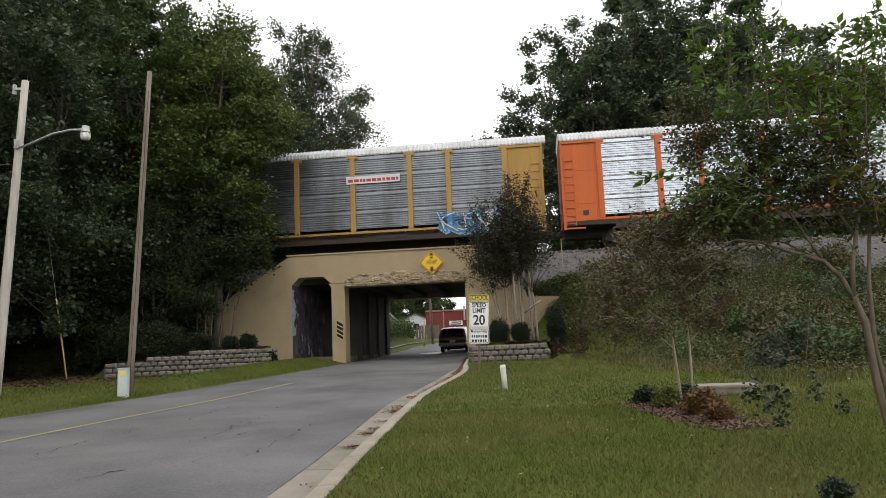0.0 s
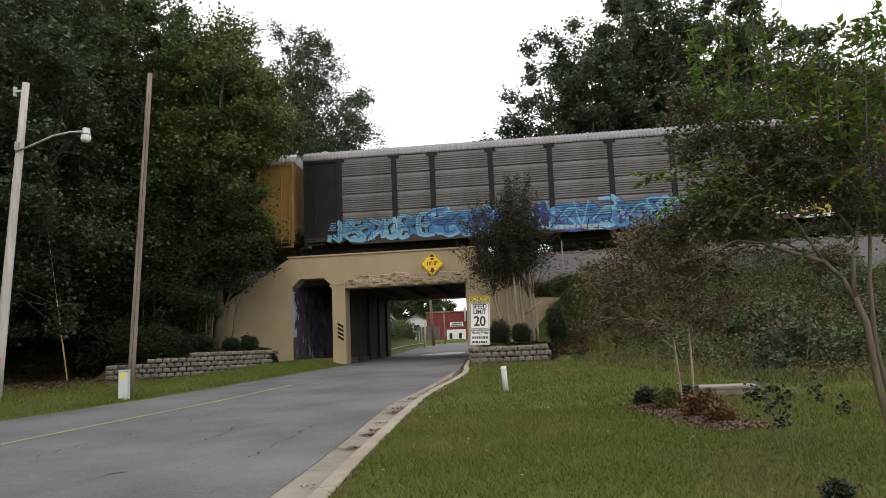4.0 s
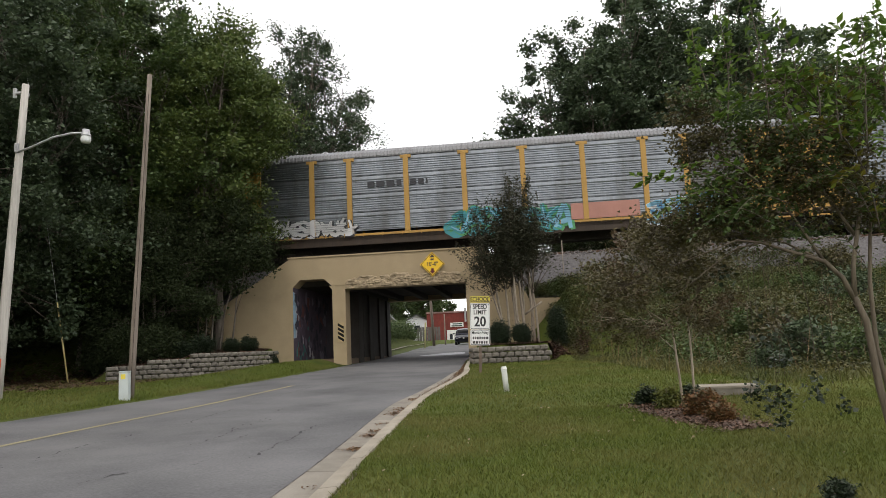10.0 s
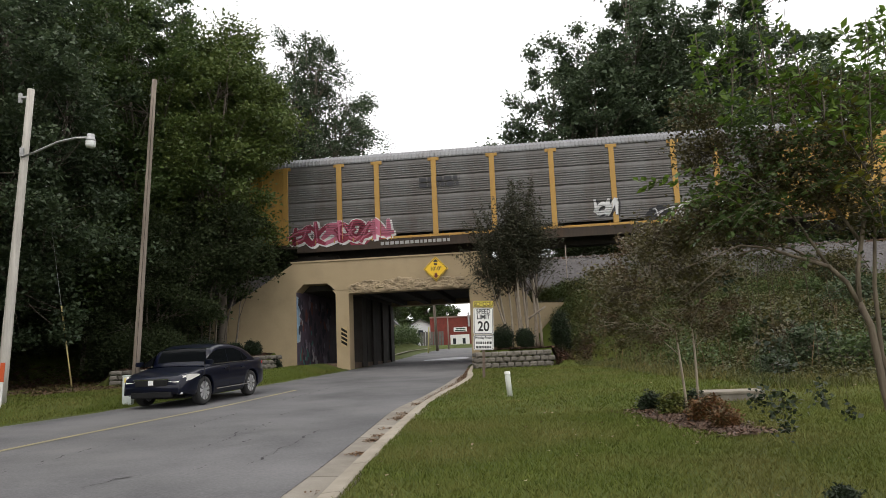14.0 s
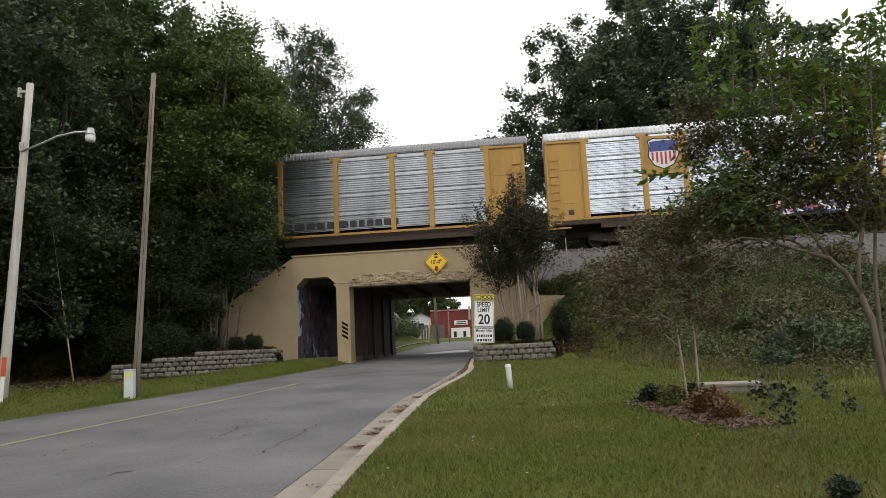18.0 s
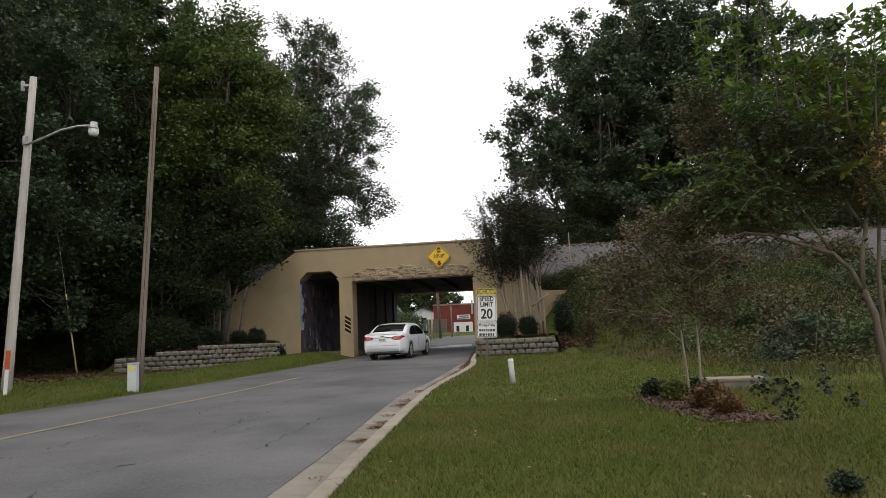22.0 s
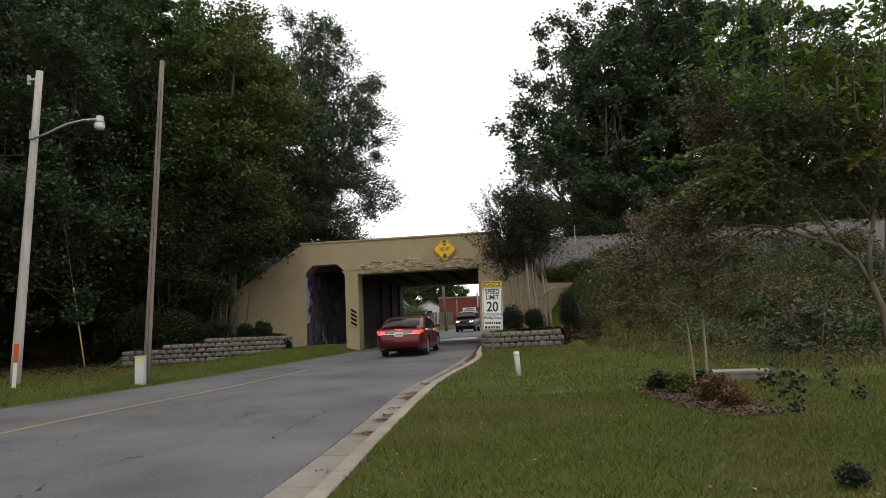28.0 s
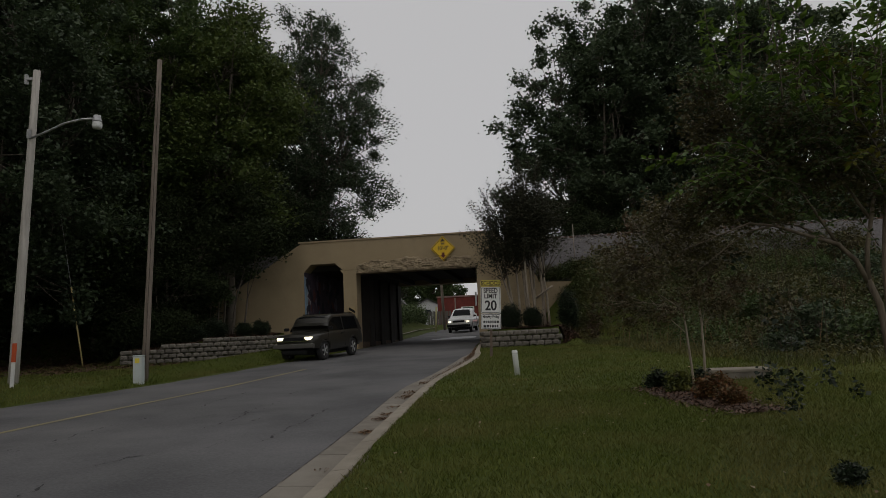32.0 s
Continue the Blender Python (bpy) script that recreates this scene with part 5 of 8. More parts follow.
def feathery_myrtle(seed):
    """Meshes of a crape myrtle: bare pale stems that fan out, and upright shoots with small leaves along them."""
    rng = np.random.default_rng(seed)
    rows, heads, twigs = [], [], []
    for x, y, tx, tz, r in ((-0.62, 0.0, -1.2, 3.9, 0.060), (-0.50, 0.1, -0.75, 4.0, 0.052), (-0.40, -0.1, -1.5, 3.6, 0.045), (-0.12, 0.1, -0.45, 4.2, 0.055), (0.02, -0.05, -0.1, 4.3, 0.062),
                            (0.14, 0.1, 0.15, 4.2, 0.055), (0.28, -0.05, 0.05, 4.4, 0.060), (0.42, 0.1, 0.75, 4.0, 0.055), (0.60, 0.0, 0.45, 4.2, 0.065), (0.74, -0.05, 0.35, 3.7, 0.050)):
        pts = limb((x, y, -0.3), (tx, y * 2, tz), rng, 0.035, 6)
        rows.append((pts, list(np.linspace(r * 1.15, r * 0.55, 6))))
        heads.append((pts, r))
    rows.append((limb((0.22, -0.1, 1.25), (0.95, -0.25, 1.75), rng, 0.02, 4), [0.05, 0.048, 0.045, 0.042]))
    cs = []
    for k in range(280):
        pts, r = heads[int(rng.integers(0, len(heads)))]
        s = np.array(pts[int(rng.integers(3, 6))])
        a, out = rng.uniform(0, 6.28), rng.uniform(0.1, 1.0)
        long = rng.uniform(0.9, 3.3) * (1.0 if out < 0.6 else 0.72)
        d = np.array([math.cos(a) * out * 0.72 - 0.08, math.sin(a) * out * 0.7, 1.2 - 0.75 * out + rng.normal(0, 0.12)])
        d /= np.linalg.norm(d)
        e = s + d * long
        path = limb(s, tuple(e), rng, 0.05, 5)
        twigs.append((path, list(np.linspace(0.014, 0.004, 5))))
        n = int(long * 115)
        t = rng.uniform(0.06, 1.0, n)
        p = np.stack([np.interp(t, np.linspace(0, 1, 5), [q[i] for q in path]) for i in range(3)], 1)
        cs.append(p + rng.normal(0, 1, (n, 3)) * (0.20 - 0.13 * t)[:, None])
    for k in range(70):
        s = np.array([rng.normal(-0.25, 0.72), rng.normal(0, 0.5), rng.uniform(3.0, 4.9)])
        cs.append(s + rng.normal(0, 1, (130, 3)) * (0.30, 0.28, 0.24))
    for k in range(9):
        s = np.array([-1.0 - 0.15 * k % 0.6, rng.normal(0, 0.3), 3.4])
        e = s + np.array([-rng.uniform(0.3, 1.1), rng.normal(0, 0.2), -rng.uniform(0.2, 1.1)])
        path = limb(tuple(s), tuple(e), rng, 0.12, 5)
        twigs.append((path, list(np.linspace(0.012, 0.004, 5))))
        t = rng.uniform(0.2, 1.0, 90)
        p = np.stack([np.interp(t, np.linspace(0, 1, 5), [q[i] for q in path]) for i in range(3)], 1)
        cs.append(p + rng.normal(0, 0.09, (90, 3)))
    cs = np.concatenate(cs)
    low = 3.15 + 0.35 * np.sin(cs[:, 0] * 2.3) + rng.normal(0, 0.30, len(cs))
    cs = cs[(cs[:, 2] > low) | ((cs[:, 0] < -1.0) & (rng.random(len(cs)) < 0.55))]
    cs = cs[rng.random(len(cs)) < np.where(cs[:, 0] < -0.9, 0.5, 0.75)]
    return tubes("trunk", rows, PALE_BARK, 6), tubes("twig", twigs, DARK_BARK, 5), quads_mesh("crown", leaf_quads(cs, 0.088, rng, slim=0.34, droop=-0.1, corners=3), L_MYRTLE)


def leafy_twig(path, size, every, rng, leaf, bark=BARK):
    """An arching twig with pairs of pointed leaves along it: its wood and its leaves."""
    pts = [Vector(p) for p in path]
    fine = []
    c = [pts[0]] + pts + [pts[-1]]
    for a, b, d, e in zip(c, c[1:], c[2:], c[3:]):
        for t in (0.0, 0.25, 0.5, 0.75):
            fine.append(0.5 * (2 * b + (d - a) * t + (2 * a - 5 * b + 4 * d - e) * t * t + (3 * b - a - 3 * d + e) * t ** 3))
    fine.append(pts[-1])
    wood = tubes("twig", [([tuple(p) for p in fine], list(np.linspace(size * 0.07, size * 0.025, len(fine))))], bark, 5)
    co, way = [], 0.0
    for a, b in zip(fine, fine[1:]):
        l = (b - a).length
        way += l
        while way > every:
            way -= every
            d = (b - a).normalized()
            side = d.cross(Vector((0, 0, 1)))
            side = side.normalized() if side.length > 0.1 else Vector((1, 0, 0))
            for sgn in (1, -1):
                tip = (d * rng.uniform(0.3, 0.8) + side * sgn * rng.uniform(0.6, 1.1) + Vector((0, 0, rng.uniform(-0.45, 0.35)))).normalized()
                w = tip.cross(Vector((rng.normal(0, 0.4), rng.normal(0, 0.4), 1))).normalized()
                k = size * rng.uniform(0.7, 1.25)
                n = w.cross(tip) * k * 0.07
                co.append([tuple(b), tuple(b + tip * k * 0.45 + w * k * 0.24 + n), tuple(b + tip * k), tuple(b + tip * k * 0.45 - w * k * 0.24 + n)])
    return wood, quads_mesh("foliage", np.array(co), leaf)


def build_trees():
    oak = make_tree("oak", 1, big_lobes(1, 22, 6.6, 18, 0.12), 105000, 0.175, L_OAK, trunk_r=0.34, clumps=340, clump_r=1.25)
    oak2 = make_tree("oak", 2, big_lobes(2, 21, 6.2, 18, 0.10), 98000, 0.175, L_DARK, trunk_r=0.30, clumps=320, clump_r=1.2)
    oak3 = make_tree("oak", 3, big_lobes(3, 15.5, 3.5, 12, 0.40), 64000, 0.15, L_LIGHT, trunk_r=0.22, clumps=190, clump_r=0.95)
    airy = make_tree("airy", 4, big_lobes(4, 21, 5.2, 18, 0.14), 90000, 0.165, L_DARK, trunk_r=0.34, clumps=480, clump_r=0.95, slim=0.36, twig=0.02)
    thin = make_tree("airy", 8, big_lobes(8, 21, 6.0, 24, 0.08), 92000, 0.20, L_DARK, trunk_r=0.32, clumps=420, clump_r=0.85)
    coarse = make_tree("oak", 6, big_lobes(6, 21, 6.2, 12, 0.12), 15000, 0.42, L_OAK, trunk_r=0.30, clumps=90, clump_r=1.6)
    small = make_tree("oak", 7, big_lobes(7, 13, 4.2, 10, 0.14), 22000, 0.27, L_OAK, trunk_r=0.2, clumps=120, clump_r=1.0)
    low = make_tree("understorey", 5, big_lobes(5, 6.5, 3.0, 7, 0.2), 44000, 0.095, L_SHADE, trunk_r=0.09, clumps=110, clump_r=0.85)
    # wood on the west side, before the railway
    # trees at y below 14 are unseen, added to darken the train's reflections
    woods = ((-15.5, 35.5, oak, 0, 0.92), (-21, 33.5, oak2, 80, 1.0), (-26.5, 34, oak, 130, 1.05), (-18.5, 28.5, oak2, 200, 0.92),
             (-24.5, 27.0, coarse, 250, 1.0), (-32, 29, coarse, 300, 1.0), (-29, 20, coarse, 150, 0.95), (-20.5, 21, coarse, 40, 0.85), (-19, 40, thin, 70, 1.0), (-21, 7, coarse, 20, 0.9), (-25, 13, coarse, 110, 0.95), (-31, -2, coarse, 200, 1.0), (-38, -13, coarse, 280, 1.05), (-35, -26, coarse, 330, 1.05), (-24.5, -6, coarse, 170, 1.0), (-25.5, -18, coarse, 240, 1.0), (-29, -31, coarse, 310, 1.1))
    for x, y, me, a, s in woods:
        plant("tree", me, x, y, a, s, "tall dark green broadleaf tree of the wood and its unseen added extension", group="trees of the wood")
    plant("tree", oak3, -11.0, 35.0, 40, 1.05, "yellow-green broadleaf tree at the edge of the wood", group="trees of the wood", z=2.0)
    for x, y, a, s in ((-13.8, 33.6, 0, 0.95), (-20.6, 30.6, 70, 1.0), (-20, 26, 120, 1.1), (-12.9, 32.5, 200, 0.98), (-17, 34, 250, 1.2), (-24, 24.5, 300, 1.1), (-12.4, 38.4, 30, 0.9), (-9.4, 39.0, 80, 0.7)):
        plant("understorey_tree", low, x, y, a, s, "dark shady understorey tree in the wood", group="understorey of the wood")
    # trees behind the track
    plant("tree", airy, -8.9, 48.5, 30, 0.94, "airy broadleaf tree behind the railway against the sky", group="trees behind the railway")
    plant("tree", thin, -14.6, 49, 60, 0.9, "dark broadleaf tree behind the railway", group="trees behind the railway")
    plant("understorey_tree", low, -7.4, 47, 60, 0.95, "dark bushy tree behind the railway", group="trees behind the railway")
    for x, y, me, a, s in ((9.6, 50, thin, 40, 1.06), (15.4, 53, thin, 90, 1.36), (21.5, 50, thin, 200, 1.25), (28, 49, coarse, 20, 1.0), (35, 48, coarse, 70, 1.0), (43, 50, coarse, 30, 1.0)):
        plant("tree", me, x, y, a, s, "tall dense green broadleaf tree behind the railway", group="trees behind the railway")
    for x, y, a, s in ((8.9, 46.5, 0, 1.1), (14, 46, 90, 0.8), (20, 45.5, 180, 1.0)):
        plant("understorey_tree", low, x, y, a, s, "dark bushy tree behind the railway", group="trees behind the railway")
    # distance behind the bridge
    for x, y, me, a, s in ((-9.5, 104, small, 0, 0.95), (-4.0, 124, small, 60, 1.12), (-8.5, 128, small, 200, 1.15), (-2.4, 132, small, 140, 1.0), (-13.5, 112, small, 90, 1.0), (-15, 96, small, 120, 0.9), (12, 125, small, 80, 0.9), (-24, 90, small, 0, 1.3), (26, 110, small, 0, 1.1), (-9.8, 84, small, 30, 0.4)):
        plant("tree", me, x, y, a, s, "green broadleaf tree behind the bridge", group="trees in the distance")
    for i in range(11):
        y = 51 + i * 2.6
        shrub("hedge_shrub", left_x(y) - 3.3, y, 1.5, 0.46, 60 + i, L_OAK, 4200, 0.13, "dark clipped hedge shrub beside the pavement", twigs=20)
    # small trees with many stems, by the bridge
    stems, twigs, leaves = feathery_myrtle(21)
    big = plant("crape_myrtle", (stems, leaves), 3.15, 31.6, 0, 1.0, "many-stemmed crape myrtle with pale bark and dark feathery leaves", "tree")
    tagged(put("twig", twigs, big, label="fine dark twigs"), kind="stuff")
    lob = ((0, 0, 4.0, 1.3, 0.8), (1.3, -0.2, 3.7, 0.9, 0.6), (-1.2, 0, 4.2, 1.0, 0.8), (0.6, 0, 4.9, 1.1, 0.8), (-0.6, 0, 5.2, 1.0, 0.7), (1.7, 0, 3.3, 0.6, 0.4), (0.9, 0, 2.75, 0.6, 0.4), (0.2, 0, 2.9, 0.6, 0.5))
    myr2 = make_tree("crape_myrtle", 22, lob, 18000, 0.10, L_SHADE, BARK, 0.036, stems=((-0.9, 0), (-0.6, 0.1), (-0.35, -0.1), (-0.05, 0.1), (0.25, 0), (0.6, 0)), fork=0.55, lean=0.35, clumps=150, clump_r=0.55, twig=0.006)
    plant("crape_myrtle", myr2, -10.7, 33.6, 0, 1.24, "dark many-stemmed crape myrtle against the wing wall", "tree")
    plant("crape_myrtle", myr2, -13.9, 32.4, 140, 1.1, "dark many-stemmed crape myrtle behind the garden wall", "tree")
    # clipped evergreens in the two beds
    for x, y, rx, rz, sd in ((2.15, 30.4, 0.42, 0.50, 31), (3.05, 30.3, 0.38, 0.43, 32), (4.55, 30.3, 0.44, 0.92, 33)):
        shrub("evergreen_shrub", x, y, rx, rz, sd, L_EVER, 15000, 0.045, "dark clipped evergreen shrub in the mulched bed", twigs=120)
    for x, y, rx, rz, sd in ((-8.75, 32.6, 0.36, 0.38, 34), (-9.35, 32.1, 0.33, 0.32, 40), (-7.75, 32.75, 0.20, 0.34, 36), (-10.3, 31.1, 0.48, 0.42, 35), (-11.0, 30.7, 0.45, 0.4, 36), (-11.9, 30.5, 0.95, 0.75, 37), (-13.2, 30.3, 0.95, 0.85, 38), (-14.4, 31.2, 1.0, 0.9, 39)):
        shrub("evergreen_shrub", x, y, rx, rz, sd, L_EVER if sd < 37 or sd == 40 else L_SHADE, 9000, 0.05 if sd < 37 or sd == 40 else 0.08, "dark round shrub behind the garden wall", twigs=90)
    # near crape myrtle on the lawn, beside the camera: heights and places are over its foot
    bx, by = 3.24, 5.84
    near = ((-1.68, 0.55, 1.72, 0.30, 0.22), (-1.40, 0.55, 2.15, 0.32, 0.22), (-1.03, 0.45, 2.27, 0.34, 0.26), (-0.60, 0.35, 2.12, 0.32, 0.24), (-0.13, 0.25, 2.42, 0.34, 0.28), (-0.92, 0.35, 2.88, 0.34, 0.26),
            (-0.46, 0.25, 2.82, 0.34, 0.26), (0.12, 0.15, 2.90, 0.36, 0.28), (0.32, 0.15, 2.15, 0.34, 0.30), (-1.02, 0.35, 3.22, 0.26, 0.2), (0.42, 0.1, 3.25, 0.34, 0.28),
            (-0.70, 0.35, 2.48, 0.34, 0.26), (-0.16, 0.25, 3.32, 0.34, 0.22), (-0.85, 0.4, 2.3, 0.3, 0.18), (-1.2, 0.5, 1.85, 0.22, 0.14), (-0.3, 0.2, 2.62, 0.3, 0.22), (0.2, 0.1, 2.5, 0.32, 0.3))
    nm = make_tree("crape_myrtle", 23, near, 27000, 0.030, L_BRONZE, DARK_BARK, 0.022, stems=((-0.02, 0.0),), fork=0.5, clumps=520, clump_r=0.18, twig=0.0028, hollow=0.15, limbs=False)
    rng = np.random.default_rng(3)
    t = new("crape_myrtle")
    t.matrix_basis = pose(bx, by, ground_z(bx, by))
    tagged(t, "leaning crape myrtle with bronze-green leaves on the lawn", "tree")
    rows = [([(0.22, 0, -0.3), (0.13, 0, 0.35), (0.06, 0, 0.80), (0.02, 0, 1.31), (-0.04, 0.02, 1.50)], [0.048, 0.043, 0.040, 0.037, 0.034]),
            ([(-0.04, 0.02, 1.48), (-0.11, 0.03, 1.66), (-0.23, 0.05, 1.80), (-0.47, 0.08, 1.89), (-0.70, 0.10, 1.98), (-0.89, 0.12, 2.01), (-1.15, 0.14, 1.92), (-1.45, 0.16, 1.81)], [0.030, 0.028, 0.025, 0.020, 0.016, 0.012, 0.008, 0.004]),
            ([(-0.70, 0.10, 1.98), (-0.88, 0.14, 1.95), (-1.05, 0.17, 1.84), (-1.31, 0.2, 1.65), (-1.47, 0.22, 1.56)], [0.012, 0.009, 0.007, 0.005, 0.003]),
            ([(-0.23, 0.05, 1.80), (-0.45, 0.2, 1.98), (-0.8, 0.3, 2.08), (-1.15, 0.35, 2.05)], [0.016, 0.012, 0.008, 0.004]),
            ([(-0.04, 0.02, 1.48), (-0.02, 0.02, 1.75), (0.10, 0.04, 2.2), (0.2, 0.05, 3.0), (0.3, 0.05, 3.7)], [0.030, 0.026, 0.021, 0.014, 0.006]),
            ([(0.04, 0.05, 2.0), (-0.1, 0.1, 2.3), (-0.25, 0.18, 2.7), (-0.35, 0.2, 3.3)], [0.02, 0.016, 0.011, 0.005]),
            ([(-0.23, 0.05, 1.80), (-0.4, 0.2, 2.25), (-0.7, 0.3, 2.7), (-0.9, 0.35, 3.1)], [0.018, 0.014, 0.010, 0.005]),
            ([(0.30, 0.1, -0.3), (0.20, 0.08, 0.6), (0.11, 0.06, 1.1), (0.12, 0.06, 1.62), (0.18, 0.08, 2.0), (0.26, 0.1, 2.5)], [0.030, 0.028, 0.026, 0.023, 0.018, 0.012])]
    rows = [([(x + 0.05, y, z) for x, y, z in pts], [r * 0.74 for r in radii]) for pts, radii in rows]
    put("trunk", tubes("trunk", rows, NEAR_BARK, 8), t)
    tagged(put("twig", nm[0], t, label="fine brown twigs"), kind="stuff")
    put("crown", nm[1], t)
    fresh = make_tree("crape_myrtle", 24, tuple((x + 0.1, y - 0.15, z + 0.08, r, q) for x, y, z, r, q in near[2:14]), 7000, 0.036, L_OAK, DARK_BARK, 0.012, stems=((0.0, 0.0),), fork=0.5, clumps=190, clump_r=0.2, twig=0.003)
    put("crown", fresh[1], t, label="green leaves")
    # drooping twigs with dark leaf clusters
    for x, y, z, r, k in ((-0.71, 0.05, 0.68, 0.15, 1.0), (-0.80, 0.05, 0.80, 0.10, 0.8), (-0.88, 0.05, 0.76, 0.07, 0.5), (-0.66, 0.05, 0.57, 0.10, 0.7), (-0.60, 0.05, 0.76, 0.09, 0.7), (-0.37, 0.05, 0.82, 0.085, 0.9), (-0.34, 0.05, 0.74, 0.05, 0.6), (-0.15, 0.05, 0.66, 0.07, 0.7),
                       (-0.72, 0.1, 1.20, 0.12, 0.8), (-0.60, 0.1, 1.05, 0.09, 0.8), (-0.95, 0.2, 1.75, 0.10, 0.6)):
        a = (x * 0.9 - 0.06, 0.12, 1.95 - 0.1 * abs(x + 0.5))
        d = put("drooping_twig", tubes("drooping_twig", [(limb(a, (x, y, z), rng, 0.06, 6), list(np.linspace(0.0026, 0.0012, 6)))], DARK_BARK, 5), t)
        n = int(620 * r * k)
        put("foliage", quads_mesh("foliage", leaf_quads(rng.normal(0, 1, (n, 3)) * (0.50 * r, 0.4 * r, 0.50 * r) + (x, y, z), 0.044, rng, slim=0.40), L_EVER), d, label="dark drooping leaves")
    # arching leafy twigs before it, over its foot
    for k, (path, size, leaf) in enumerate((
            (((-0.75, -0.2, 2.42), (-1.05, -0.35, 2.56), (-1.36, -0.4, 2.54), (-1.72, -0.44, 2.40)), 0.085, L_FRESH),
            (((-0.80, -0.2, 2.36), (-1.15, -0.35, 2.47), (-1.48, -0.42, 2.44), (-1.78, -0.44, 2.46)), 0.080, L_FRESH),
            (((-0.85, -0.2, 2.22), (-1.15, -0.35, 2.34), (-1.42, -0.42, 2.28), (-1.62, -0.44, 2.16)), 0.075, L_FRESH),
            (((-0.70, -0.2, 2.10), (-0.95, -0.3, 2.20), (-1.20, -0.4, 2.12), (-1.38, -0.4, 1.98)), 0.070, L_OAK),
            (((-0.55, -0.2, 2.25), (-0.80, -0.3, 2.30), (-1.0, -0.4, 2.18), (-1.12, -0.4, 2.02)), 0.070, L_OAK),
            (((-0.35, -0.2, 2.75), (-0.62, -0.35, 2.98), (-0.86, -0.4, 3.02), (-1.06, -0.42, 2.92)), 0.080, L_FRESH),
            (((-0.25, -0.2, 2.95), (-0.40, -0.3, 3.20), (-0.46, -0.35, 3.45), (-0.60, -0.4, 3.66)), 0.100, L_FRESH),
            (((-0.30, -0.2, 3.05), (-0.62, -0.3, 3.30), (-0.88, -0.35, 3.42), (-1.15, -0.4, 3.40)), 0.095, L_FRESH),
            (((-0.20, -0.2, 2.85), (-0.30, -0.3, 3.05), (-0.52, -0.35, 3.22), (-0.78, -0.4, 3.28)), 0.095, L_FRESH),
            (((0.10, -0.2, 2.45), (-0.10, -0.3, 2.72), (-0.30, -0.35, 2.84), (-0.52, -0.4, 2.86)), 0.085, L_GOLD),
            (((0.15, -0.2, 2.60), (0.02, -0.3, 2.90), (-0.14, -0.35, 3.10), (-0.34, -0.4, 3.20)), 0.085, L_GOLD),
            (((0.15, -0.2, 2.75), (0.08, -0.3, 3.05), (0.04, -0.35, 3.35), (-0.10, -0.4, 3.60)), 0.095, L_FRESH),
            (((-0.05, -0.2, 2.30), (-0.28, -0.3, 2.52), (-0.52, -0.35, 2.58), (-0.76, -0.4, 2.48)), 0.075, L_OAK),
            (((0.10, -0.2, 2.10), (-0.08, -0.3, 2.36), (-0.30, -0.35, 2.42), (-0.50, -0.4, 2.34)), 0.070, L_OAK),
            (((0.15, -0.2, 2.0), (0.05, -0.3, 2.3), (-0.10, -0.35, 2.45), (-0.25, -0.4, 2.35)), 0.070, L_GOLD),
            (((0.0, -0.2, 1.75), (-0.20, -0.3, 1.95), (-0.42, -0.35, 1.92), (-0.60, -0.4, 1.78)), 0.055, L_OAK))):
        wood, green = leafy_twig(path, size, size * 0.42, rng, leaf)
        tw = put("arching_twig", wood, t, None, "thin arching twig")
        put("foliage", green, tw, label="pointed light green leaves" if leaf is not L_OAK else "pointed dark green leaves")
    # upright fresh shoots above it
    for k, (x, z0, h) in enumerate(((2.22, 3.2, 0.85), (2.50, 3.2, 1.05), (2.05, 3.45, 0.5), (2.72, 3.1, 0.5), (3.1, 3.0, 0.75), (3.3, 2.95, 1.05), (3.42, 2.9, 1.2), (2.9, 3.2, 0.45))):
        rows = [([(0.04 * math.sin(3 * q + k), 0, h * q) for q in np.linspace(0, 1, 7)], list(np.linspace(0.007, 0.003, 7)))]
        n = int(h * 130)
        q = rng.random(n)
        a = rng.uniform(0, 6.28, n)
        rad = 0.085 * (1 - 0.5 * q)
        pts = np.stack([rad * np.cos(a) + 0.04 * np.sin(3 * q + k), rad * np.sin(a), h * q], 1)
        m = Matrix.Translation((x - bx, 5.45 - by, z0 - t.matrix_basis.translation.z))
        s = put("shoot", tubes("shoot", rows, BARK, 5), t, m, "upright green shoot")
        put("foliage", quads_mesh("foliage", leaf_quads(pts, 0.085, rng, flat=0.9, droop=-0.3, slim=0.19), L_FRESH), s, label="fresh light green leaves")
    # planted bed with a young tree
    sap = ((0, 0, 2.1, 0.55, 0.35), (-0.75, 0, 1.85, 0.45, 0.3), (0.65, 0, 2.15, 0.45, 0.35), (-0.4, 0.1, 2.6, 0.5, 0.35), (0.35, 0, 2.75, 0.5, 0.35), (-1.1, 0, 2.2, 0.35, 0.3), (0.1, 0, 1.6, 0.3, 0.2), (-1.2, 0, 1.45, 0.30, 0.22), (-0.8, 0.1, 1.28, 0.30, 0.22), (-0.3, 0, 1.22, 0.26, 0.18), (0.5, 0, 1.32, 0.36, 0.24), (0.85, 0.1, 1.6, 0.3, 0.25))
    sm = make_tree("young_crape_myrtle", 25, sap, 14000, 0.046, L_OLIVE, PALE_BARK, 0.021, stems=((0, 0), (0.15, 0.05)), fork=0.72, clumps=300, clump_r=0.26, twig=0.004, lean=0.12)
    plant("young_crape_myrtle", sm, 3.66, 11.75, 0, 1, "young two-stemmed crape myrtle with bronze leaves in a mulch bed", "tree")
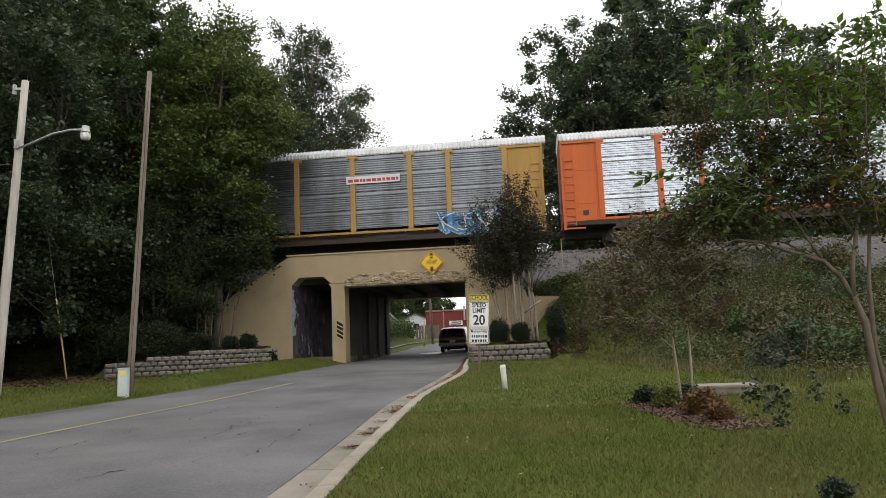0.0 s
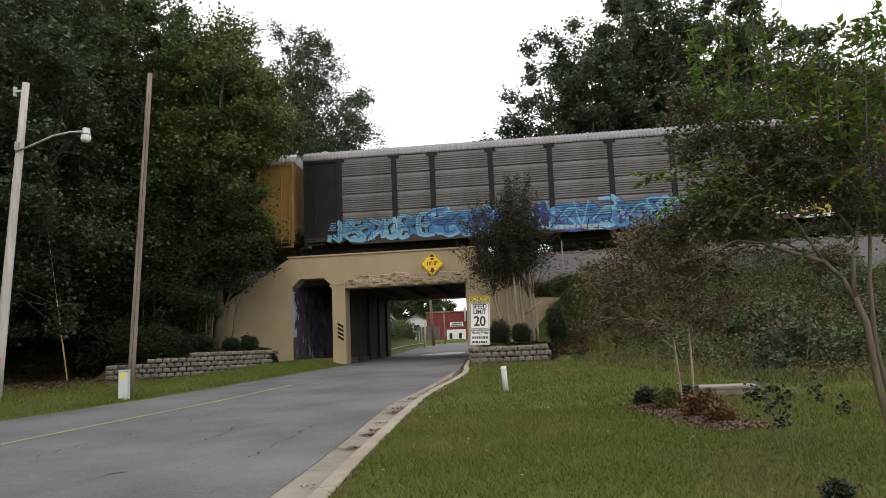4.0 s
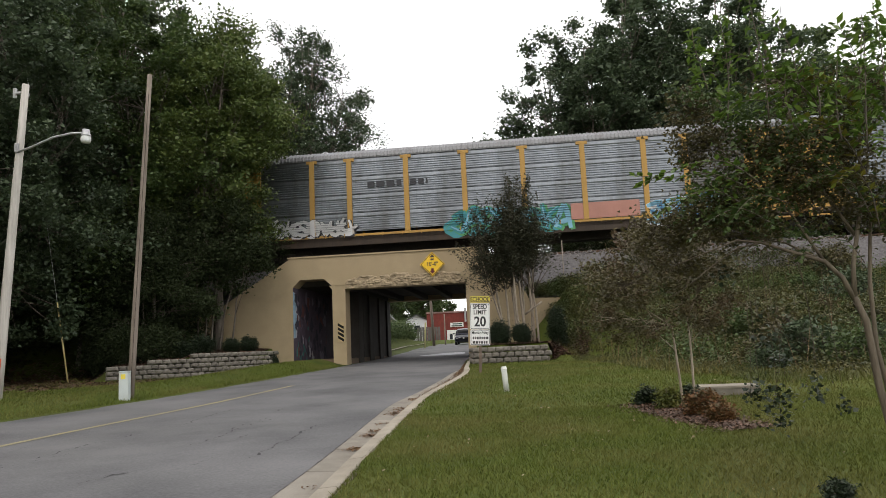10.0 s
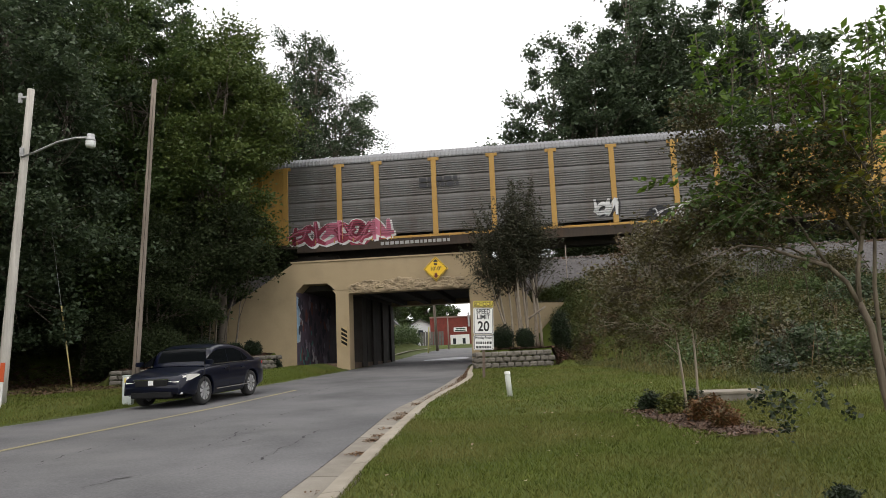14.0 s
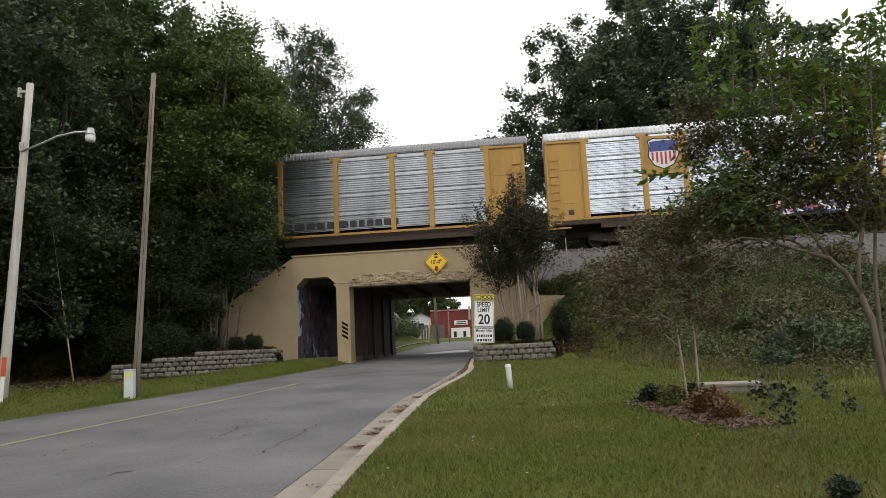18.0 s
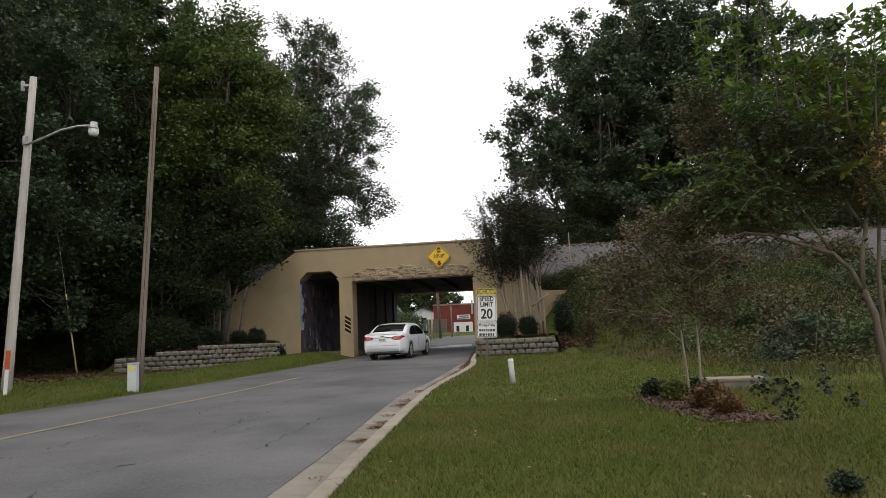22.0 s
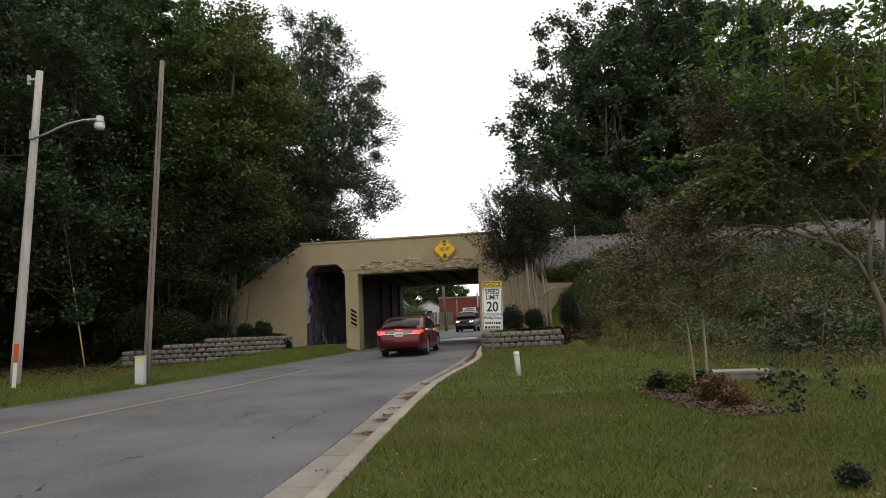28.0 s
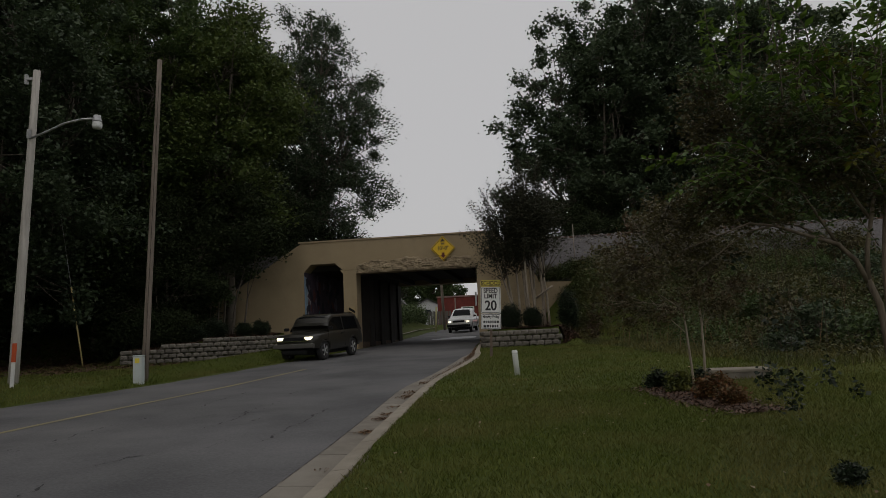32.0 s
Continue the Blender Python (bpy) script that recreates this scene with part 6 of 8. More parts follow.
    for x, y, rx, rz, sd, lf, n, lb in ((3.20, 12.2, 0.18, 0.16, 41, L_EVER, 2600, "small dark green shrub in the mulch bed"), (3.36, 11.5, 0.22, 0.18, 42, L_AZALEA, 2600, "yellow-green azalea shrub in the mulch bed"), (3.56, 10.5, 0.25, 0.185, 43, L_RED, 3600, "rusty red azalea shrub in the mulch bed"),
                                        (3.52, 9.85, 0.20, 0.125, 44, L_RED, 2200, "rusty red low azalea shrub in the mulch bed"), (3.80, 11.9, 0.17, 0.17, 45, L_EVER, 1800, "small dark green shrub in the mulch bed")):
        shrub("azalea_shrub", x, y, rx, rz, sd, lf, n, 0.042, lb, twigs=60)
    shrub("evergreen_shrub", 2.84, 5.62, 0.14, 0.10, 46, L_EVER, 1800, 0.022, "small dark round shrub in the lawn", twigs=30)
    n = 44
    ring = []
    for k in range(n):
        a = 2 * math.pi * k / n
        l, w = 1.62 * math.cos(a) * (1 + 0.06 * math.sin(5 * a)), (0.40 + 0.05 * math.sin(3 * a + 1) + 0.04 * math.sin(8 * a)) * math.sin(a)
        ring.append((3.38 + 0.15 * l + w, 10.72 - 0.985 * l + 0.15 * w))
    rings = [[(3.38 + (x - 3.38) * f, 10.72 + (y - 10.72) * f) for x, y in ring] for f in (1.0, 0.85, 0.5)]
    verts = [(x, y, ground_z(x, y) + h) for r, h in zip(rings, (-0.02, 0.02, 0.04)) for x, y in r] + [(3.38, 10.72, ground_z(3.38, 10.72) + 0.045)]
    faces = [(j * n + k, j * n + (k + 1) % n, (j + 1) * n + (k + 1) % n, (j + 1) * n + k) for j in range(2) for k in range(n)] + [(2 * n + k, 2 * n + (k + 1) % n, 3 * n) for k in range(n)]
    bed = put("mulch_bed", mesh_of("mulch_bed", verts, faces, MULCH, True))
    tagged(bed, "bark mulch bed around a young tree", "mulch bed", kind="structure")
    pts = []
    for _ in range(2600):
        l, w = rng.uniform(-1.7, 1.7), rng.normal(0, 0.24)
        x, y = 3.38 + 0.15 * l + w, 10.72 - 0.985 * l + 0.15 * w
        pts.append((x, y, ground_z(x, y) + 0.045 - 0.02 * abs(w) / 0.4))
    chips = quads_mesh("mulch_chips", leaf_quads(np.array(pts), 0.052, rng, flat=2, slim=0.3), leaf_mat("bark_chips", (0.150, 0.088, 0.058), (0.062, 0.038, 0.026), through=0.05))
    tagged(put("mulch_chips", chips), "loose bark chips and dry leaves on the mulch bed", "mulch", kind="stuff")



def scatter(n, rng, x0, x1, y0, y1, keep):
    x, y = rng.uniform(x0, x1, n).tolist(), rng.uniform(y0, y1, n).tolist()
    return [(a, b, ground_z(a, b)) for a, b in zip(x, y) if keep(a, b)]


def build_low_growth():
    rng = np.random.default_rng(12)
    # weeds on the bank
    def on_bank(x, y):
        return y > lerp_at(WEED_FOOT, x) + 0.9 * noise.noise((x * 0.8, y * 0.8, 3)) and to_uv(x, y)[1] < 0.0 and to_uv(x, y)[0] > 7.5 + 0.4 * noise.noise((y * 0.9, 2, 5))
    pts = np.array(scatter(19000, rng, 4.8, 26, 13.5, 37, on_bank))
    hgt = np.array([(0.35 + 0.5 * max(0, noise.noise((p[0] * 0.45, p[1] * 0.45, 7)))) * (0.14 + 0.86 * smooth01((p[0] - 6) / 3.2)) * (0.35 + 0.65 * smooth01((p[1] - lerp_at(WEED_FOOT, p[0])) / 2.5)) for p in pts])
    reps = 13
    base = np.repeat(pts, reps, 0)
    h = np.repeat(hgt, reps) * rng.random(len(base)) ** 0.8
    base = base + np.stack([rng.normal(0, 0.13, len(base)), rng.normal(0, 0.13, len(base)), h], 1)
    w = put("weeds", quads_mesh("weeds", leaf_quads(base, 0.075, rng, slim=0.34, corners=3), L_WEED))
    tagged(w, "dense mixed weeds and vines on the railway bank", "weeds", kind="stuff")
    pts = np.array(scatter(900, rng, 5.5, 26, 14, 35, lambda x, y: on_bank(x, y) and noise.noise((x * 0.3, y * 0.3, 11)) > 0.02))
    base = np.repeat(pts, 40, 0)
    base = base + np.stack([rng.normal(0, 0.28, len(base)), rng.normal(0, 0.28, len(base)), np.abs(rng.normal(0.3, 0.28, len(base)))], 1)
    w = put("vines", quads_mesh("vines", leaf_quads(base, 0.085, rng, slim=0.42), L_OAK))
    tagged(w, "green leafy vines on the railway bank", "vines", kind="stuff")
    # tall dry stems
    pts = scatter(260, rng, 5.5, 24, 15, 35, on_bank)
    co = []
    for x, y, z in pts:
        hh, a = rng.uniform(0.5, 1.3), rng.uniform(-0.25, 0.25)
        co.append([(x - 0.008, y, z), (x + 0.008, y, z), (x + a + 0.003, y + 0.1, z + hh), (x + a - 0.003, y + 0.1, z + hh)])
    tagged(put("dry_stems", quads_mesh("dry_stems", np.array(co), L_DEAD)), "tall dry weed stems on the railway bank", "weeds", kind="stuff")
    # lawn blades near the camera and on the verge
    def blades(n, x0, x1, y0, y1, keep, tall, name, label, wide=0.006, blade=L_BLADE):
        p = np.array(scatter(n, rng, x0, x1, y0, y1, keep))
        a = rng.uniform(0, 6.28, len(p))
        hh = tall * rng.uniform(0.5, 1.3, len(p))
        d = np.stack([np.cos(a), np.sin(a), np.zeros(len(p))], 1) * wide
        lean = np.stack([rng.normal(0, 0.5, len(p)) * hh, rng.normal(0, 0.5, len(p)) * hh, hh], 1)
        tagged(put(name, quads_mesh(name, np.stack([p - d, p + d, p + lean + d * 0.2, p + lean - d * 0.2], 1), blade)), label, "grass", kind="stuff")
    def lawn(x, y):
        return curb_x(y) + 0.02 < x < 0.72 * y + 1.0 and y < min(lerp_at(WEED_FOOT, x) + 1, 29.4 if x < 5.2 else 99) and math.hypot((x - 3.38 - 0.152 * (10.72 - y)) / 0.40, (y - 10.72) / 1.6) > 1
    blades(120000, -1.1, 8.0, 4.6, 12.5, lawn, 0.035, "lawn_grass", "short mown lawn grass")
    blades(90000, -0.9, 13.0, 12.5, 31.0, lawn, 0.045, "lawn_grass", "short mown lawn grass", 0.010)
    def verge(x, y):
        return x < left_x(y) - 0.28 and behind_west_wall(x, y) < -0.05
    blades(60000, -16, -5, 13, 33, verge, 0.06, "verge_grass", "ragged grass on the road verge", 0.010)
    def edge(x, y):
        return x < left_x(y) - 0.18 and x > left_x(y) - 0.7
    blades(26000, -11.5, -4.8, 13, 34, edge, 0.09, "verge_grass", "long grass along the road's edge", 0.009)
    blades(52000, 4.6, 17, 14, 36, lambda x, y: y > lerp_at(WEED_FOOT, x) - 2.2 + 2.0 * noise.noise((x * 0.5, y * 0.5, 3)) and to_uv(x, y)[1] < 0.0 and to_uv(x, y)[0] > 6.2, 0.15, "tall_grass", "tall yellow-green grass on the bank", 0.012, L_TALL)
    blades(6000, 5.6, 10, 31.8, 36, lambda x, y: to_uv(x, y)[1] < 0.0 and to_uv(x, y)[0] > 6.2 + 0.5 * noise.noise((x, y, 0)), 0.22, "tall_grass", "long matted grass against the wing wall", 0.013, L_TALL)
    pts = np.array(scatter(2600, rng, 4.6, 9.5, 29.5, 36, lambda x, y: to_uv(x, y)[1] < 0.0 and to_uv(x, y)[0] > 5.75 + 0.35 * noise.noise((x * 1.5, y * 1.5, 4)) and y > 31.0))
    base = np.repeat(pts, 9, 0)
    base = base + np.stack([rng.normal(0, 0.12, len(base)), rng.normal(0, 0.12, len(base)), np.abs(rng.normal(0.05, 0.12, len(base)))], 1)
    tagged(put("weeds", quads_mesh("weeds", leaf_quads(base, 0.095, rng, slim=0.26, corners=3), L_WEED)), "matted weeds beside the wing wall", "weeds", kind="stuff")
    # growth that climbs from the wing wall's ledge up the edge of the ballast
    co = []
    for _ in range(2600):
        u, q = rng.uniform(6.15, 20), rng.random()
        top = 4.28 + 0.42 * max(0.0, u - 7.0) if u < 9.6 else 5.4
        z = 3.7 + (min(top, 5.45) + 0.25 * noise.noise((u * 1.3, 0, 5)) - 3.7) * q
        x, y = from_uv(u, 0.32 + max(0.0, z - 4.0) * 0.83)
        co.append((x, y, z))
    co = np.array(co)
    base = np.repeat(co, 22, 0)
    base = base + np.stack([rng.normal(0, 0.16, len(base)), rng.normal(-0.05, 0.12, len(base)), np.abs(rng.normal(0.05, 0.14, len(base)))], 1)
    tagged(put("weeds", quads_mesh("weeds", leaf_quads(base, 0.085, rng, slim=0.36, corners=3), L_WEED)), "weeds creeping over the edge of the ballast", "weeds", kind="stuff")
    # fallen leaves on lawn, gutter and beds
    pts = np.array(scatter(420, rng, -1, 10, 5, 26, lawn)) + (0, 0, 0.035)
    tagged(put("fallen_leaves", quads_mesh("fallen_leaves", leaf_quads(pts, 0.042, rng, flat=3), leaf_mat("pale_dry_leaves", (0.30, 0.24, 0.15), (0.14, 0.09, 0.05), through=0.1))), "dry fallen leaves on the lawn", "leaves", kind="stuff")
    co = []
    for y, k in ((7.6, 12), (9.9, 170), (11.1, 190), (11.6, 120), (12.4, 60), (13.9, 240), (14.6, 120), (16.4, 200), (18, 260), (19.6, 320), (21.5, 500), (24.5, 900), (27, 1100), (29.5, 900)):
        yy = rng.normal(y, 0.07 if y < 13 else 0.16 if y < 17 else 0.8, k)
        t = np.clip(rng.normal(0.62, 0.16, k), 0.05, 0.95)
        co += [(right_x(b) + (curb_x(b) - 0.17 - right_x(b)) * q, b, road_z(b) + 0.012 + 0.02 * rng.random()) for b, q in zip(yy, t)]
    tagged(put("gutter_litter", quads_mesh("gutter_litter", leaf_quads(np.array(co), 0.032, rng, flat=3), L_DEAD)), "brown leaf litter lying in the gutter", "leaves", kind="stuff")
    # bushes among the weeds
    kinds = [make_tree("bush", 70 + i, ((0, 0, 0.45, 0.5, 0.4), (0.4, 0.1, 0.4, 0.4, 0.3), (-0.4, 0, 0.5, 0.4, 0.35), (0.1, 0.2, 0.8, 0.3, 0.25)), 1500, 0.075, lf, BARK, 0.02, clumps=36, clump_r=0.34, twig=0.005) for i, lf in enumerate((L_OAK, L_BRONZE, L_DARK, L_WEED))]
    prng = random.Random(6)
    for x, y, _ in scatter(44, rng, 7.2, 24, 16, 35, on_bank):
        plant("bank_bush", prng.choice(kinds), x, y, prng.uniform(0, 360), prng.uniform(0.5, 1.5), "wild green bush among weeds on the bank", "bush", group="bushes on the bank")
    # mulch in the bed by the bridge
    def bed(x, y):
        return 1.4 < x < 6.2 - 0.25 * (32 - y) + 0.3 * noise.noise((x * 2, y * 2, 0)) and 29.3 + (0.5 if x < 4.2 else 0.12 * (x - 4.2)) < y < (34 if x < 4.0 else 31.8) and to_uv(x, y)[1] < -0.05
    def soil(x0, x1, y0, y1, inside, label):
        verts, faces, d = [], [], 0.16
        for i in range(int((x1 - x0) / d)):
            for j in range(int((y1 - y0) / d)):
                x, y = x0 + i * d, y0 + j * d
                if inside(x + d / 2, y + d / 2):
                    o = len(verts)
                    verts += [(a, b, ground_z(a, b) + 0.018) for a, b in ((x, y), (x + d, y), (x + d, y + d), (x, y + d))]
                    faces.append((o, o + 1, o + 2, o + 3))
        tagged(put("bed_soil", mesh_of("bed_soil", verts, faces, MULCH)), label, "mulch bed", kind="structure")
    soil(1.42, 6.6, 29.98, 34, bed, "dark mulch soil of the raised bed")
    soil(-13.9, -8.0, 28.9, 35, lambda x, y: behind_west_wall(x, y) > 0.42 and to_uv(x, y)[1] < -0.12, "dark soil behind the garden wall")
    pts = np.array(scatter(12000, rng, 1.4, 6.6, 29.2, 34, bed)) + (0, 0, 0.03)
    tagged(put("bed_mulch", quads_mesh("bed_mulch", leaf_quads(pts, 0.11, rng, flat=2), leaf_mat("mulch_chips", (0.10, 0.05, 0.03), (0.05, 0.03, 0.02), through=0.05))), "brown bark mulch in the raised bed", "mulch", kind="stuff")
    pts = np.array(scatter(22000, rng, -14.2, -7, 26.5, 35, lambda x, y: behind_west_wall(x, y) > 0.3 and to_uv(x, y)[1] < -0.05)) + (0, 0, 0.03)
    tagged(put("bed_mulch", quads_mesh("bed_mulch", leaf_quads(pts, 0.12, rng, flat=2), bpy.data.materials["mulch_chips"])), "brown leaf mulch behind the garden wall", "mulch", kind="stuff")
    # dark leaf litter under the wood
    pts = np.array(scatter(26000, rng, -34, -10.5, 19, 34, lambda x, y: x < left_x(y) - 3.2 - 0.15 * (33 - y) and behind_west_wall(x, y) < -1 and noise.noise((x * 0.5, y * 0.5, 2)) > -0.3)) + (0, 0, 0.03)
    tagged(put("leaf_litter", quads_mesh("leaf_litter", leaf_quads(pts, 0.13, rng, flat=2), bpy.data.materials["mulch_chips"])), "brown leaf litter on the wood's floor", "leaves", kind="stuff")


build_trees()
build_low_growth()

# ------------------------------------------------------------ walls, poles, signs, boxes
def block_mesh(w, h, d, seed):
    """A split-face block: a bulging rough face whose corners are broken back."""
    rng = random.Random(seed)
    nx, nz = 5, 4
    verts = []
    for j in range(nz + 1):
        for i in range(nx + 1):
            a, b = i / nx, j / nz
            x, z = 0.012 + (w - 0.024) * a, 0.010 + (h - 0.022) * b
            edge = min(a, 1 - a) * w
            top = min(b, 1 - b) * h
            y = -0.055 * min(1.0, edge / 0.07) * min(1.0, top / 0.05) - rng.uniform(0, 0.018)
            if j == nz and i in (0, nx):
                z -= rng.uniform(0.0, 0.05)
                y += 0.03
            verts.append((x, y, z + rng.uniform(-0.004, 0.004)))
    n = nx + 1
    faces = [(j * n + i, j * n + i + 1, (j + 1) * n + i + 1, (j + 1) * n + i) for j in range(nz) for i in range(nx)]
    o = len(verts)
    verts += [(0.012, d, 0.01), (w - 0.012, d, 0.01), (w - 0.012, d, h - 0.012), (0.012, d, h - 0.012)]
    left, right = [j * n for j in range(nz + 1)], [j * n + nx for j in range(nz + 1)]
    faces += [tuple([o, o + 3] + left[::-1]), tuple([o + 2, o + 1] + right), tuple([o + 1, o] + list(range(n))), tuple([o + 3, o + 2] + [nz * n + i for i in range(nx, -1, -1)])]
    return mesh_of("block", verts, faces, BLOCK)


def block_wall(name, path, base, rows, label, row_h=0.165, step=None, batter=0.02):
    """A dry-laid wall of split-face blocks along a line; each block is a piece of its own."""
    wall = tagged(new(name), label, "garden wall")
    wall.matrix_basis = pose(path[0][0], path[0][1], 0)
    kinds = [block_mesh(0.30, row_h, 0.26, i) for i in range(7)]
    pts = [Vector((x, y)) for x, y in path]
    seg = [(pts[i + 1] - pts[i]).length for i in range(len(pts) - 1)]
    total = sum(seg)
    rng = random.Random(len(path))

    def at(s):
        for i, l in enumerate(seg):
            if s <= l or i == len(seg) - 1:
                d = (pts[i + 1] - pts[i]) / l
                return pts[i] + d * s, math.degrees(math.atan2(d.y, d.x))
            s -= l

    for r in range(rows + 1):
        s = -0.15 * (r % 2)
        while s < total - 0.1:
            p, a = at(max(s, 0))
            z0 = base(max(s, 0) / total)
            top = rows - (step(s / total) if step else 0)
            if r < top:
                m = pose(p.x - path[0][0], p.y - path[0][1], z0 - 0.08 + r * row_h, 0, 0, a) @ pose(0, batter * r + rng.uniform(-0.02, 0.02), 0, 0, rng.uniform(-0.8, 0.8), rng.uniform(-2, 2))
                put("block", kinds[rng.randrange(7)], wall, m)
            s += 0.30
    return wall


def wooden_pole(x, y, height, r, lean, material, label):
    p = tagged(new("utility_pole"), label, "utility pole", "wooden poles beside the road")
    p.matrix_basis = pose(x, y, ground_z(x, y))
    pts = [(lean[0] * t, lean[1] * t, -0.4 + (height + 0.4) * t) for t in np.linspace(0, 1, 7)]
    put("shaft", tubes("shaft", [(pts, list(np.linspace(r * 1.2, r * 0.8, 7)))], material, 12), p)
    return p


def build_poles():
    # grey pole with the street lamp
    a = wooden_pole(-11.64, 19.1, 8.42, 0.115, (0.50, 0, 0), POLE_GREY, "bleached grey wooden pole with a street lamp arm")
    z = 6.62
    top = Vector((0.50 * z / 8.42, 0, z))
    arm = [tuple(top + Vector(q)) for q in ((0, -0.1, -0.12), (0.40, -0.14, 0.0), (1.0, -0.2, 0.22), (1.5, -0.25, 0.29), (1.84, -0.28, 0.28))]
    put("lamp_arm", tubes("lamp_arm", [(arm, [0.03] * 5)], STEEL, 8), a, label="bent steel lamp arm")
    head = put("lamp_head", lathe_mesh("lamp_head", ((0.0, 0.20), (0.09, 0.19), (0.10, 0.08), (0.12, 0.06), (0.13, 0.0), (0.02, 0.0)), STEEL), a, pose(*(top + Vector((1.92, -0.29, 0.17)))), "grey lamp housing")
    put("refractor", lathe_mesh("refractor", ((0.125, 0.0), (0.13, -0.10), (0.11, -0.17), (0.0, -0.18)), mat("frosted_lamp_glass", (0.75, 0.76, 0.74), (0.68, 0.7, 0.68), 0.25, bump=0)), head, label="ribbed white glass bowl")
    part("bracket", boxes((top.x - 0.05, top.x + 0.05, -0.17, -0.10, z - 0.12, z + 0.12), bev=0.01), STEEL, a)
    bm = bmesh.new()
    box(bm, 0.24, 0.46, -0.05, 0.05, 8.16, 8.22)
    box(bm, 0.18, 0.25, -0.04, 0.04, 8.05, 8.32)
    part("insulator", bm, STEEL, a)
    # brown pole
    b = wooden_pole(-8.54, 19.9, 8.98, 0.082, (0.45, 0, 0), POLE_WOOD, "weathered brown wooden pole beside the road")
    put("ground_wire", tubes("ground_wire", [([(0.05 + 0.4 * t, -0.095 + 0.03 * t, 8.4 * t) for t in (0, 0.5, 1)], [0.005] * 3)], DARK_STEEL, 5), b)
    # utility pedestal at its foot
    ped = tagged(new("utility_pedestal"), "pale grey metal utility pedestal beside a pole", "utility box")
    ped.matrix_basis = pose(-8.50, 19.5, ground_z(-8.50, 19.5) + 0.04, 0, 0, 4) @ Matrix.Scale(0.9, 4)
    part("cabinet", boxes((-0.13, 0.13, -0.12, 0.12, -0.1, 0.74), bev=0.012), mat("pale_grey_green_enamel", (0.55, 0.60, 0.58), (0.46, 0.50, 0.48), 0.5, scale=3, stain=(0.35, 0.34, 0.30), stain_amt=0.4), ped)
    part("cap", boxes((-0.14, 0.14, -0.13, 0.13, 0.742, 0.79), bev=0.02), mat("grey_enamel_cap", (0.50, 0.54, 0.52), None, 0.5), ped)
    part("warning_label", boxes((-0.07, 0.06, -0.126, -0.121, 0.56, 0.70)), SCHOOL_YELLOW, ped, "yellow warning label")
    # red and white marker post
    mk = tagged(new("marker_post"), "orange and white plastic cable marker post", "marker post")
    mk.matrix_basis = pose(-10.86, 17.8, ground_z(-10.86, 17.8), 0, 3, 0)
    part("post", boxes((-0.045, 0.045, -0.012, 0.012, -0.1, 0.62), bev=0.005), WHITE_PAINT, mk)
    part("sleeve", boxes((-0.05, 0.05, -0.02, 0.02, 0.621, 1.08), bev=0.008), mat("orange_plastic", (0.62, 0.11, 0.03), (0.5, 0.08, 0.03), 0.5), mk, "orange plastic sleeve")
    # guy wire with its yellow guard
    gw = tagged(new("guy_wire"), "steel guy wire with a yellow plastic guard", "guy wire")
    gx, gy = -14.5, 28.3
    gz = ground_z(gx, gy)
    gw.matrix_basis = pose(gx, gy, gz)
    d = Vector((-1.6, -0.6, 12.0))
    put("wire", tubes("wire", [([tuple(d * t) for t in (-0.03, 0.5, 1)], [0.012] * 3)], STEEL, 5), gw)
    put("guard", tubes("guard", [([tuple(d * t) for t in (0, 0.13, 0.26)], [0.032] * 3)], mat("yellow_plastic", (0.56, 0.45, 0.20), None, 0.5), 8), gw, label="yellow plastic guard")


def lathe_mesh(name, prof, material, seg=16):
    verts = [(r * math.cos(2 * math.pi * k / seg), r * math.sin(2 * math.pi * k / seg), z) for r, z in prof for k in range(seg)]
    faces = [(i * seg + k, i * seg + (k + 1) % seg, (i + 1) * seg + (k + 1) % seg, (i + 1) * seg + k) for i in range(len(prof) - 1) for k in range(seg)]
    return mesh_of(name, verts, faces, material, True)


def panel_sign(parent, name, x, z, w, h, material, rim=None):
    """A flat sign plate with rounded corners and a painted border."""
    def outline(w, h, r):
        pts = []
        for cx, cz, a0 in ((w / 2 - r, h / 2 - r, 0), (-w / 2 + r, h / 2 - r, 90), (-w / 2 + r, -h / 2 + r, 180), (w / 2 - r, -h / 2 + r, 270)):
            pts += [(cx + r * math.cos(radians(a0 + a)), cz + r * math.sin(radians(a0 + a))) for a in (0, 30, 60, 90)]
        return pts
    ob = part(name, prism(bmesh.new(), [(x + p, z + q) for p, q in outline(w, h, 0.035)], -0.004, 0.0), material, parent)
    if rim:
        o, i = outline(w - 0.03, h - 0.03, 0.03), outline(w - 0.055, h - 0.055, 0.022)
        n = len(o)
        verts = [(x + p, -0.0062, z + q) for p, q in o + i]
        put("border", mesh_of("border", verts, [(k, (k + 1) % n, n + (k + 1) % n, n + k) for k in range(n)], rim), ob)
    return ob


def words(parent, text, size, x, z, material, squeeze=1.0, y=-0.0075):
    me = text_mesh(text, size, material)
    return put("lettering", me, parent, pose(x, y, z, 90) @ Matrix.Diagonal((squeeze, 1, 1, 1)))


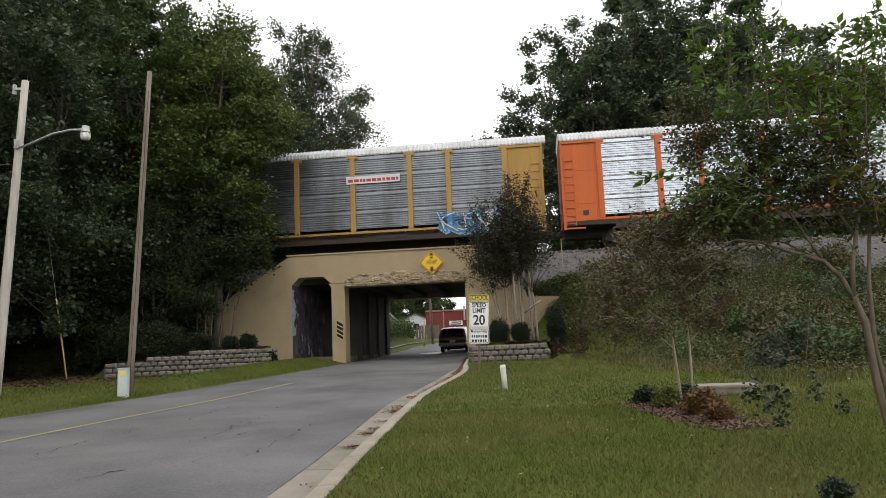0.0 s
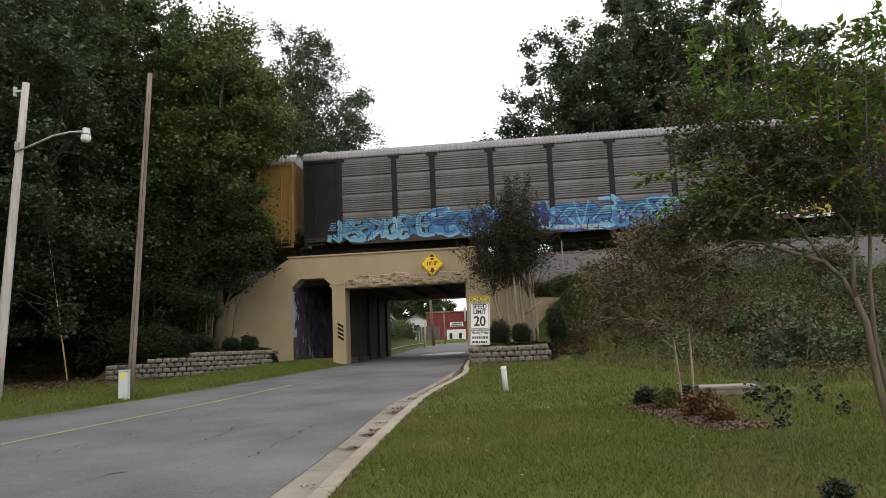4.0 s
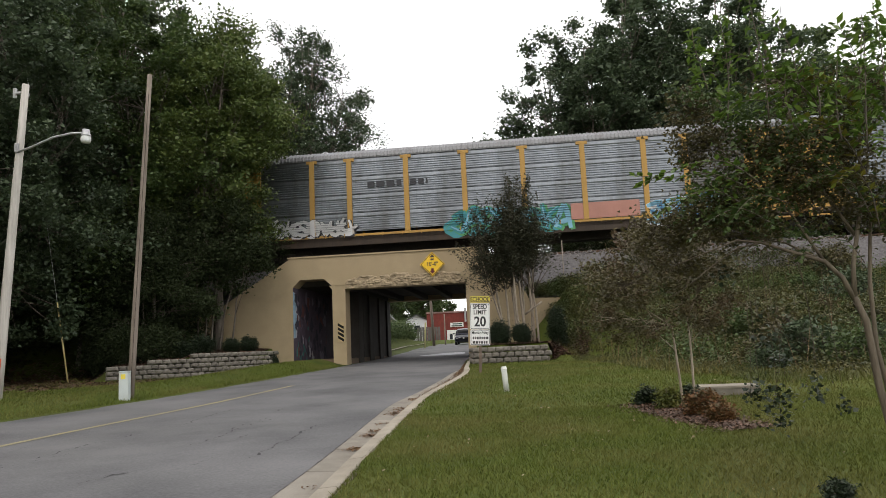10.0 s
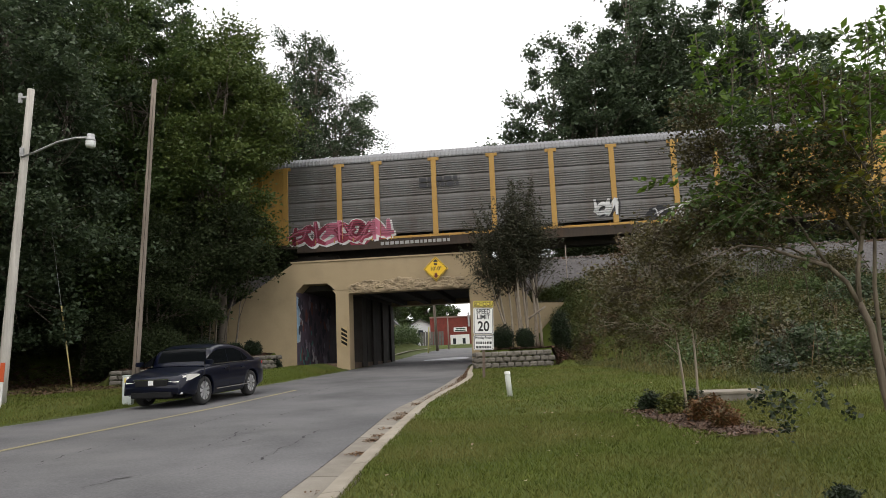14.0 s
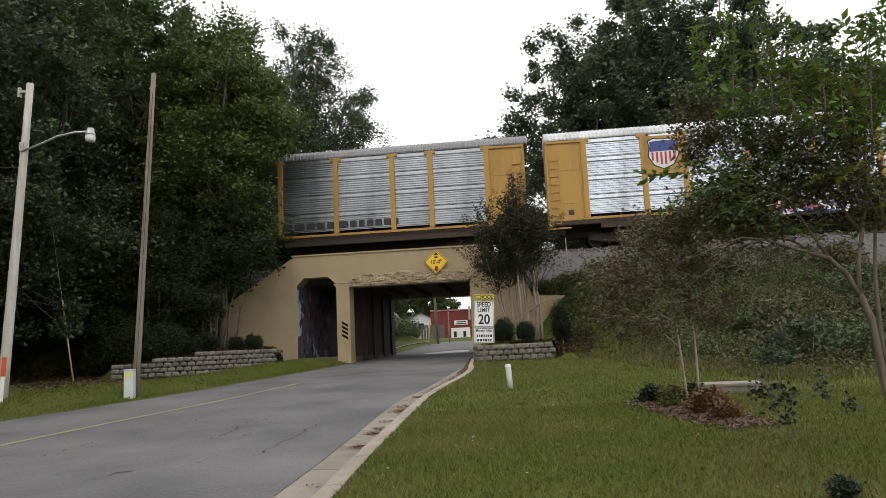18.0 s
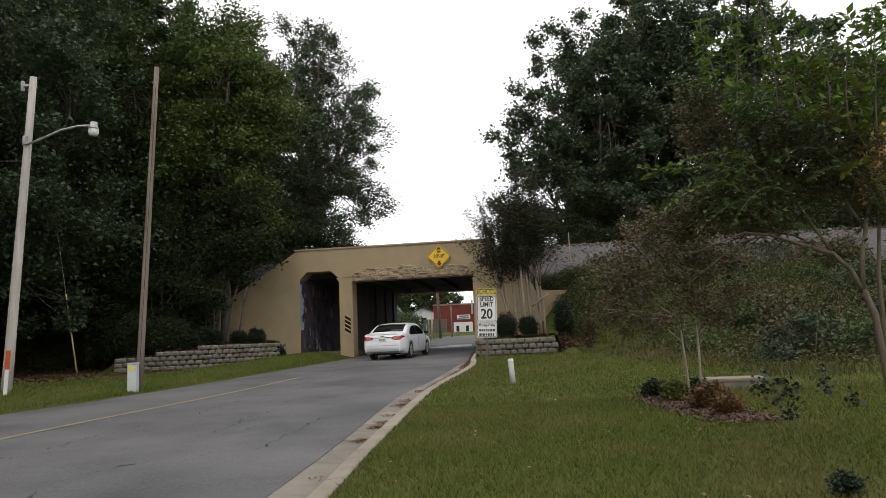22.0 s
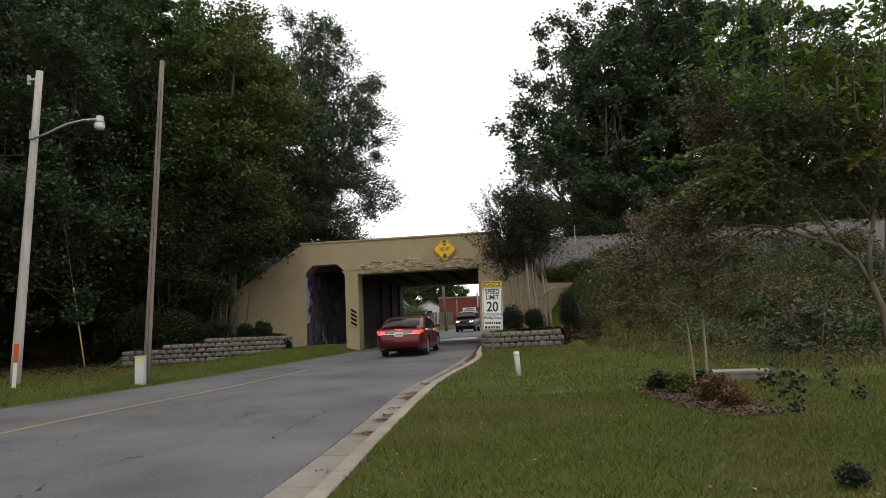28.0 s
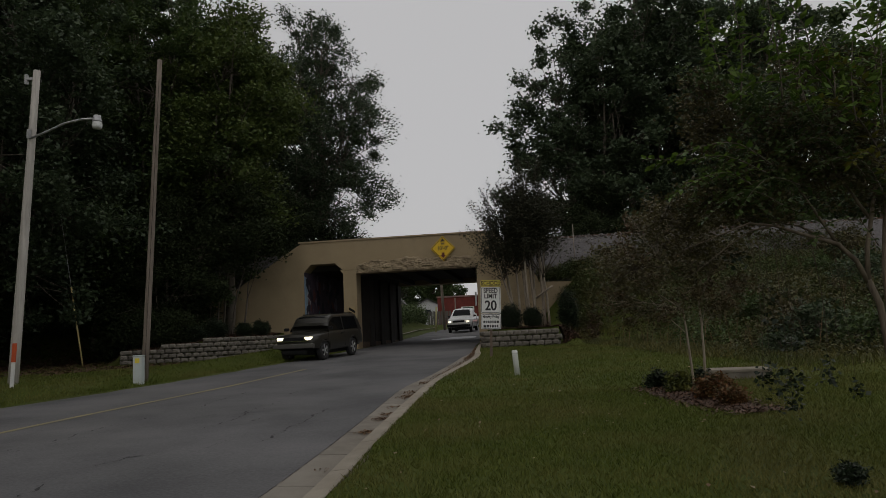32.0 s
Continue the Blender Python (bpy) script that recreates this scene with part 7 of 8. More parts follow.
def build_signs():
    # school speed limit assembly on one low post; it leans a little
    x, y = 0.96, 22.5
    s = tagged(new("speed_limit_sign"), "white school speed limit 20 sign on a low brown post", "road sign")
    s.matrix_basis = pose(x, y, ground_z(x, y), 0, 2.2, 2) @ Matrix.Scale(1.15, 4)
    part("post", boxes((-0.035, 0.035, 0.0, 0.05, -0.3, 2.0), bev=0.006), mat("brown_steel_post", (0.15, 0.11, 0.08), (0.09, 0.065, 0.05), 0.7), s)
    a = panel_sign(s, "school_plate", 0, 1.945, 0.53, 0.165, SCHOOL_YELLOW, BLACK_PAINT)
    words(a, "SCHOOL", 0.155, 0, 1.945, BLACK_PAINT, 0.80)
    b = panel_sign(s, "limit_plate", 0, 1.495, 0.53, 0.695, WHITE_PAINT, BLACK_PAINT)
    words(b, "SPEED", 0.17, 0, 1.745, BLACK_PAINT, 0.82)
    words(b, "LIMIT", 0.17, 0, 1.60, BLACK_PAINT, 0.86)
    words(b, "20", 0.36, 0, 1.345, BLACK_PAINT, 0.88)
    c = panel_sign(s, "times_plate", 0, 0.935, 0.53, 0.40, WHITE_PAINT, BLACK_PAINT)
    words(c, "Monday-Friday", 0.105, 0, 1.06, BLACK_PAINT, 0.70)
    rng = random.Random(4)
    for z in (0.925, 0.81):
        bm = bmesh.new()
        q = -0.2
        while q < 0.19:
            w = rng.uniform(0.03, 0.07)
            box(bm, q, min(q + w, 0.21), -0.0075, -0.0045, z - 0.032, z + 0.032)
            q += w + 0.02
        part("marking", bm, BLACK_PAINT, c, "small dark print")
    # diamond height sign on the beam
    d = tagged(new("clearance_sign"), "yellow diamond low clearance sign fixed to the bridge beam", "road sign")
    d.matrix_basis = BRIDGE @ pose(2.01, -0.10, 5.32)
    h = 0.55
    plate_ob = part("plate", prism(bmesh.new(), [(-h, 0), (0, -h), (h, 0), (0, h)], -0.004, 0.0), SIGN_YELLOW, d)
    o, i = h - 0.03, h - 0.065
    verts = [(p * r, -0.0065, q * r) for r in (o, i) for p, q in ((-1, 0), (0, -1), (1, 0), (0, 1))]
    put("border", mesh_of("border", verts, [(k, (k + 1) % 4, 4 + (k + 1) % 4, 4 + k) for k in range(4)], BLACK_PAINT), plate_ob)
    words(plate_ob, "10'-0\"", 0.24, 0, 0.0, BLACK_PAINT, 0.9)
    part("arrow", prism(bmesh.new(), [(0, 0.44), (-0.12, 0.30), (0.12, 0.30)], -0.0075, -0.005), BLACK_PAINT, plate_ob)
    part("marking", boxes((-0.07, 0.07, -0.0075, -0.005, 0.17, 0.25)), BLACK_PAINT, plate_ob)
    part("arrow", prism(bmesh.new(), [(0, -0.44), (0.13, -0.30), (0.06, -0.30), (0.06, -0.19), (-0.06, -0.19), (-0.06, -0.30), (-0.13, -0.30)], -0.0075, -0.005), mat("dark_red_paint", (0.16, 0.03, 0.02), None, 0.5), plate_ob)
    LAWN_POST = mat("weathered_white_plastic", (0.52, 0.54, 0.49), (0.40, 0.41, 0.37), 0.6, stain=(0.30, 0.29, 0.24), stain_scale=3)
    # short white marker post on the lawn
    m = tagged(new("lawn_post"), "short white plastic utility post on the lawn", "marker post")
    m.matrix_basis = pose(1.22, 16.0, ground_z(1.22, 16.0), 0, -4, 0) @ Matrix.Scale(1.1, 4)
    part("tube", cyl(bmesh.new(), 0.055, 0.055, 0.52, Matrix.Translation((0, 0, -0.08)), 14), LAWN_POST, m, smooth=True)
    part("cap", cyl(bmesh.new(), 0.062, 0.05, 0.05, Matrix.Translation((0, 0, 0.441)), 14), WHITE_PAINT, m)
    # thin steel pipe on the bank beside the track
    sp = tagged(new("steel_pipe_post"), "thin grey steel pipe post beside the track", "post")
    sp.matrix_basis = pose(5.72, 35.1, ground_z(5.72, 35.1))
    part("pipe", cyl(bmesh.new(), 0.022, 0.022, 2.7, Matrix.Translation((0, 0, -0.3)), 8), POLE_WOOD, sp, smooth=True)
    part("cap", cyl(bmesh.new(), 0.03, 0.025, 0.04, Matrix.Translation((0, 0, 2.401)), 8), POLE_WOOD, sp)
    # concrete vault on the slope's foot
    v = tagged(new("concrete_vault"), "low grey concrete vault with a flat lid in the lawn", "vault")
    v.matrix_basis = pose(4.92, 13.3, ground_z(4.92, 13.3), 0, 0, -12)
    part("box", boxes((-0.48, 0.48, -0.35, 0.35, -0.25, 0.10), bev=0.01), CONCRETE, v)
    part("lid", boxes((-0.50, 0.50, -0.37, 0.37, 0.102, 0.15), bev=0.015), CURB, v)


block_wall("garden_wall", WALL_WEST, lambda t: 0.80, 6, "curved grey split-face block wall in the wood's edge", row_h=0.19, step=lambda t: 2 if t < 0.2 else 1 if t < 0.42 else 0)
block_wall("garden_wall", WALL_EAST, lambda t: 1.02, 3, "low grey split-face block wall around a mulched bed", 0.22)
block_wall("garden_wall", ((0.98, 33.6), (0.98, 29.85)), lambda t: 1.02, 3, "side of a grey block wall along the curb", 0.22)
block_wall("garden_wall", ((4.02, 29.65), (4.2, 31.4)), lambda t: 1.02, 3, "short return of a grey block wall beside the mulched bed", 0.22)
build_poles()
build_signs()


# ------------------------------------------------------------ behind the bridge
def build_distance():
    red = mat("red_brick_wall", (0.20, 0.043, 0.032), (0.13, 0.03, 0.024), 0.9, scale=2, fine=12, bump=0.3)
    white = WHITE_PAINT
    roof = mat("dark_shingles", (0.16, 0.15, 0.15), (0.10, 0.10, 0.10), 0.9)
    glass = glass_mat("dark_window_glass", (0.03, 0.035, 0.04))
    b = tagged(new("brick_building"), "red brick workshop with white doors and a flat parapet roof", "building")
    b.matrix_basis = pose(-2.7, 101, 2.25)
    part("wall", boxes((0, 16, 0, 12, -0.5, 4.3)), red, b)
    part("parapet", boxes((-0.1, 16.1, -0.1, 12.1, 4.302, 4.5), bev=0.02), mat("parapet_stone", (0.30, 0.20, 0.17), None, 0.9), b)
    for x0, w, h in ((2.7, 2.6, 1.95), (5.7, 2.0, 1.95)):
        dr = part("door", boxes((x0, x0 + w, -0.06, 0.02, 0, h), bev=0.02), white, b, "white panelled door")
        for k in range(2):
            part("pane", boxes((x0 + 0.35 + k * w / 2, x0 + 0.75 + k * w / 2, -0.075, -0.062, h * 0.35, h * 0.75)), glass, dr)
    sg = part("sign_board", boxes((3.2, 5.0, -0.1, -0.02, 2.35, 2.95), bev=0.01), white, b, "white sign board with dark print")
    for r in range(2):
        part("marking", boxes((3.35 + 0.15 * r, 4.8, -0.112, -0.102, 2.43 + r * 0.26, 2.58 + r * 0.26)), mat("dark_print", (0.05, 0.09, 0.06), None, 0.6), sg)
    for x in (5.3, 5.9):
        part("vent_pipe", cyl(bmesh.new(), 0.14, 0.14, 1.9, Matrix.Translation((x, -0.25, 3.0)), 10), STEEL, b)
    h = tagged(new("house"), "small white gabled house behind a hedge", "house")
    h.matrix_basis = pose(-4.9, 118, 3.4)
    part("wall", prism(bmesh.new(), [(-1.6, -1.5), (1.9, -1.5), (1.9, 2.95), (0.15, 3.8), (-1.6, 2.95)], 0, 7), mat("white_siding", (0.72, 0.73, 0.74), (0.62, 0.63, 0.64), 0.6, scale=1, fine=20), h)
    for s in (-1, 1):
        part("roof", prism(bmesh.new(), [(0.15, 3.84), (0.15 + s * 2.1, 2.84), (0.15 + s * 2.1, 2.96), (0.15, 3.98)], -0.3, 7.3), roof, h)
    part("window", boxes((-0.3, 0.6, -0.03, 0.02, 1.2, 2.2)), glass, h)
    f = tagged(new("picket_fence"), "weathered grey board fence beside the hedge", "fence")
    f.matrix_basis = pose(-3.2, 79, 3.1)
    for i in range(9):
        part("board", boxes((i * 0.28, i * 0.28 + 0.24, 0, 0.03, -0.5, 0.95)), mat("grey_fence_boards", (0.15, 0.145, 0.13), (0.10, 0.095, 0.085), 0.85) if i == 0 else bpy.data.materials["grey_fence_boards"], f)
    b2 = tagged(new("brick_house"), "low brown brick house behind trees", "house")
    b2.matrix_basis = pose(-14, 86, 2.6)
    part("wall", boxes((0, 7.5, 0, 6, -0.5, 2.7)), mat("brown_brick", (0.24, 0.12, 0.08), (0.17, 0.08, 0.05), 0.9, scale=2), b2)
    part("roof", prism(bmesh.new(), [(-0.4, 2.702), (7.9, 2.702), (6.5, 4.2), (1.0, 4.2)], -0.4, 6.4), roof, b2)
    # poles along the road behind the bridge
    for x, y, hh, r, ln in ((-1.2, 68, 9.5, 0.14, -0.35), (-0.2, 74, 3.2, 0.08, 0.0), (9.0, 92, 10.5, 0.16, 0.2)):
        p = tagged(new("utility_pole"), "wooden utility pole behind the bridge", "utility pole")
        p.matrix_basis = pose(x, y, ground_z(x, y))
        put("shaft", tubes("shaft", [([(ln * t, 0, -0.4 + (hh + 0.4) * t) for t in (0, 0.5, 1)], [r, r * 0.9, r * 0.75])], POLE_WOOD, 10), p)
        if hh > 9:
            part("crossarm", boxes((-1.1 + ln, 1.1 + ln, -0.06, 0.06, hh - 0.7, hh - 0.55)), POLE_WOOD, p)
    for k in range(5):
        w = tagged(new("overhead_wire"), "black overhead wire between two poles", "wire", "overhead wires")
        a, c = Vector((-30, 84, 9.0 + k * 0.5)), Vector((30, 90 + k, 10.0 + k * 0.45))
        put("strand", tubes("strand", [([tuple(a.lerp(c, t) - Vector((0, 0, 3.2 * t * (1 - t)))) for t in np.linspace(0, 1, 9)], [0.028] * 9)], BLACK_PAINT, 4), w)
    y = tagged(new("guy_wire"), "guy wire with a pale yellow guard", "guy wire")
    y.matrix_basis = pose(-1.85, 60, ground_z(-1.85, 60))
    put("guard", tubes("guard", [([(0, 0, -0.1), (0.12, 0.1, 2.2)], [0.06, 0.06])], mat("pale_yellow_plastic", (0.60, 0.55, 0.25), None, 0.6), 8), y)
    me = strip("sidewalk", 44.5, 79, 1.0, lambda q: left_x(q) - 1.75, lambda q: left_x(q) - 0.85, 0.235, 0.235, CURB)
    tagged(put("pavement", me), "narrow concrete pavement beside the road", "pavement", kind="structure")
    # sky gloss on the asphalt, painted as a pale patch
    bright = mat("painted_sky_gloss", (0.36, 0.36, 0.37), (0.26, 0.26, 0.27), 0.5, scale=1.0)
    n = 14
    verts = [(-0.1 + (1.25 + 0.3 * math.sin(5.0 * k)) * math.cos(2 * math.pi * k / n) + 0.7 * math.sin(2 * math.pi * k / n), 46.5 + 1.9 * math.sin(2 * math.pi * k / n), 0) for k in range(n)]
    verts = [(x, yy, road_z(yy) + 0.006) for x, yy, _ in verts]
    tagged(put("road_patch", mesh_of("road_patch", verts, [tuple(range(n))], bright)), "pale patch of sky gloss painted on the road", "road patch", kind="structure")


build_distance()


# ------------------------------------------------------------ road vehicles
RUBBER = mat("tyre_rubber", (0.022, 0.022, 0.022), (0.035, 0.034, 0.033), 0.85, bump=0.1)
ALLOY = mat("alloy_wheel", (0.72, 0.72, 0.73), (0.62, 0.62, 0.63), 0.3, 0.6, bump=0.02)
CHROME = mat("chrome_trim", (0.75, 0.75, 0.76), (0.65, 0.65, 0.66), 0.12, 1.0, bump=0)
BLACK_TRIM = mat("black_plastic_trim", (0.010, 0.010, 0.011), (0.018, 0.018, 0.018), 0.6, bump=0.03, spec=0.15)
DARK_GLASS = glass_mat("tinted_glass", (0.006, 0.007, 0.008))
TAIL_RED = mat("red_lamp_lens", (0.40, 0.02, 0.02), (0.30, 0.015, 0.015), 0.15, bump=0, coat=0.5)
BRAKE_ON = glow_mat("lit_brake_lamp", (1.0, 0.06, 0.06), 1.6, (0.5, 0.03, 0.02))
HEAD_ON = glow_mat("lit_headlamp", (1.0, 0.86, 0.6), 5.0)
HEAD_OFF = mat("clear_headlamp", (0.62, 0.63, 0.64), (0.5, 0.51, 0.52), 0.12, 0.3, bump=0, coat=0.6)


PLATE_INK = mat("grey_plate_ink", (0.22, 0.23, 0.24), (0.45, 0.46, 0.47), 0.6, fine=60, scale=25, bump=0)
SEAM = mat("body_seam", (0.03, 0.03, 0.03), None, 0.8)
PALE_SEAM = mat("pale_body_seam", (0.42, 0.43, 0.44), None, 0.8)


def car_paint(name, a, metal=0.0, coat=0.7):
    return mat(name, a, tuple(c * 0.94 for c in a), 0.35, metal, scale=1.2, fine=30, bump=0.0, coat=coat, spec=0.15)


def wheel_meshes(r, w, spokes, rim_mat):
    prof = [(r * 0.66, -w / 2 + 0.02), (r * 0.80, -w / 2), (r * 0.95, -w / 2 + 0.012), (r, -w / 2 + 0.05), (r, w / 2 - 0.05), (r * 0.95, w / 2 - 0.012), (r * 0.80, w / 2), (r * 0.62, w / 2 - 0.02)]
    seg = 32
    verts = [(q * math.cos(2 * math.pi * k / seg), y, q * math.sin(2 * math.pi * k / seg)) for q, y in prof for k in range(seg)]
    faces = [(i * seg + k, i * seg + (k + 1) % seg, (i + 1) * seg + (k + 1) % seg, (i + 1) * seg + k) for i in range(len(prof) - 1) for k in range(seg)]
    tyre = mesh_of("wheel", verts, faces, RUBBER, True)
    bm = bmesh.new()
    ro = r * 0.745
    for s in (-1, 1):
        y = s * (w / 2 - 0.028)
        for k in range(spokes):
            a = 2 * math.pi * k / spokes
            for d in (-0.12, 0.12):
                p, q = Vector((math.cos(a) * ro * 0.16, 0, math.sin(a) * ro * 0.16)), Vector((math.cos(a + d) * ro * 0.93, 0, math.sin(a + d) * ro * 0.93))
                n = Vector((-(q - p).z, 0, (q - p).x)).normalized() * ro * 0.075
                vs = [bm.verts.new((c.x, y + h, c.z)) for h in (0.012 * s, -0.012 * s) for c in (p - n, p + n, q + n, q - n)]
                bm.faces.new(vs[:4])
                bm.faces.new(vs[4:])
                for i in range(4):
                    bm.faces.new((vs[i], vs[(i + 1) % 4], vs[4 + (i + 1) % 4], vs[4 + i]))
        cyl(bm, ro * 0.2, ro * 0.17, 0.03, Matrix.Translation((0, y - 0.015, 0)) @ Matrix.Rotation(-math.pi / 2, 4, "X"), 16)
        ring = [(ro * 0.90, y - s * 0.03), (ro * 0.90, y + s * 0.014), (ro, y + s * 0.016), (ro * 1.01, y - s * 0.01)]
        base = [[bm.verts.new((q * math.cos(2 * math.pi * k / 32), yy, q * math.sin(2 * math.pi * k / 32))) for k in range(32)] for q, yy in ring]
        for i in range(3):
            for k in range(32):
                bm.faces.new((base[i][k], base[i][(k + 1) % 32], base[i + 1][(k + 1) % 32], base[i + 1][k]))
    bmesh.ops.recalc_face_normals(bm, faces=bm.faces)
    rim = done(bm, "rim", rim_mat)
    hub = done(cyl(bmesh.new(), ro * 0.93, ro * 0.93, w * 0.5, Matrix.Translation((0, -w * 0.25, 0)) @ Matrix.Rotation(-math.pi / 2, 4, "X"), 24), "brake_disc", BLACK_TRIM)
    return tyre, rim, hub


def spline(rows, x):
    """Smooth value at x through rows of (x, value)."""
    xs = np.array([r[0] for r in rows], float)
    zs = np.array([r[1] for r in rows], float)
    x = float(np.clip(x, xs[0], xs[-1]))
    m = np.gradient(zs, xs)
    for i in range(len(xs) - 1):
        d0 = (zs[i + 1] - zs[i])
        if d0 == 0:
            m[i] = m[i + 1] = 0
    i = int(np.clip(np.searchsorted(xs, x) - 1, 0, len(xs) - 2))
    h = xs[i + 1] - xs[i]
    t = (x - xs[i]) / h
    return float((2 * t**3 - 3 * t**2 + 1) * zs[i] + (t**3 - 2 * t**2 + t) * h * m[i] + (3 * t**2 - 2 * t**3) * zs[i + 1] + (t**3 - t**2) * h * m[i + 1])


def vehicle(name, label, paint, L, W, deck, roof, wheelbase, front_axle, r, belt, glass_sides, lamps, sill=0.22, spokes=5, rim=None, narrow=0.80, tail_square=False):
    """A car body lofted from its side and plan outlines. Its space: x forward, z from the road, origin in its middle.
    deck: (x, z) of the hood, belt and tail; roof: (x, z) of the cabin's top line; glass_sides: outlines of the side panes."""
    car = tagged(new(name), label, "car")
    xf, xr = front_axle, front_axle - wheelbase
    arch = r + 0.055
    xs = sorted(set([round(v, 3) for v in np.linspace(-L / 2, L / 2, 70)] + [round(a + arch * math.cos(t), 3) for a in (xf, xr) for t in np.linspace(0, math.pi, 17)]))

    def half_w(x):
        t = max(0.0, (abs(x) - (L / 2 - 0.75)) / 0.75)
        k = 0.20 if x > 0 or not tail_square else 0.06
        return W / 2 * (1 - k * t ** 2.6)

    def z_low(x):
        z = sill + 0.13 * smooth01((abs(x) - (L / 2 - 0.75)) / 0.6)
        for a in (xf, xr):
            if abs(x - a) < arch:
                z = max(z, r + math.sqrt(arch ** 2 - (x - a) ** 2))
        return z

    verts, faces = [], []
    for x in xs:
        zt, zl, w = spline(deck, x), z_low(x), half_w(x)
        levels = [(sill + (zt - sill) * g, f) for g, f in ((0, 0.93), (0.12, 0.97), (0.32, 0.995), (0.5, 1.0), (0.68, 0.995), (0.82, 0.985), (0.935, 0.96), (0.99, 0.90))] + [(zt + 0.012, 0.72), (zt + 0.025, 0.35), (zt + 0.028, 0.0)]
        half = [(w * f, max(min(z, zt + 0.03), zl if f > 0.9 else z)) for z, f in levels]
        ring = [(x, 0.0, max(zl, sill))] + [(x, y, z) for y, z in half] + [(x, -y, z) for y, z in half[-2::-1]]
        verts += ring
    n = len(ring)
    for j in range(len(xs) - 1):
        for i in range(n):
            faces.append((j * n + i, j * n + (i + 1) % n, (j + 1) * n + (i + 1) % n, (j + 1) * n + i))
    faces += [tuple(range(n)), tuple((len(xs) - 1) * n + i for i in range(n))[::-1]]
    bm = bmesh.new()
    bv = [bm.verts.new(v) for v in verts]
    for f in faces:
        try:
            bm.faces.new([bv[i] for i in f])
        except ValueError:
            pass
    bmesh.ops.remove_doubles(bm, verts=bm.verts, dist=0.0005)
    bmesh.ops.recalc_face_normals(bm, faces=bm.faces)
    body = part("body", bm, paint, car, smooth=True)
    # cabin
    x0, x1 = roof[0][0], roof[-1][0]
    top = max(z for _, z in roof)
    wb, wt = W / 2 * 0.93, W / 2 * narrow

    def cab_w(z):
        t = min(max((z - belt) / (top - belt), 0), 1)
        return wb + (wt - wb) * t ** 1.15

    verts, faces = [], []
    cx = np.linspace(x0, x1, 41)
    for x in cx:
        zt = max(spline(roof, x), belt - 0.03)
        pts = []
        for f in (0.0, 0.35, 0.7, 0.9):
            z = belt - 0.05 + (zt - 0.03 - belt + 0.05) * f
            pts.append((cab_w(z), z))
        z = zt - 0.03
        pts += [(cab_w(z) - 0.02, z + 0.01), (cab_w(z) - 0.09, zt + 0.005), (cab_w(z) * 0.5, zt + 0.025), (0, zt + 0.03)]
        verts += [(x, y, q) for y, q in pts] + [(x, -y, q) for y, q in pts[-2::-1]]
    n = 15
    faces = [(j * n + i, j * n + i + 1, (j + 1) * n + i + 1, (j + 1) * n + i) for j in range(40) for i in range(n - 1)]
    faces += [tuple(range(n)), tuple(40 * n + i for i in range(n))[::-1]]
    put("cabin", mesh_of("cabin", verts, faces, paint, True), car)
    # panes
    for side in (1, -1):
        for pane in glass_sides:
            vs = [(x, side * (cab_w(z) + 0.006), z) for x, z in pane]
            c = np.mean(vs, axis=0)
            me = mesh_of("side_window", vs + [tuple(c)], [((i, (i + 1) % len(vs), len(vs)) if side < 0 else ((i + 1) % len(vs), i, len(vs))) for i in range(len(vs))], DARK_GLASS)
            put("side_window", me, car)
    for nm, (xa, xb), edge in (("windscreen", lamps["windscreen"], 0.05), ("rear_window", lamps["rear_window"], 0.06)):
        vs, fs = [], []
        k = 8
        for i in range(k + 1):
            x = xa + (xb - xa) * i / k
            zt = spline(roof, x)
            d = (spline(roof, x + 0.02) - spline(roof, x - 0.02)) / 0.04
            nx, nz = -d / math.hypot(d, 1), 1 / math.hypot(d, 1)
            hw = cab_w(zt - 0.03) - 0.10 - edge
            for f, lift in ((-1, 0.006), (-0.5, 0.020), (0, 0.030), (0.5, 0.020), (1, 0.006)):
                vs.append((x + nx * 0.012, hw * f, zt + lift + nz * 0.012))
        for i in range(k):
            for j in range(4):
                fs.append((i * 5 + j, i * 5 + j + 1, (i + 1) * 5 + j + 1, (i + 1) * 5 + j))
        put(nm, mesh_of(nm, vs, fs, DARK_GLASS, True), car)
    # wheels
    ty, rm, hb = wheel_meshes(r, 0.22, spokes, rim or ALLOY)
    wheels = []
    for x in (xf, xr):
        for s in (1, -1):
            wl = put("wheel", ty, car, pose(x, s * (W / 2 - 0.13), r))
            put("rim", rm, wl)
            put("brake_disc", hb, wl)
            wheels.append(wl)
    part("underbody", boxes((-L / 2 + 0.55, L / 2 - 0.5, -W / 2 + 0.30, W / 2 - 0.30, 0.20, 0.42), bev=0.02), BLACK_TRIM, car)
    # wrap-round tail lamps that follow the body's corner
    def rear_x(z):
        x = -L / 2
        while spline(deck, x) < z and x < 0:
            x += 0.004
        return x

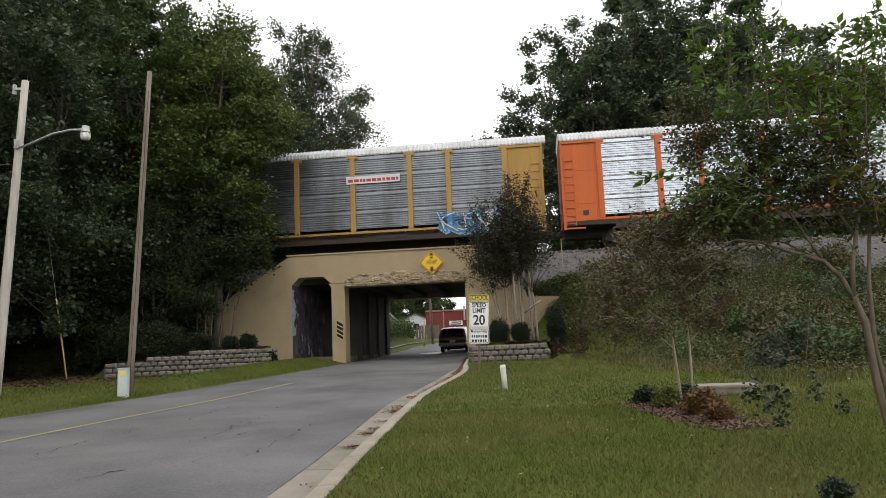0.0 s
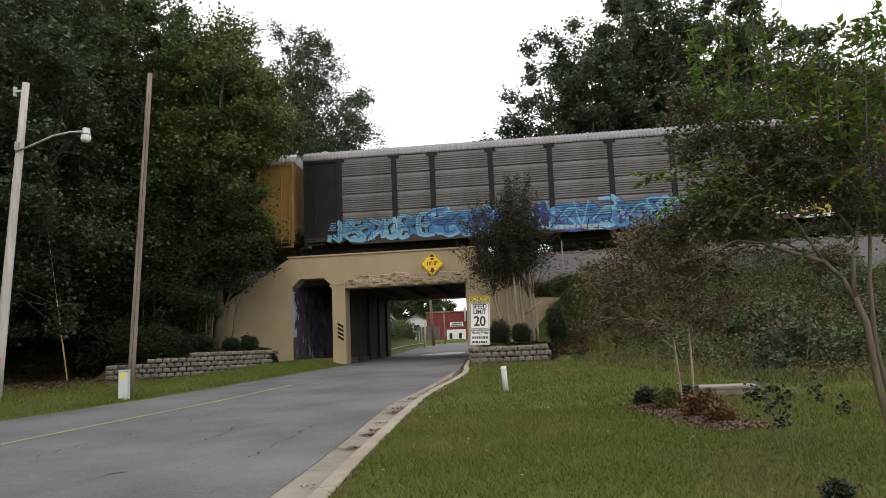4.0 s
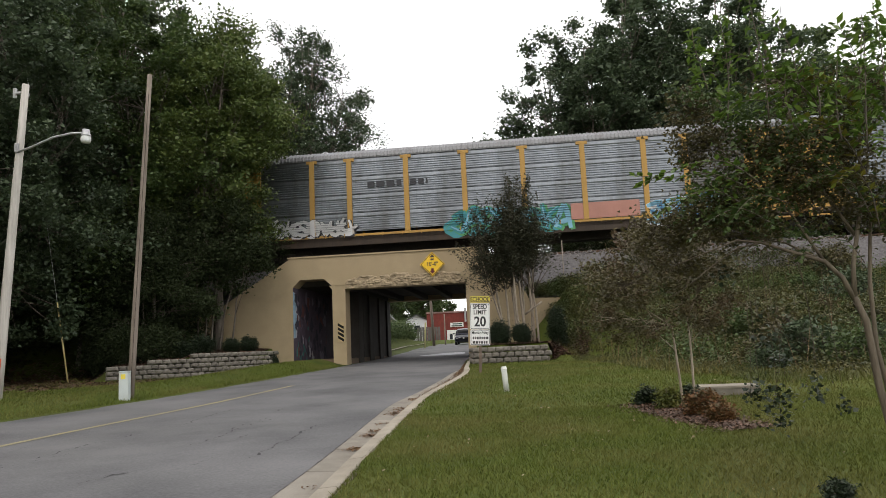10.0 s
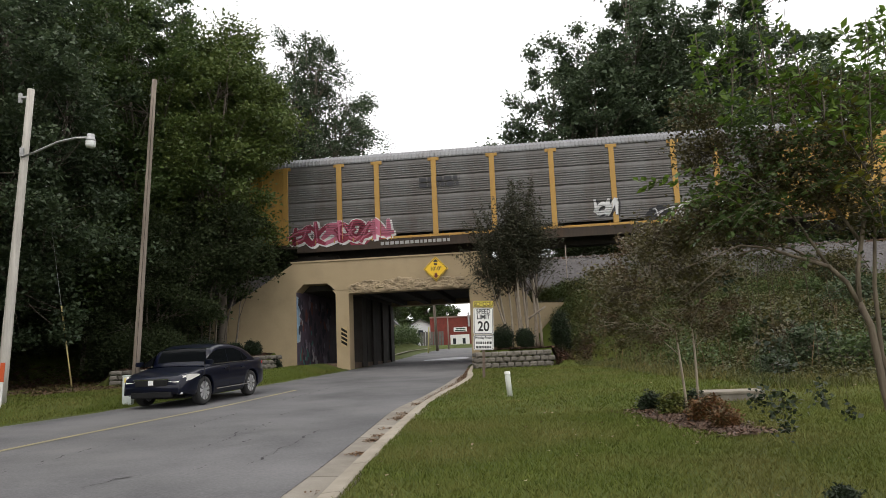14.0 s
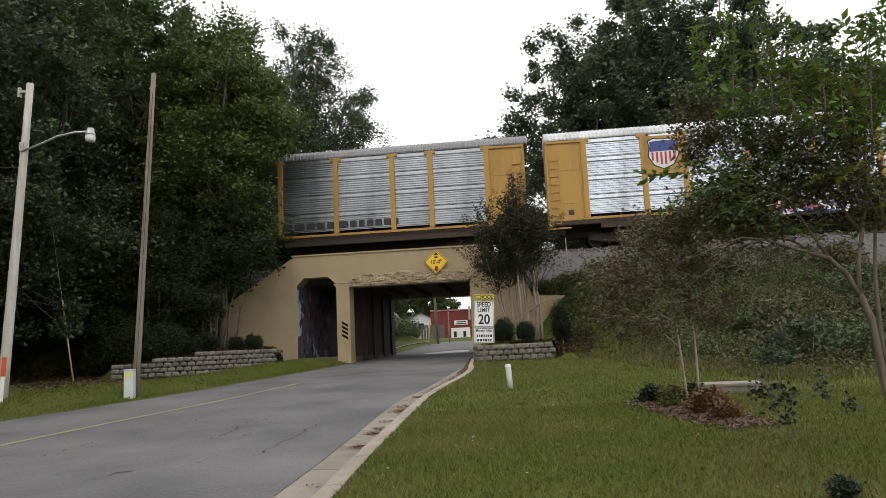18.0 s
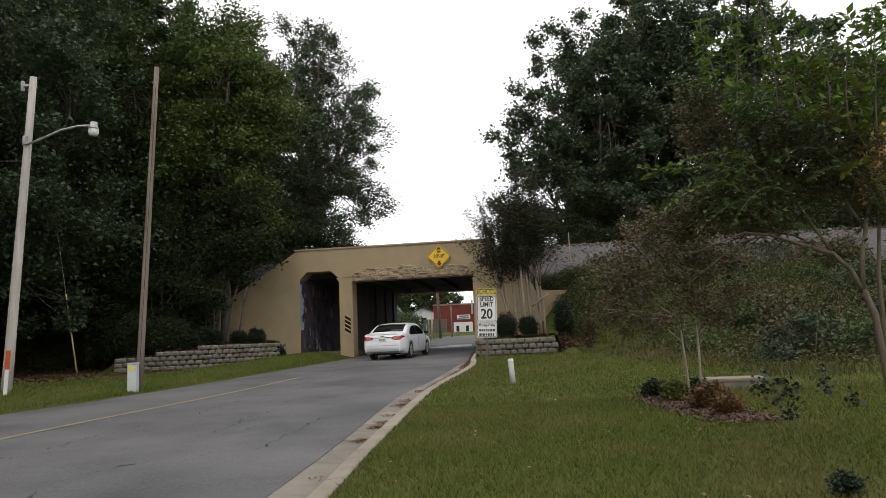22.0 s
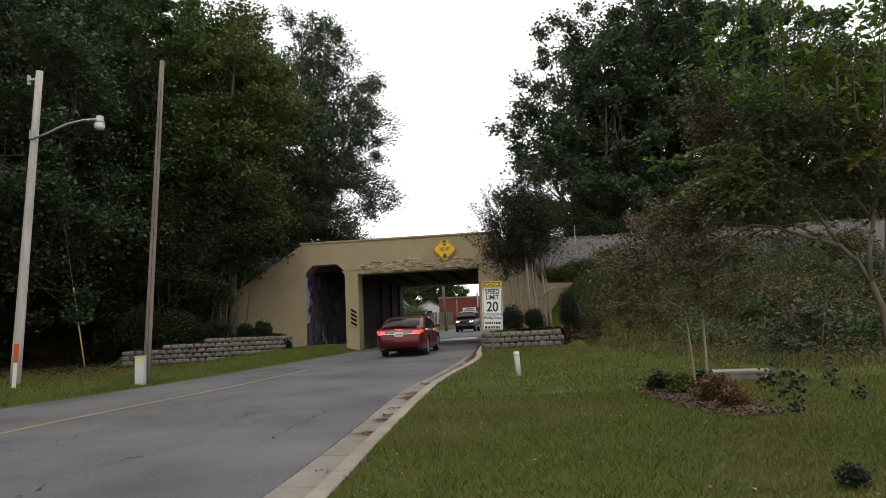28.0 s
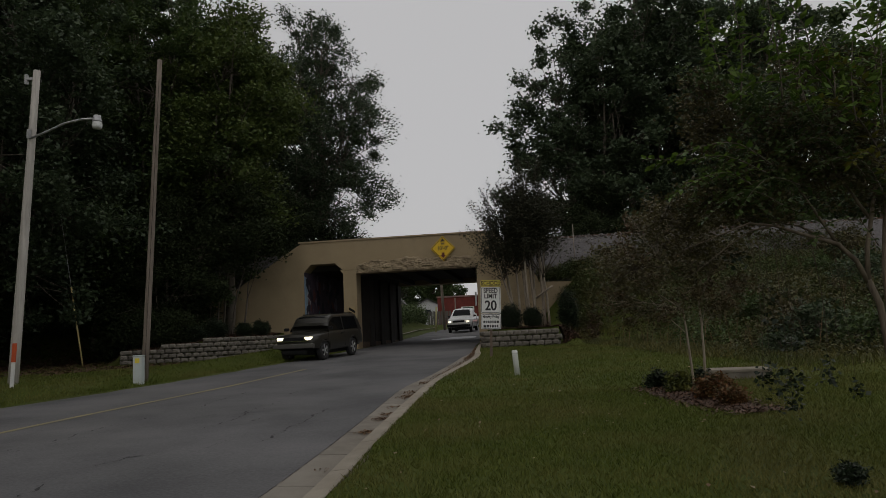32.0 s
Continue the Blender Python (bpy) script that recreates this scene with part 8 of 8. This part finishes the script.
    if not tail_square:
        zc, hh, reach, mt = lamps["tail"]
        for s in (1, -1):
            rows = []
            for k in range(2):
                line = []
                for i, x in enumerate((-L / 2 + 0.36, -L / 2 + 0.27, -L / 2 + 0.19)):
                    h = hh * (0.25 + 0.35 * i)
                    z = zc + 0.03 + (h if k else -h * 0.6)
                    line.append((x, half_w(x) * 0.992 + 0.006, z))
                for q in (0.98, 0.88, 0.76, 0.64, 1 - reach):
                    h = hh * (1.0 if q > 0.7 else 0.82 if q > 0.6 else 0.6)
                    z = zc + (h if k else -h)
                    rx = rear_x(z)
                    line.append((rx - 0.022 + (0.05 if q > 0.9 else 0), half_w(rx + 0.06) * min(q, 0.965), z))
                rows.append(line)
            n = len(rows[0])
            vs = [(x, s * y, z) for l in rows for x, y, z in l]
            vs += [(x + 0.06, s * (y - 0.03), z) for l in rows for x, y, z in l]
            fs = []
            for i in range(n - 1):
                fs += [(i, i + 1, n + i + 1, n + i), (n + i, n + i + 1, 3 * n + i + 1, 3 * n + i), (i, 2 * n + i, 2 * n + i + 1, i + 1)]
            fs += [(0, n, 3 * n, 2 * n), (n - 1, 3 * n - 1, 4 * n - 1, 2 * n - 1)]
            if s < 0:
                fs = [q[::-1] for q in fs]
            put("tail_light", mesh_of("tail_light", vs, fs, mt, False), car)
    # wrap-round headlamps that sweep back over the wings
    def front_x(z):
        x = L / 2
        while spline(deck, x) < z and x > 0:
            x -= 0.004
        return x

    if "head" in lamps:
        zc, hh, reach, mt = lamps["head"]
        for s in (1, -1):
            rows = []
            for k in range(2):
                line = []
                for back, h in ((0.70, 0.12), (0.52, 0.55), (0.34, 0.9), (0.22, 1.0)):
                    x = L / 2 - back
                    line.append((x, half_w(x) * 0.992 + 0.005, zc + 0.10 * back + (hh * h if k else -hh * h)))
                for q, h in ((0.93, 1.0), (0.82, 0.95), (0.70, 0.85), (1 - reach, 0.55)):
                    z = zc + (hh * h if k else -hh * h)
                    x = front_x(z)
                    line.append((x + 0.014, half_w(x) * q, z))
                rows.append(line)
            n = len(rows[0])
            vs = [(x, s * y, z) for l in rows for x, y, z in l] + [(x - 0.05, s * (y - 0.03), z) for l in rows for x, y, z in l]
            fs = []
            for i in range(n - 1):
                fs += [(i, n + i, n + i + 1, i + 1), (n + i, 3 * n + i, 3 * n + i + 1, n + i + 1), (i, i + 1, 2 * n + i + 1, 2 * n + i)]
            fs += [(0, 2 * n, 3 * n, n), (n - 1, 2 * n - 1, 4 * n - 1, 3 * n - 1)]
            put("headlight", mesh_of("headlight", vs, [q if s > 0 else q[::-1] for q in fs], mt, False), car)
    # lamps, bumpers, plate, mirrors, handles
    for row in lamps["boxes"]:
        nm, mt, x, y, z, sx, sy, sz, turn = row
        for s in ((1, -1) if y else (1,)):
            bm = boxes((-sx / 2, sx / 2, -sy / 2, sy / 2, -sz / 2, sz / 2), bev=min(sx, sy, sz) * 0.3)
            part(nm, bm, mt, car, m=pose(x, s * y, z, 0, 0, s * turn))
    for s in (1, -1):
        mx, mz = lamps["mirror"]
        m = part("mirror", boxes((-0.05, 0.06, -0.10, 0.09, -0.055, 0.065), bev=0.04), lamps.get("mirror_mat", paint), car, m=pose(mx, s * (W / 2 + 0.07), mz))
        for hx in lamps["handles"]:
            part("door_handle", boxes((-0.10, 0.10, -0.022, 0.022, -0.02, 0.02), bev=0.008), lamps.get("handle_mat", paint), car, m=pose(hx, s * (W / 2 + 0.004), belt - 0.13))
        for sx in lamps["seams"]:
            part("door_seam", boxes((-0.002, 0.002, -0.012, 0.0015, 0.42, belt - 0.05)), lamps.get("seam_mat", SEAM), car, m=pose(sx, s * (W / 2 - 0.003 if s > 0 else W / 2 - 0.003), 0))
    return car, wheels


def lamp_set(L, W, paint, head=HEAD_OFF, tail=TAIL_RED, tail_box=(0.14, 0.46, 0.15), tail_z=0.86, chrome=False, grille=0.62, suv=False):
    rows = [("headlight", head, L / 2 - (0.20 if not suv else 0.10), W / 2 - 0.30, 0.70 if not suv else 0.83, 0.22, 0.40 if not suv else 0.30, 0.15 if not suv else 0.11, -24),
            ("tail_light", tail, -L / 2 + 0.085, W / 2 - 0.26, tail_z, *tail_box, 14),
            ("grille", BLACK_TRIM, L / 2 - 0.035, 0, grille, 0.08, W * 0.48, 0.16, 0),
            ("air_intake", BLACK_TRIM, L / 2 - 0.03, 0, 0.34, 0.08, W * 0.60, 0.14, 0),
            ("number_plate", WHITE_PAINT, -L / 2 + (0.032 if not suv else -0.004), 0, tail_z - 0.06 if not suv else 0.66, 0.04, 0.32, 0.16, 0),
            ("rear_bumper_lip", paint, -L / 2 + 0.05, 0, 0.40, 0.10, W * 0.76, 0.035, 0),
            ("plate_marking", PLATE_INK, -L / 2 + (0.010 if not suv else -0.026), 0, tail_z - 0.06 if not suv else 0.66, 0.006, 0.25, 0.07, 0)]
    return rows


def build_vehicles():
    out = {}
    white, red, navy = car_paint("white_car_paint", (0.76, 0.80, 0.82)), car_paint("dark_red_car_paint", (0.115, 0.006, 0.011), 0.3), car_paint("navy_car_paint", (0.0014, 0.003, 0.012), 0.0, 0.45)
    pewter, taupe, wh2 = car_paint("pewter_car_paint", (0.038, 0.036, 0.030), 0.3, 0.4), car_paint("dark_taupe_car_paint", (0.13, 0.11, 0.095), 0.5), car_paint("white_truck_paint", (0.72, 0.72, 0.71))

    def sedan(name, label, paint, L, W, H, head, tail, extra, spokes, tz, tb, lamps_mirror=None):
        f = L / 2
        lamps_mirror = lamps_mirror or paint
        deck = ((-f, 0.62), (-f + 0.035, 0.80), (-f + 0.10, tz + 0.08), (-f + 0.19, tz + 0.155), (-f + 0.5, tz + 0.175), (-f + 1.0, tz + 0.15), (-0.2, 0.985), (f - 1.75, 0.97), (f - 1.35, 0.955), (f - 0.7, 0.875), (f - 0.25, 0.78), (f - 0.05, 0.66), (f, 0.58))
        roof = ((-f + 0.70, tz + 0.15), (-f + 1.15, 1.27), (-f + 1.6, H - 0.07), (-f + 2.2, H), (-f + 2.75, H - 0.015), (-f + 3.15, H - 0.12), (-f + 3.55, 1.18), (f - 1.12, 0.93))
        b = 0.98
        g = (((-f + 2.395, b + 0.01), (-f + 2.395, H - 0.11), (-f + 2.85, H - 0.125), (-f + 3.2, H - 0.22), (-f + 3.62, b + 0.10), (-f + 3.66, b + 0.01)),
             ((-f + 1.50, b + 0.02), (-f + 1.57, H - 0.21), (-f + 1.9, H - 0.12), (-f + 2.38, H - 0.11), (-f + 2.38, b + 0.01)),
             ((-f + 1.22, b + 0.08), (-f + 1.55, H - 0.22), (-f + 1.48, b + 0.02)))
        lamps = dict(windscreen=(f - 1.30, -f + 3.08), rear_window=(-f + 0.86, -f + 1.62), mirror=(-f + 3.62, b + 0.07), handles=(-f + 2.62, -f + 1.66), seams=(-f + 3.72, -f + 2.42),
                     tail=(tz, 0.075, tb[1], tail), mirror_mat=lamps_mirror, seam_mat=PALE_SEAM if paint is white else SEAM, head=(0.70, 0.075, 0.46, head), boxes=[r for r in lamp_set(L, W, paint, head, tail, tb, tz) if r[0] not in ("tail_light", "headlight")] + extra)
        return vehicle(name, label, paint, L, W, deck, roof, L * 0.555, f - 0.98, 0.352, b, g, lamps, spokes=spokes)

    f = 5.11 / 2
    ex = [("side_trim", CHROME, -0.35, 0.86, 1.005, 2.3, 0.014, 0.018, 0), ("bumper_seam", mat("grey_seam", (0.25, 0.25, 0.25), None, 0.6), -f + 0.008, 0, 0.60, 0.03, 1.2, 0.008, 0), ("trunk_bar", BLACK_TRIM, -f + 0.05, 0, 0.93, 0.05, 0.90, 0.012, 0), ("trunk_lip", white, -f + 0.20, 0, 1.065, 0.16, 1.25, 0.025, 0), ("emblem", mat("gold_emblem", (0.62, 0.46, 0.16), None, 0.3, 0.6), -f + 0.075, 0, 0.985, 0.012, 0.16, 0.05, 0), ("third_brake_light", TAIL_RED, -f + 0.78, 0, 1.10, 0.03, 0.2, 0.02, 0), ("roof_aerial", white, -f + 1.75, 0, 1.50, 0.14, 0.03, 0.06, 0)]
    out["white"] = sedan("white_sedan", "clean white four-door sedan with alloy wheels", white, 5.11, 1.85, 1.49, HEAD_OFF, TAIL_RED, ex, 5, 0.90, (0.16, 0.50, 0.15), BLACK_TRIM)
    f = 5.09 / 2
    ex = [("chrome_strip", CHROME, -f + 0.045, 0, 0.84, 0.06, 1.34, 0.045, 0), ("bumper_seam", BLACK_TRIM, -f + 0.012, 0, 0.60, 0.04, 1.5, 0.012, 0), ("spoiler", red, -f + 0.24, 0, 1.14, 0.22, 1.36, 0.035, 0), ("spoiler_foot", red, -f + 0.24, 0.55, 1.09, 0.10, 0.05, 0.08, 0), ("third_brake_light", BRAKE_ON, -f + 0.11, 0, 1.02, 0.02, 0.30, 0.03, 0), ("emblem", CHROME, -f + 0.07, 0, 0.96, 0.03, 0.18, 0.05, 0)]
    out["red"] = sedan("red_sedan", "dark red four-door sedan with lit brake lights", red, 5.09, 1.85, 1.48, HEAD_OFF, BRAKE_ON, ex, 5, 0.90, (0.15, 0.22, 0.17))
    f = 4.65 / 2
    ex = [("grille_bar", CHROME, f - 0.03, 0, 0.70, 0.05, 0.95, 0.025, 0), ("emblem", WHITE_PAINT, f + 0.012, 0, 0.63, 0.02, 0.13, 0.11, 0), ("side_trim", CHROME, -0.1, 0.93, 0.36, 1.9, 0.014, 0.03, 0), ("belt_trim", CHROME, -0.15, 0.855, 0.99, 2.2, 0.014, 0.02, 0), ("fog_light", HEAD_OFF, f - 0.10, 0.70, 0.36, 0.06, 0.16, 0.05, -20)]
    # these headlamps are off; a weak glow imitates the reflection in their lenses
    out["navy"] = sedan("navy_sedan", "dark navy four-door sedan with multi-spoke wheels", navy, 4.65, 1.82, 1.48, glow_mat("headlamp_reflection_glow", (1.0, 0.9, 0.7), 0.12, (0.5, 0.5, 0.5)), TAIL_RED, ex, 9, 0.86, (0.14, 0.40, 0.15))

    def wagon(name, label, paint, L, W, H, head, tail, extra, hood, rim=None):
        f = L / 2
        deck = ((-f, 0.92), (-f + 0.05, 1.00), (-f + 0.4, 1.04), (-0.2, 1.05), (f - 1.75, 1.05), (f - 1.35, hood + 0.02), (f - 0.7, hood - 0.03), (f - 0.2, hood - 0.08), (f - 0.04, hood - 0.14), (f, hood - 0.30))
        roof = ((-f + 0.04, 1.02), (-f + 0.16, 1.35), (-f + 0.34, H - 0.06), (-f + 0.8, H), (-f + 2.0, H), (-f + 2.5, H - 0.02), (-f + 2.75, H - 0.10), (-f + 3.1, 1.32), (f - 1.28, 1.0))
        b = 1.05
        g = (((-f + 1.75, b), (-f + 1.75, H - 0.10), (-f + 2.45, H - 0.12), (-f + 2.75, H - 0.25), (-f + 3.02, b + 0.08), (-f + 3.04, b)),
             ((-f + 0.38, b + 0.02), (-f + 0.52, H - 0.12), (-f + 1.66, H - 0.10), (-f + 1.66, b)))
        lamps = dict(windscreen=(f - 1.42, -f + 2.72), rear_window=(-f + 0.08, -f + 0.30), mirror=(-f + 3.05, b + 0.10), handles=(-f + 1.95,), seams=(-f + 3.1, -f + 1.7), mirror_mat=BLACK_TRIM, handle_mat=BLACK_TRIM,
                     boxes=lamp_set(L, W, paint, head, tail, (0.10, 0.16, 0.42), 0.95, suv=True, grille=0.80) + extra)
        return vehicle(name, label, paint, L, W, deck, roof, L * 0.575, f - 0.85, 0.35, b, g, lamps, sill=0.34, narrow=0.78, tail_square=True, rim=rim)

    f = 4.2 / 2
    ex = [("front_bumper", mat("grey_bumper", (0.10, 0.095, 0.085), None, 0.5), f + 0.01, 0, 0.56, 0.14, 1.66, 0.16, 0), ("chrome_strip", CHROME, f + 0.02, 0, 0.74, 0.03, 1.2, 0.035, 0), ("roof_rail", BLACK_TRIM, -0.7, 0.62, 1.69, 1.8, 0.03, 0.04, 0), ("fender_flare", pewter, f - 0.85, 0.855, 0.70, 0.62, 0.03, 0.05, 0)]
    out["suv"] = wagon("pewter_suv", "pewter grey two-door sport utility with lit headlights", pewter, 4.2, 1.72, 1.66, HEAD_ON, TAIL_RED, ex, 1.0)
    f = 4.8 / 2
    ex = [("rear_bumper", taupe, -f - 0.02, 0, 0.52, 0.14, 1.72, 0.20, 0), ("tail_strip", mat("dark_red_reflector", (0.16, 0.03, 0.03), None, 0.3), -f - 0.008, 0, 0.84, 0.02, 1.5, 0.10, 0)]
    out["wagon"] = wagon("taupe_wagon", "dark taupe estate car driving away under the bridge", taupe, 4.8, 1.80, 1.52, HEAD_OFF, TAIL_RED, ex, 0.92)
    # white pickup: cab and load bed
    f = 5.3 / 2
    deck = ((-f, 1.02), (-f + 0.06, 1.10), (-f + 0.4, 1.12), (-0.3, 1.12), (f - 1.9, 1.12), (f - 1.5, 1.12), (f - 0.8, 1.09), (f - 0.2, 1.04), (f - 0.04, 0.95), (f, 0.80))
    roof = ((-f + 1.7, 1.10), (-f + 1.8, 1.45), (-f + 1.95, 1.70), (-f + 2.4, 1.76), (-f + 2.9, 1.75), (-f + 3.2, 1.66), (-f + 3.6, 1.32), (f - 1.42, 1.10))
    g = (((-f + 2.0, 1.14), (-f + 2.08, 1.64), (-f + 3.0, 1.63), (-f + 3.42, 1.24), (-f + 3.45, 1.14)),)
    lamps = dict(windscreen=(f - 1.6, -f + 3.1), rear_window=(-f + 1.74, -f + 1.92), mirror=(-f + 3.4, 1.22), handles=(-f + 2.1,), seams=(-f + 3.5, -f + 1.95), mirror_mat=BLACK_TRIM, handle_mat=BLACK_TRIM,
                 boxes=lamp_set(5.3, 1.9, wh2, HEAD_ON, TAIL_RED, (0.1, 0.14, 0.36), 0.9, suv=True, grille=0.86) + [("front_bumper", BLACK_TRIM, f + 0.01, 0, 0.54, 0.12, 1.8, 0.18, 0), ("bed_rail", BLACK_TRIM, -f + 0.85, 0.86, 1.15, 1.5, 0.06, 0.03, 0)])
    out["pickup"] = vehicle("white_pickup", "white pickup truck with lit headlights behind the bridge", wh2, 5.3, 1.9, deck, roof, 3.1, f - 0.9, 0.37, 1.12, g, lamps, sill=0.36, narrow=0.76, tail_square=True)
    return out


VEHICLES = build_vehicles()
# lane lines: y, x of the middle of a vehicle
LANE_OUT = ((-250, -78.5), (-120, -39.8), (-40, -17.9), (-15, -10.9), (-4, -7.6), (2, -6.1), (7, -5.0), (11.5, -4.4), (15.4, -3.9), (21.6, -3.25), (25, -2.85), (28, -2.5), (32.7, -1.95), (35.4, -1.3), (39.5, -0.5), (43, 0.05), (52, 1.3), (60, 2.6), (70, 4.3), (80, 7), (86, 14), (92, 28), (100, 55), (126, 158))
LANE_IN = ((-250, -82.5), (-120, -43.4), (-40, -21.9), (-15, -15.3), (-4, -12.6), (2, -11.1), (7, -9.9), (11.5, -8.9), (16, -8.0), (20, -7.3), (25.7, -6.1), (29.5, -4.95), (33, -4.0), (35.3, -3.5), (39, -2.95), (45, -2.0), (49.5, -1.4), (52, -1.0), (60, 0.3), (70, 1.7), (80, 2.6), (86, 8), (92, 20), (100, 45), (126, 148))
# times and the y of a vehicle's middle
DRIVE_WHITE = (LANE_OUT, 1, ((0, -0.5), (10, -0.55), (15, -0.42), (25, -0.7), (33.4, -0.62), (36.6, -0.5), (40.9, -0.45), (44.6, -0.15), (47.2, 0.3), (53, 0.55), (58, 0.62), (70, 1.0)), ((0, -150), (17.5, -7), (19, 6.7), (19.2, 8.55), (19.6, 12.1), (20, 15.35), (21, 24.7), (21.5, 29.0), (22, 33.2), (22.5, 36.9), (23, 40.7), (23.5, 44.2), (24, 47.8), (24.5, 52.4), (25, 57.2), (26.5, 69), (29, 84), (32, 98)))
DRIVE_RED = (LANE_OUT, 1, ((40, 0.30), (46.5, 0.32), (52, 0.75), (60, 1.1), (70, 1.3)), ((0, -245), (5, -200), (22, -34), (25, -3), (26.5, 13), (27.5, 24.2), (28, 29.8), (28.5, 35.0), (29, 40.6), (29.5, 46.5), (30.2, 54), (31, 62.5), (32, 73)))
DRIVE_WAGON = (LANE_OUT, 1, 0.0, ((0, 47.6), (0.4, 50.6), (0.8, 53.6), (1.2, 56.6), (3, 69), (6, 88), (10, 104), (32, 112)))
DRIVE_NAVY = (LANE_IN, -1, ((12, 0.0), (20, 0.4), (27, 0.0), (34.5, -0.45), (42, 0.0)), ((0, 118), (5, 108), (8, 89), (10.5, 65.3), (11, 59.8), (11.5, 53.8), (12, 47.3), (12.4, 42.3), (12.8, 37.0), (13, 34.3), (13.5, 27.3), (14, 20.3), (14.5, 13.8), (15.5, 1.5), (17, -17), (22, -80), (32, -200)))
DRIVE_SUV = (LANE_IN, -1, ((30, -0.22), (38, -0.30), (50, -0.28), (62, 0.0)), ((0, 110), (20, 104), (25, 88), (27.7, 65.5), (28.3, 60.0), (29, 55.0), (29.6, 51.2), (30, 47.7), (30.3, 44.5), (30.6, 41.5), (31, 37.9), (31.3, 35.4), (31.6, 32.2), (32, 28.8)))
DRIVE_PICKUP = (LANE_IN, -1, 0.35, ((0, 124), (22, 116), (27, 98), (29, 79), (30.3, 68.8), (31, 64.3), (31.6, 60.9), (32, 58.7)))
DRIVES = {"white": DRIVE_WHITE, "red": DRIVE_RED, "wagon": DRIVE_WAGON, "navy": DRIVE_NAVY, "suv": DRIVE_SUV, "pickup": DRIVE_PICKUP}


# ------------------------------------------------------------ what moves
def curve_at(rows, q):
    """A smooth, never overshooting curve through rows."""
    xs, ys = np.array([r[0] for r in rows], float), np.array([r[1] for r in rows], float)
    d = np.diff(ys) / np.diff(xs)
    m = np.concatenate([[d[0]], np.where(d[:-1] * d[1:] > 0, 2 * d[:-1] * d[1:] / (d[:-1] + d[1:] + 1e-12 * np.sign(d[:-1] + d[1:] + 1e-30)), 0), [d[-1]]])
    q = float(np.clip(q, xs[0], xs[-1]))
    i = int(np.clip(np.searchsorted(xs, q) - 1, 0, len(xs) - 2))
    h = xs[i + 1] - xs[i]
    t = (q - xs[i]) / h
    return float((2 * t**3 - 3 * t**2 + 1) * ys[i] + (t**3 - 2 * t**2 + t) * h * m[i] + (3 * t**2 - 2 * t**3) * ys[i + 1] + (t**3 - t**2) * h * m[i + 1])


def on_lane(lane, sense, side, y):
    """The pose of a vehicle at y on its lane: it points along the lane and lies on the road's slope."""
    x = curve_at(lane, y)
    a, b = curve_at(lane, y - 0.8), curve_at(lane, y + 0.8)
    za, zb = road_z(y - 1.4), road_z(y + 1.4)
    fwd = Vector((b - a, 1.6, (zb - za) / 2.8 * math.hypot(b - a, 1.6))) * sense
    fwd.normalize()
    left = Vector((0, 0, 1)).cross(fwd).normalized()
    up = fwd.cross(left)
    off = lerp_at(side, y) if isinstance(side, tuple) else side
    p = Vector((x + off, y, (za + zb) / 2 + 0.002))
    return Matrix(((fwd.x, left.x, up.x, p.x), (fwd.y, left.y, up.y, p.y), (fwd.z, left.z, up.z, p.z), (0, 0, 0, 1)))


def motions():
    for car, middle in CARS:
        walk(car, [(t, TRACK @ pose(1.94 + SPEED * (t - middle), 0, 0)) for t in (0, 8, 16, 24, 32)])
    spins = {"white": (18.5, 25.5), "red": (26.4, 30.5), "navy": (10.4, 15.2), "suv": (27.5, 32), "pickup": (30, 32), "wagon": (0, 1.6)}
    for key, (lane, sense, side, rows) in DRIVES.items():
        car, wheels = VEHICLES[key]
        times = sorted({round(0.5 * i, 2) for i in range(65)} | {r[0] for r in rows})
        walk(car, [(t, on_lane(lane, sense, side, curve_at(rows, t))) for t in times])
        t0, t1 = spins[key]
        r = wheels[0].location.z
        n = int((t1 - t0) / 0.0334)
        turns, way, last = [(0.0, 0.0)] if t0 > 0 else [], 0.0, None
        for i in range(n + 1):
            t = t0 + (t1 - t0) * i / n
            m = on_lane(lane, sense, side, curve_at(rows, t)).translation
            way += (m - last).length if last is not None else 0.0
            last = m
            turns.append((t, math.degrees(way / r)))
        if t1 < 32:
            turns.append((32.0, turns[-1][1]))
        for w in wheels:
            base = Matrix.Translation(w.location)
            walk(w, [(t, base @ pose(0, 0, 0, 0, a % 360, 0)) for t, a in turns])


motions()
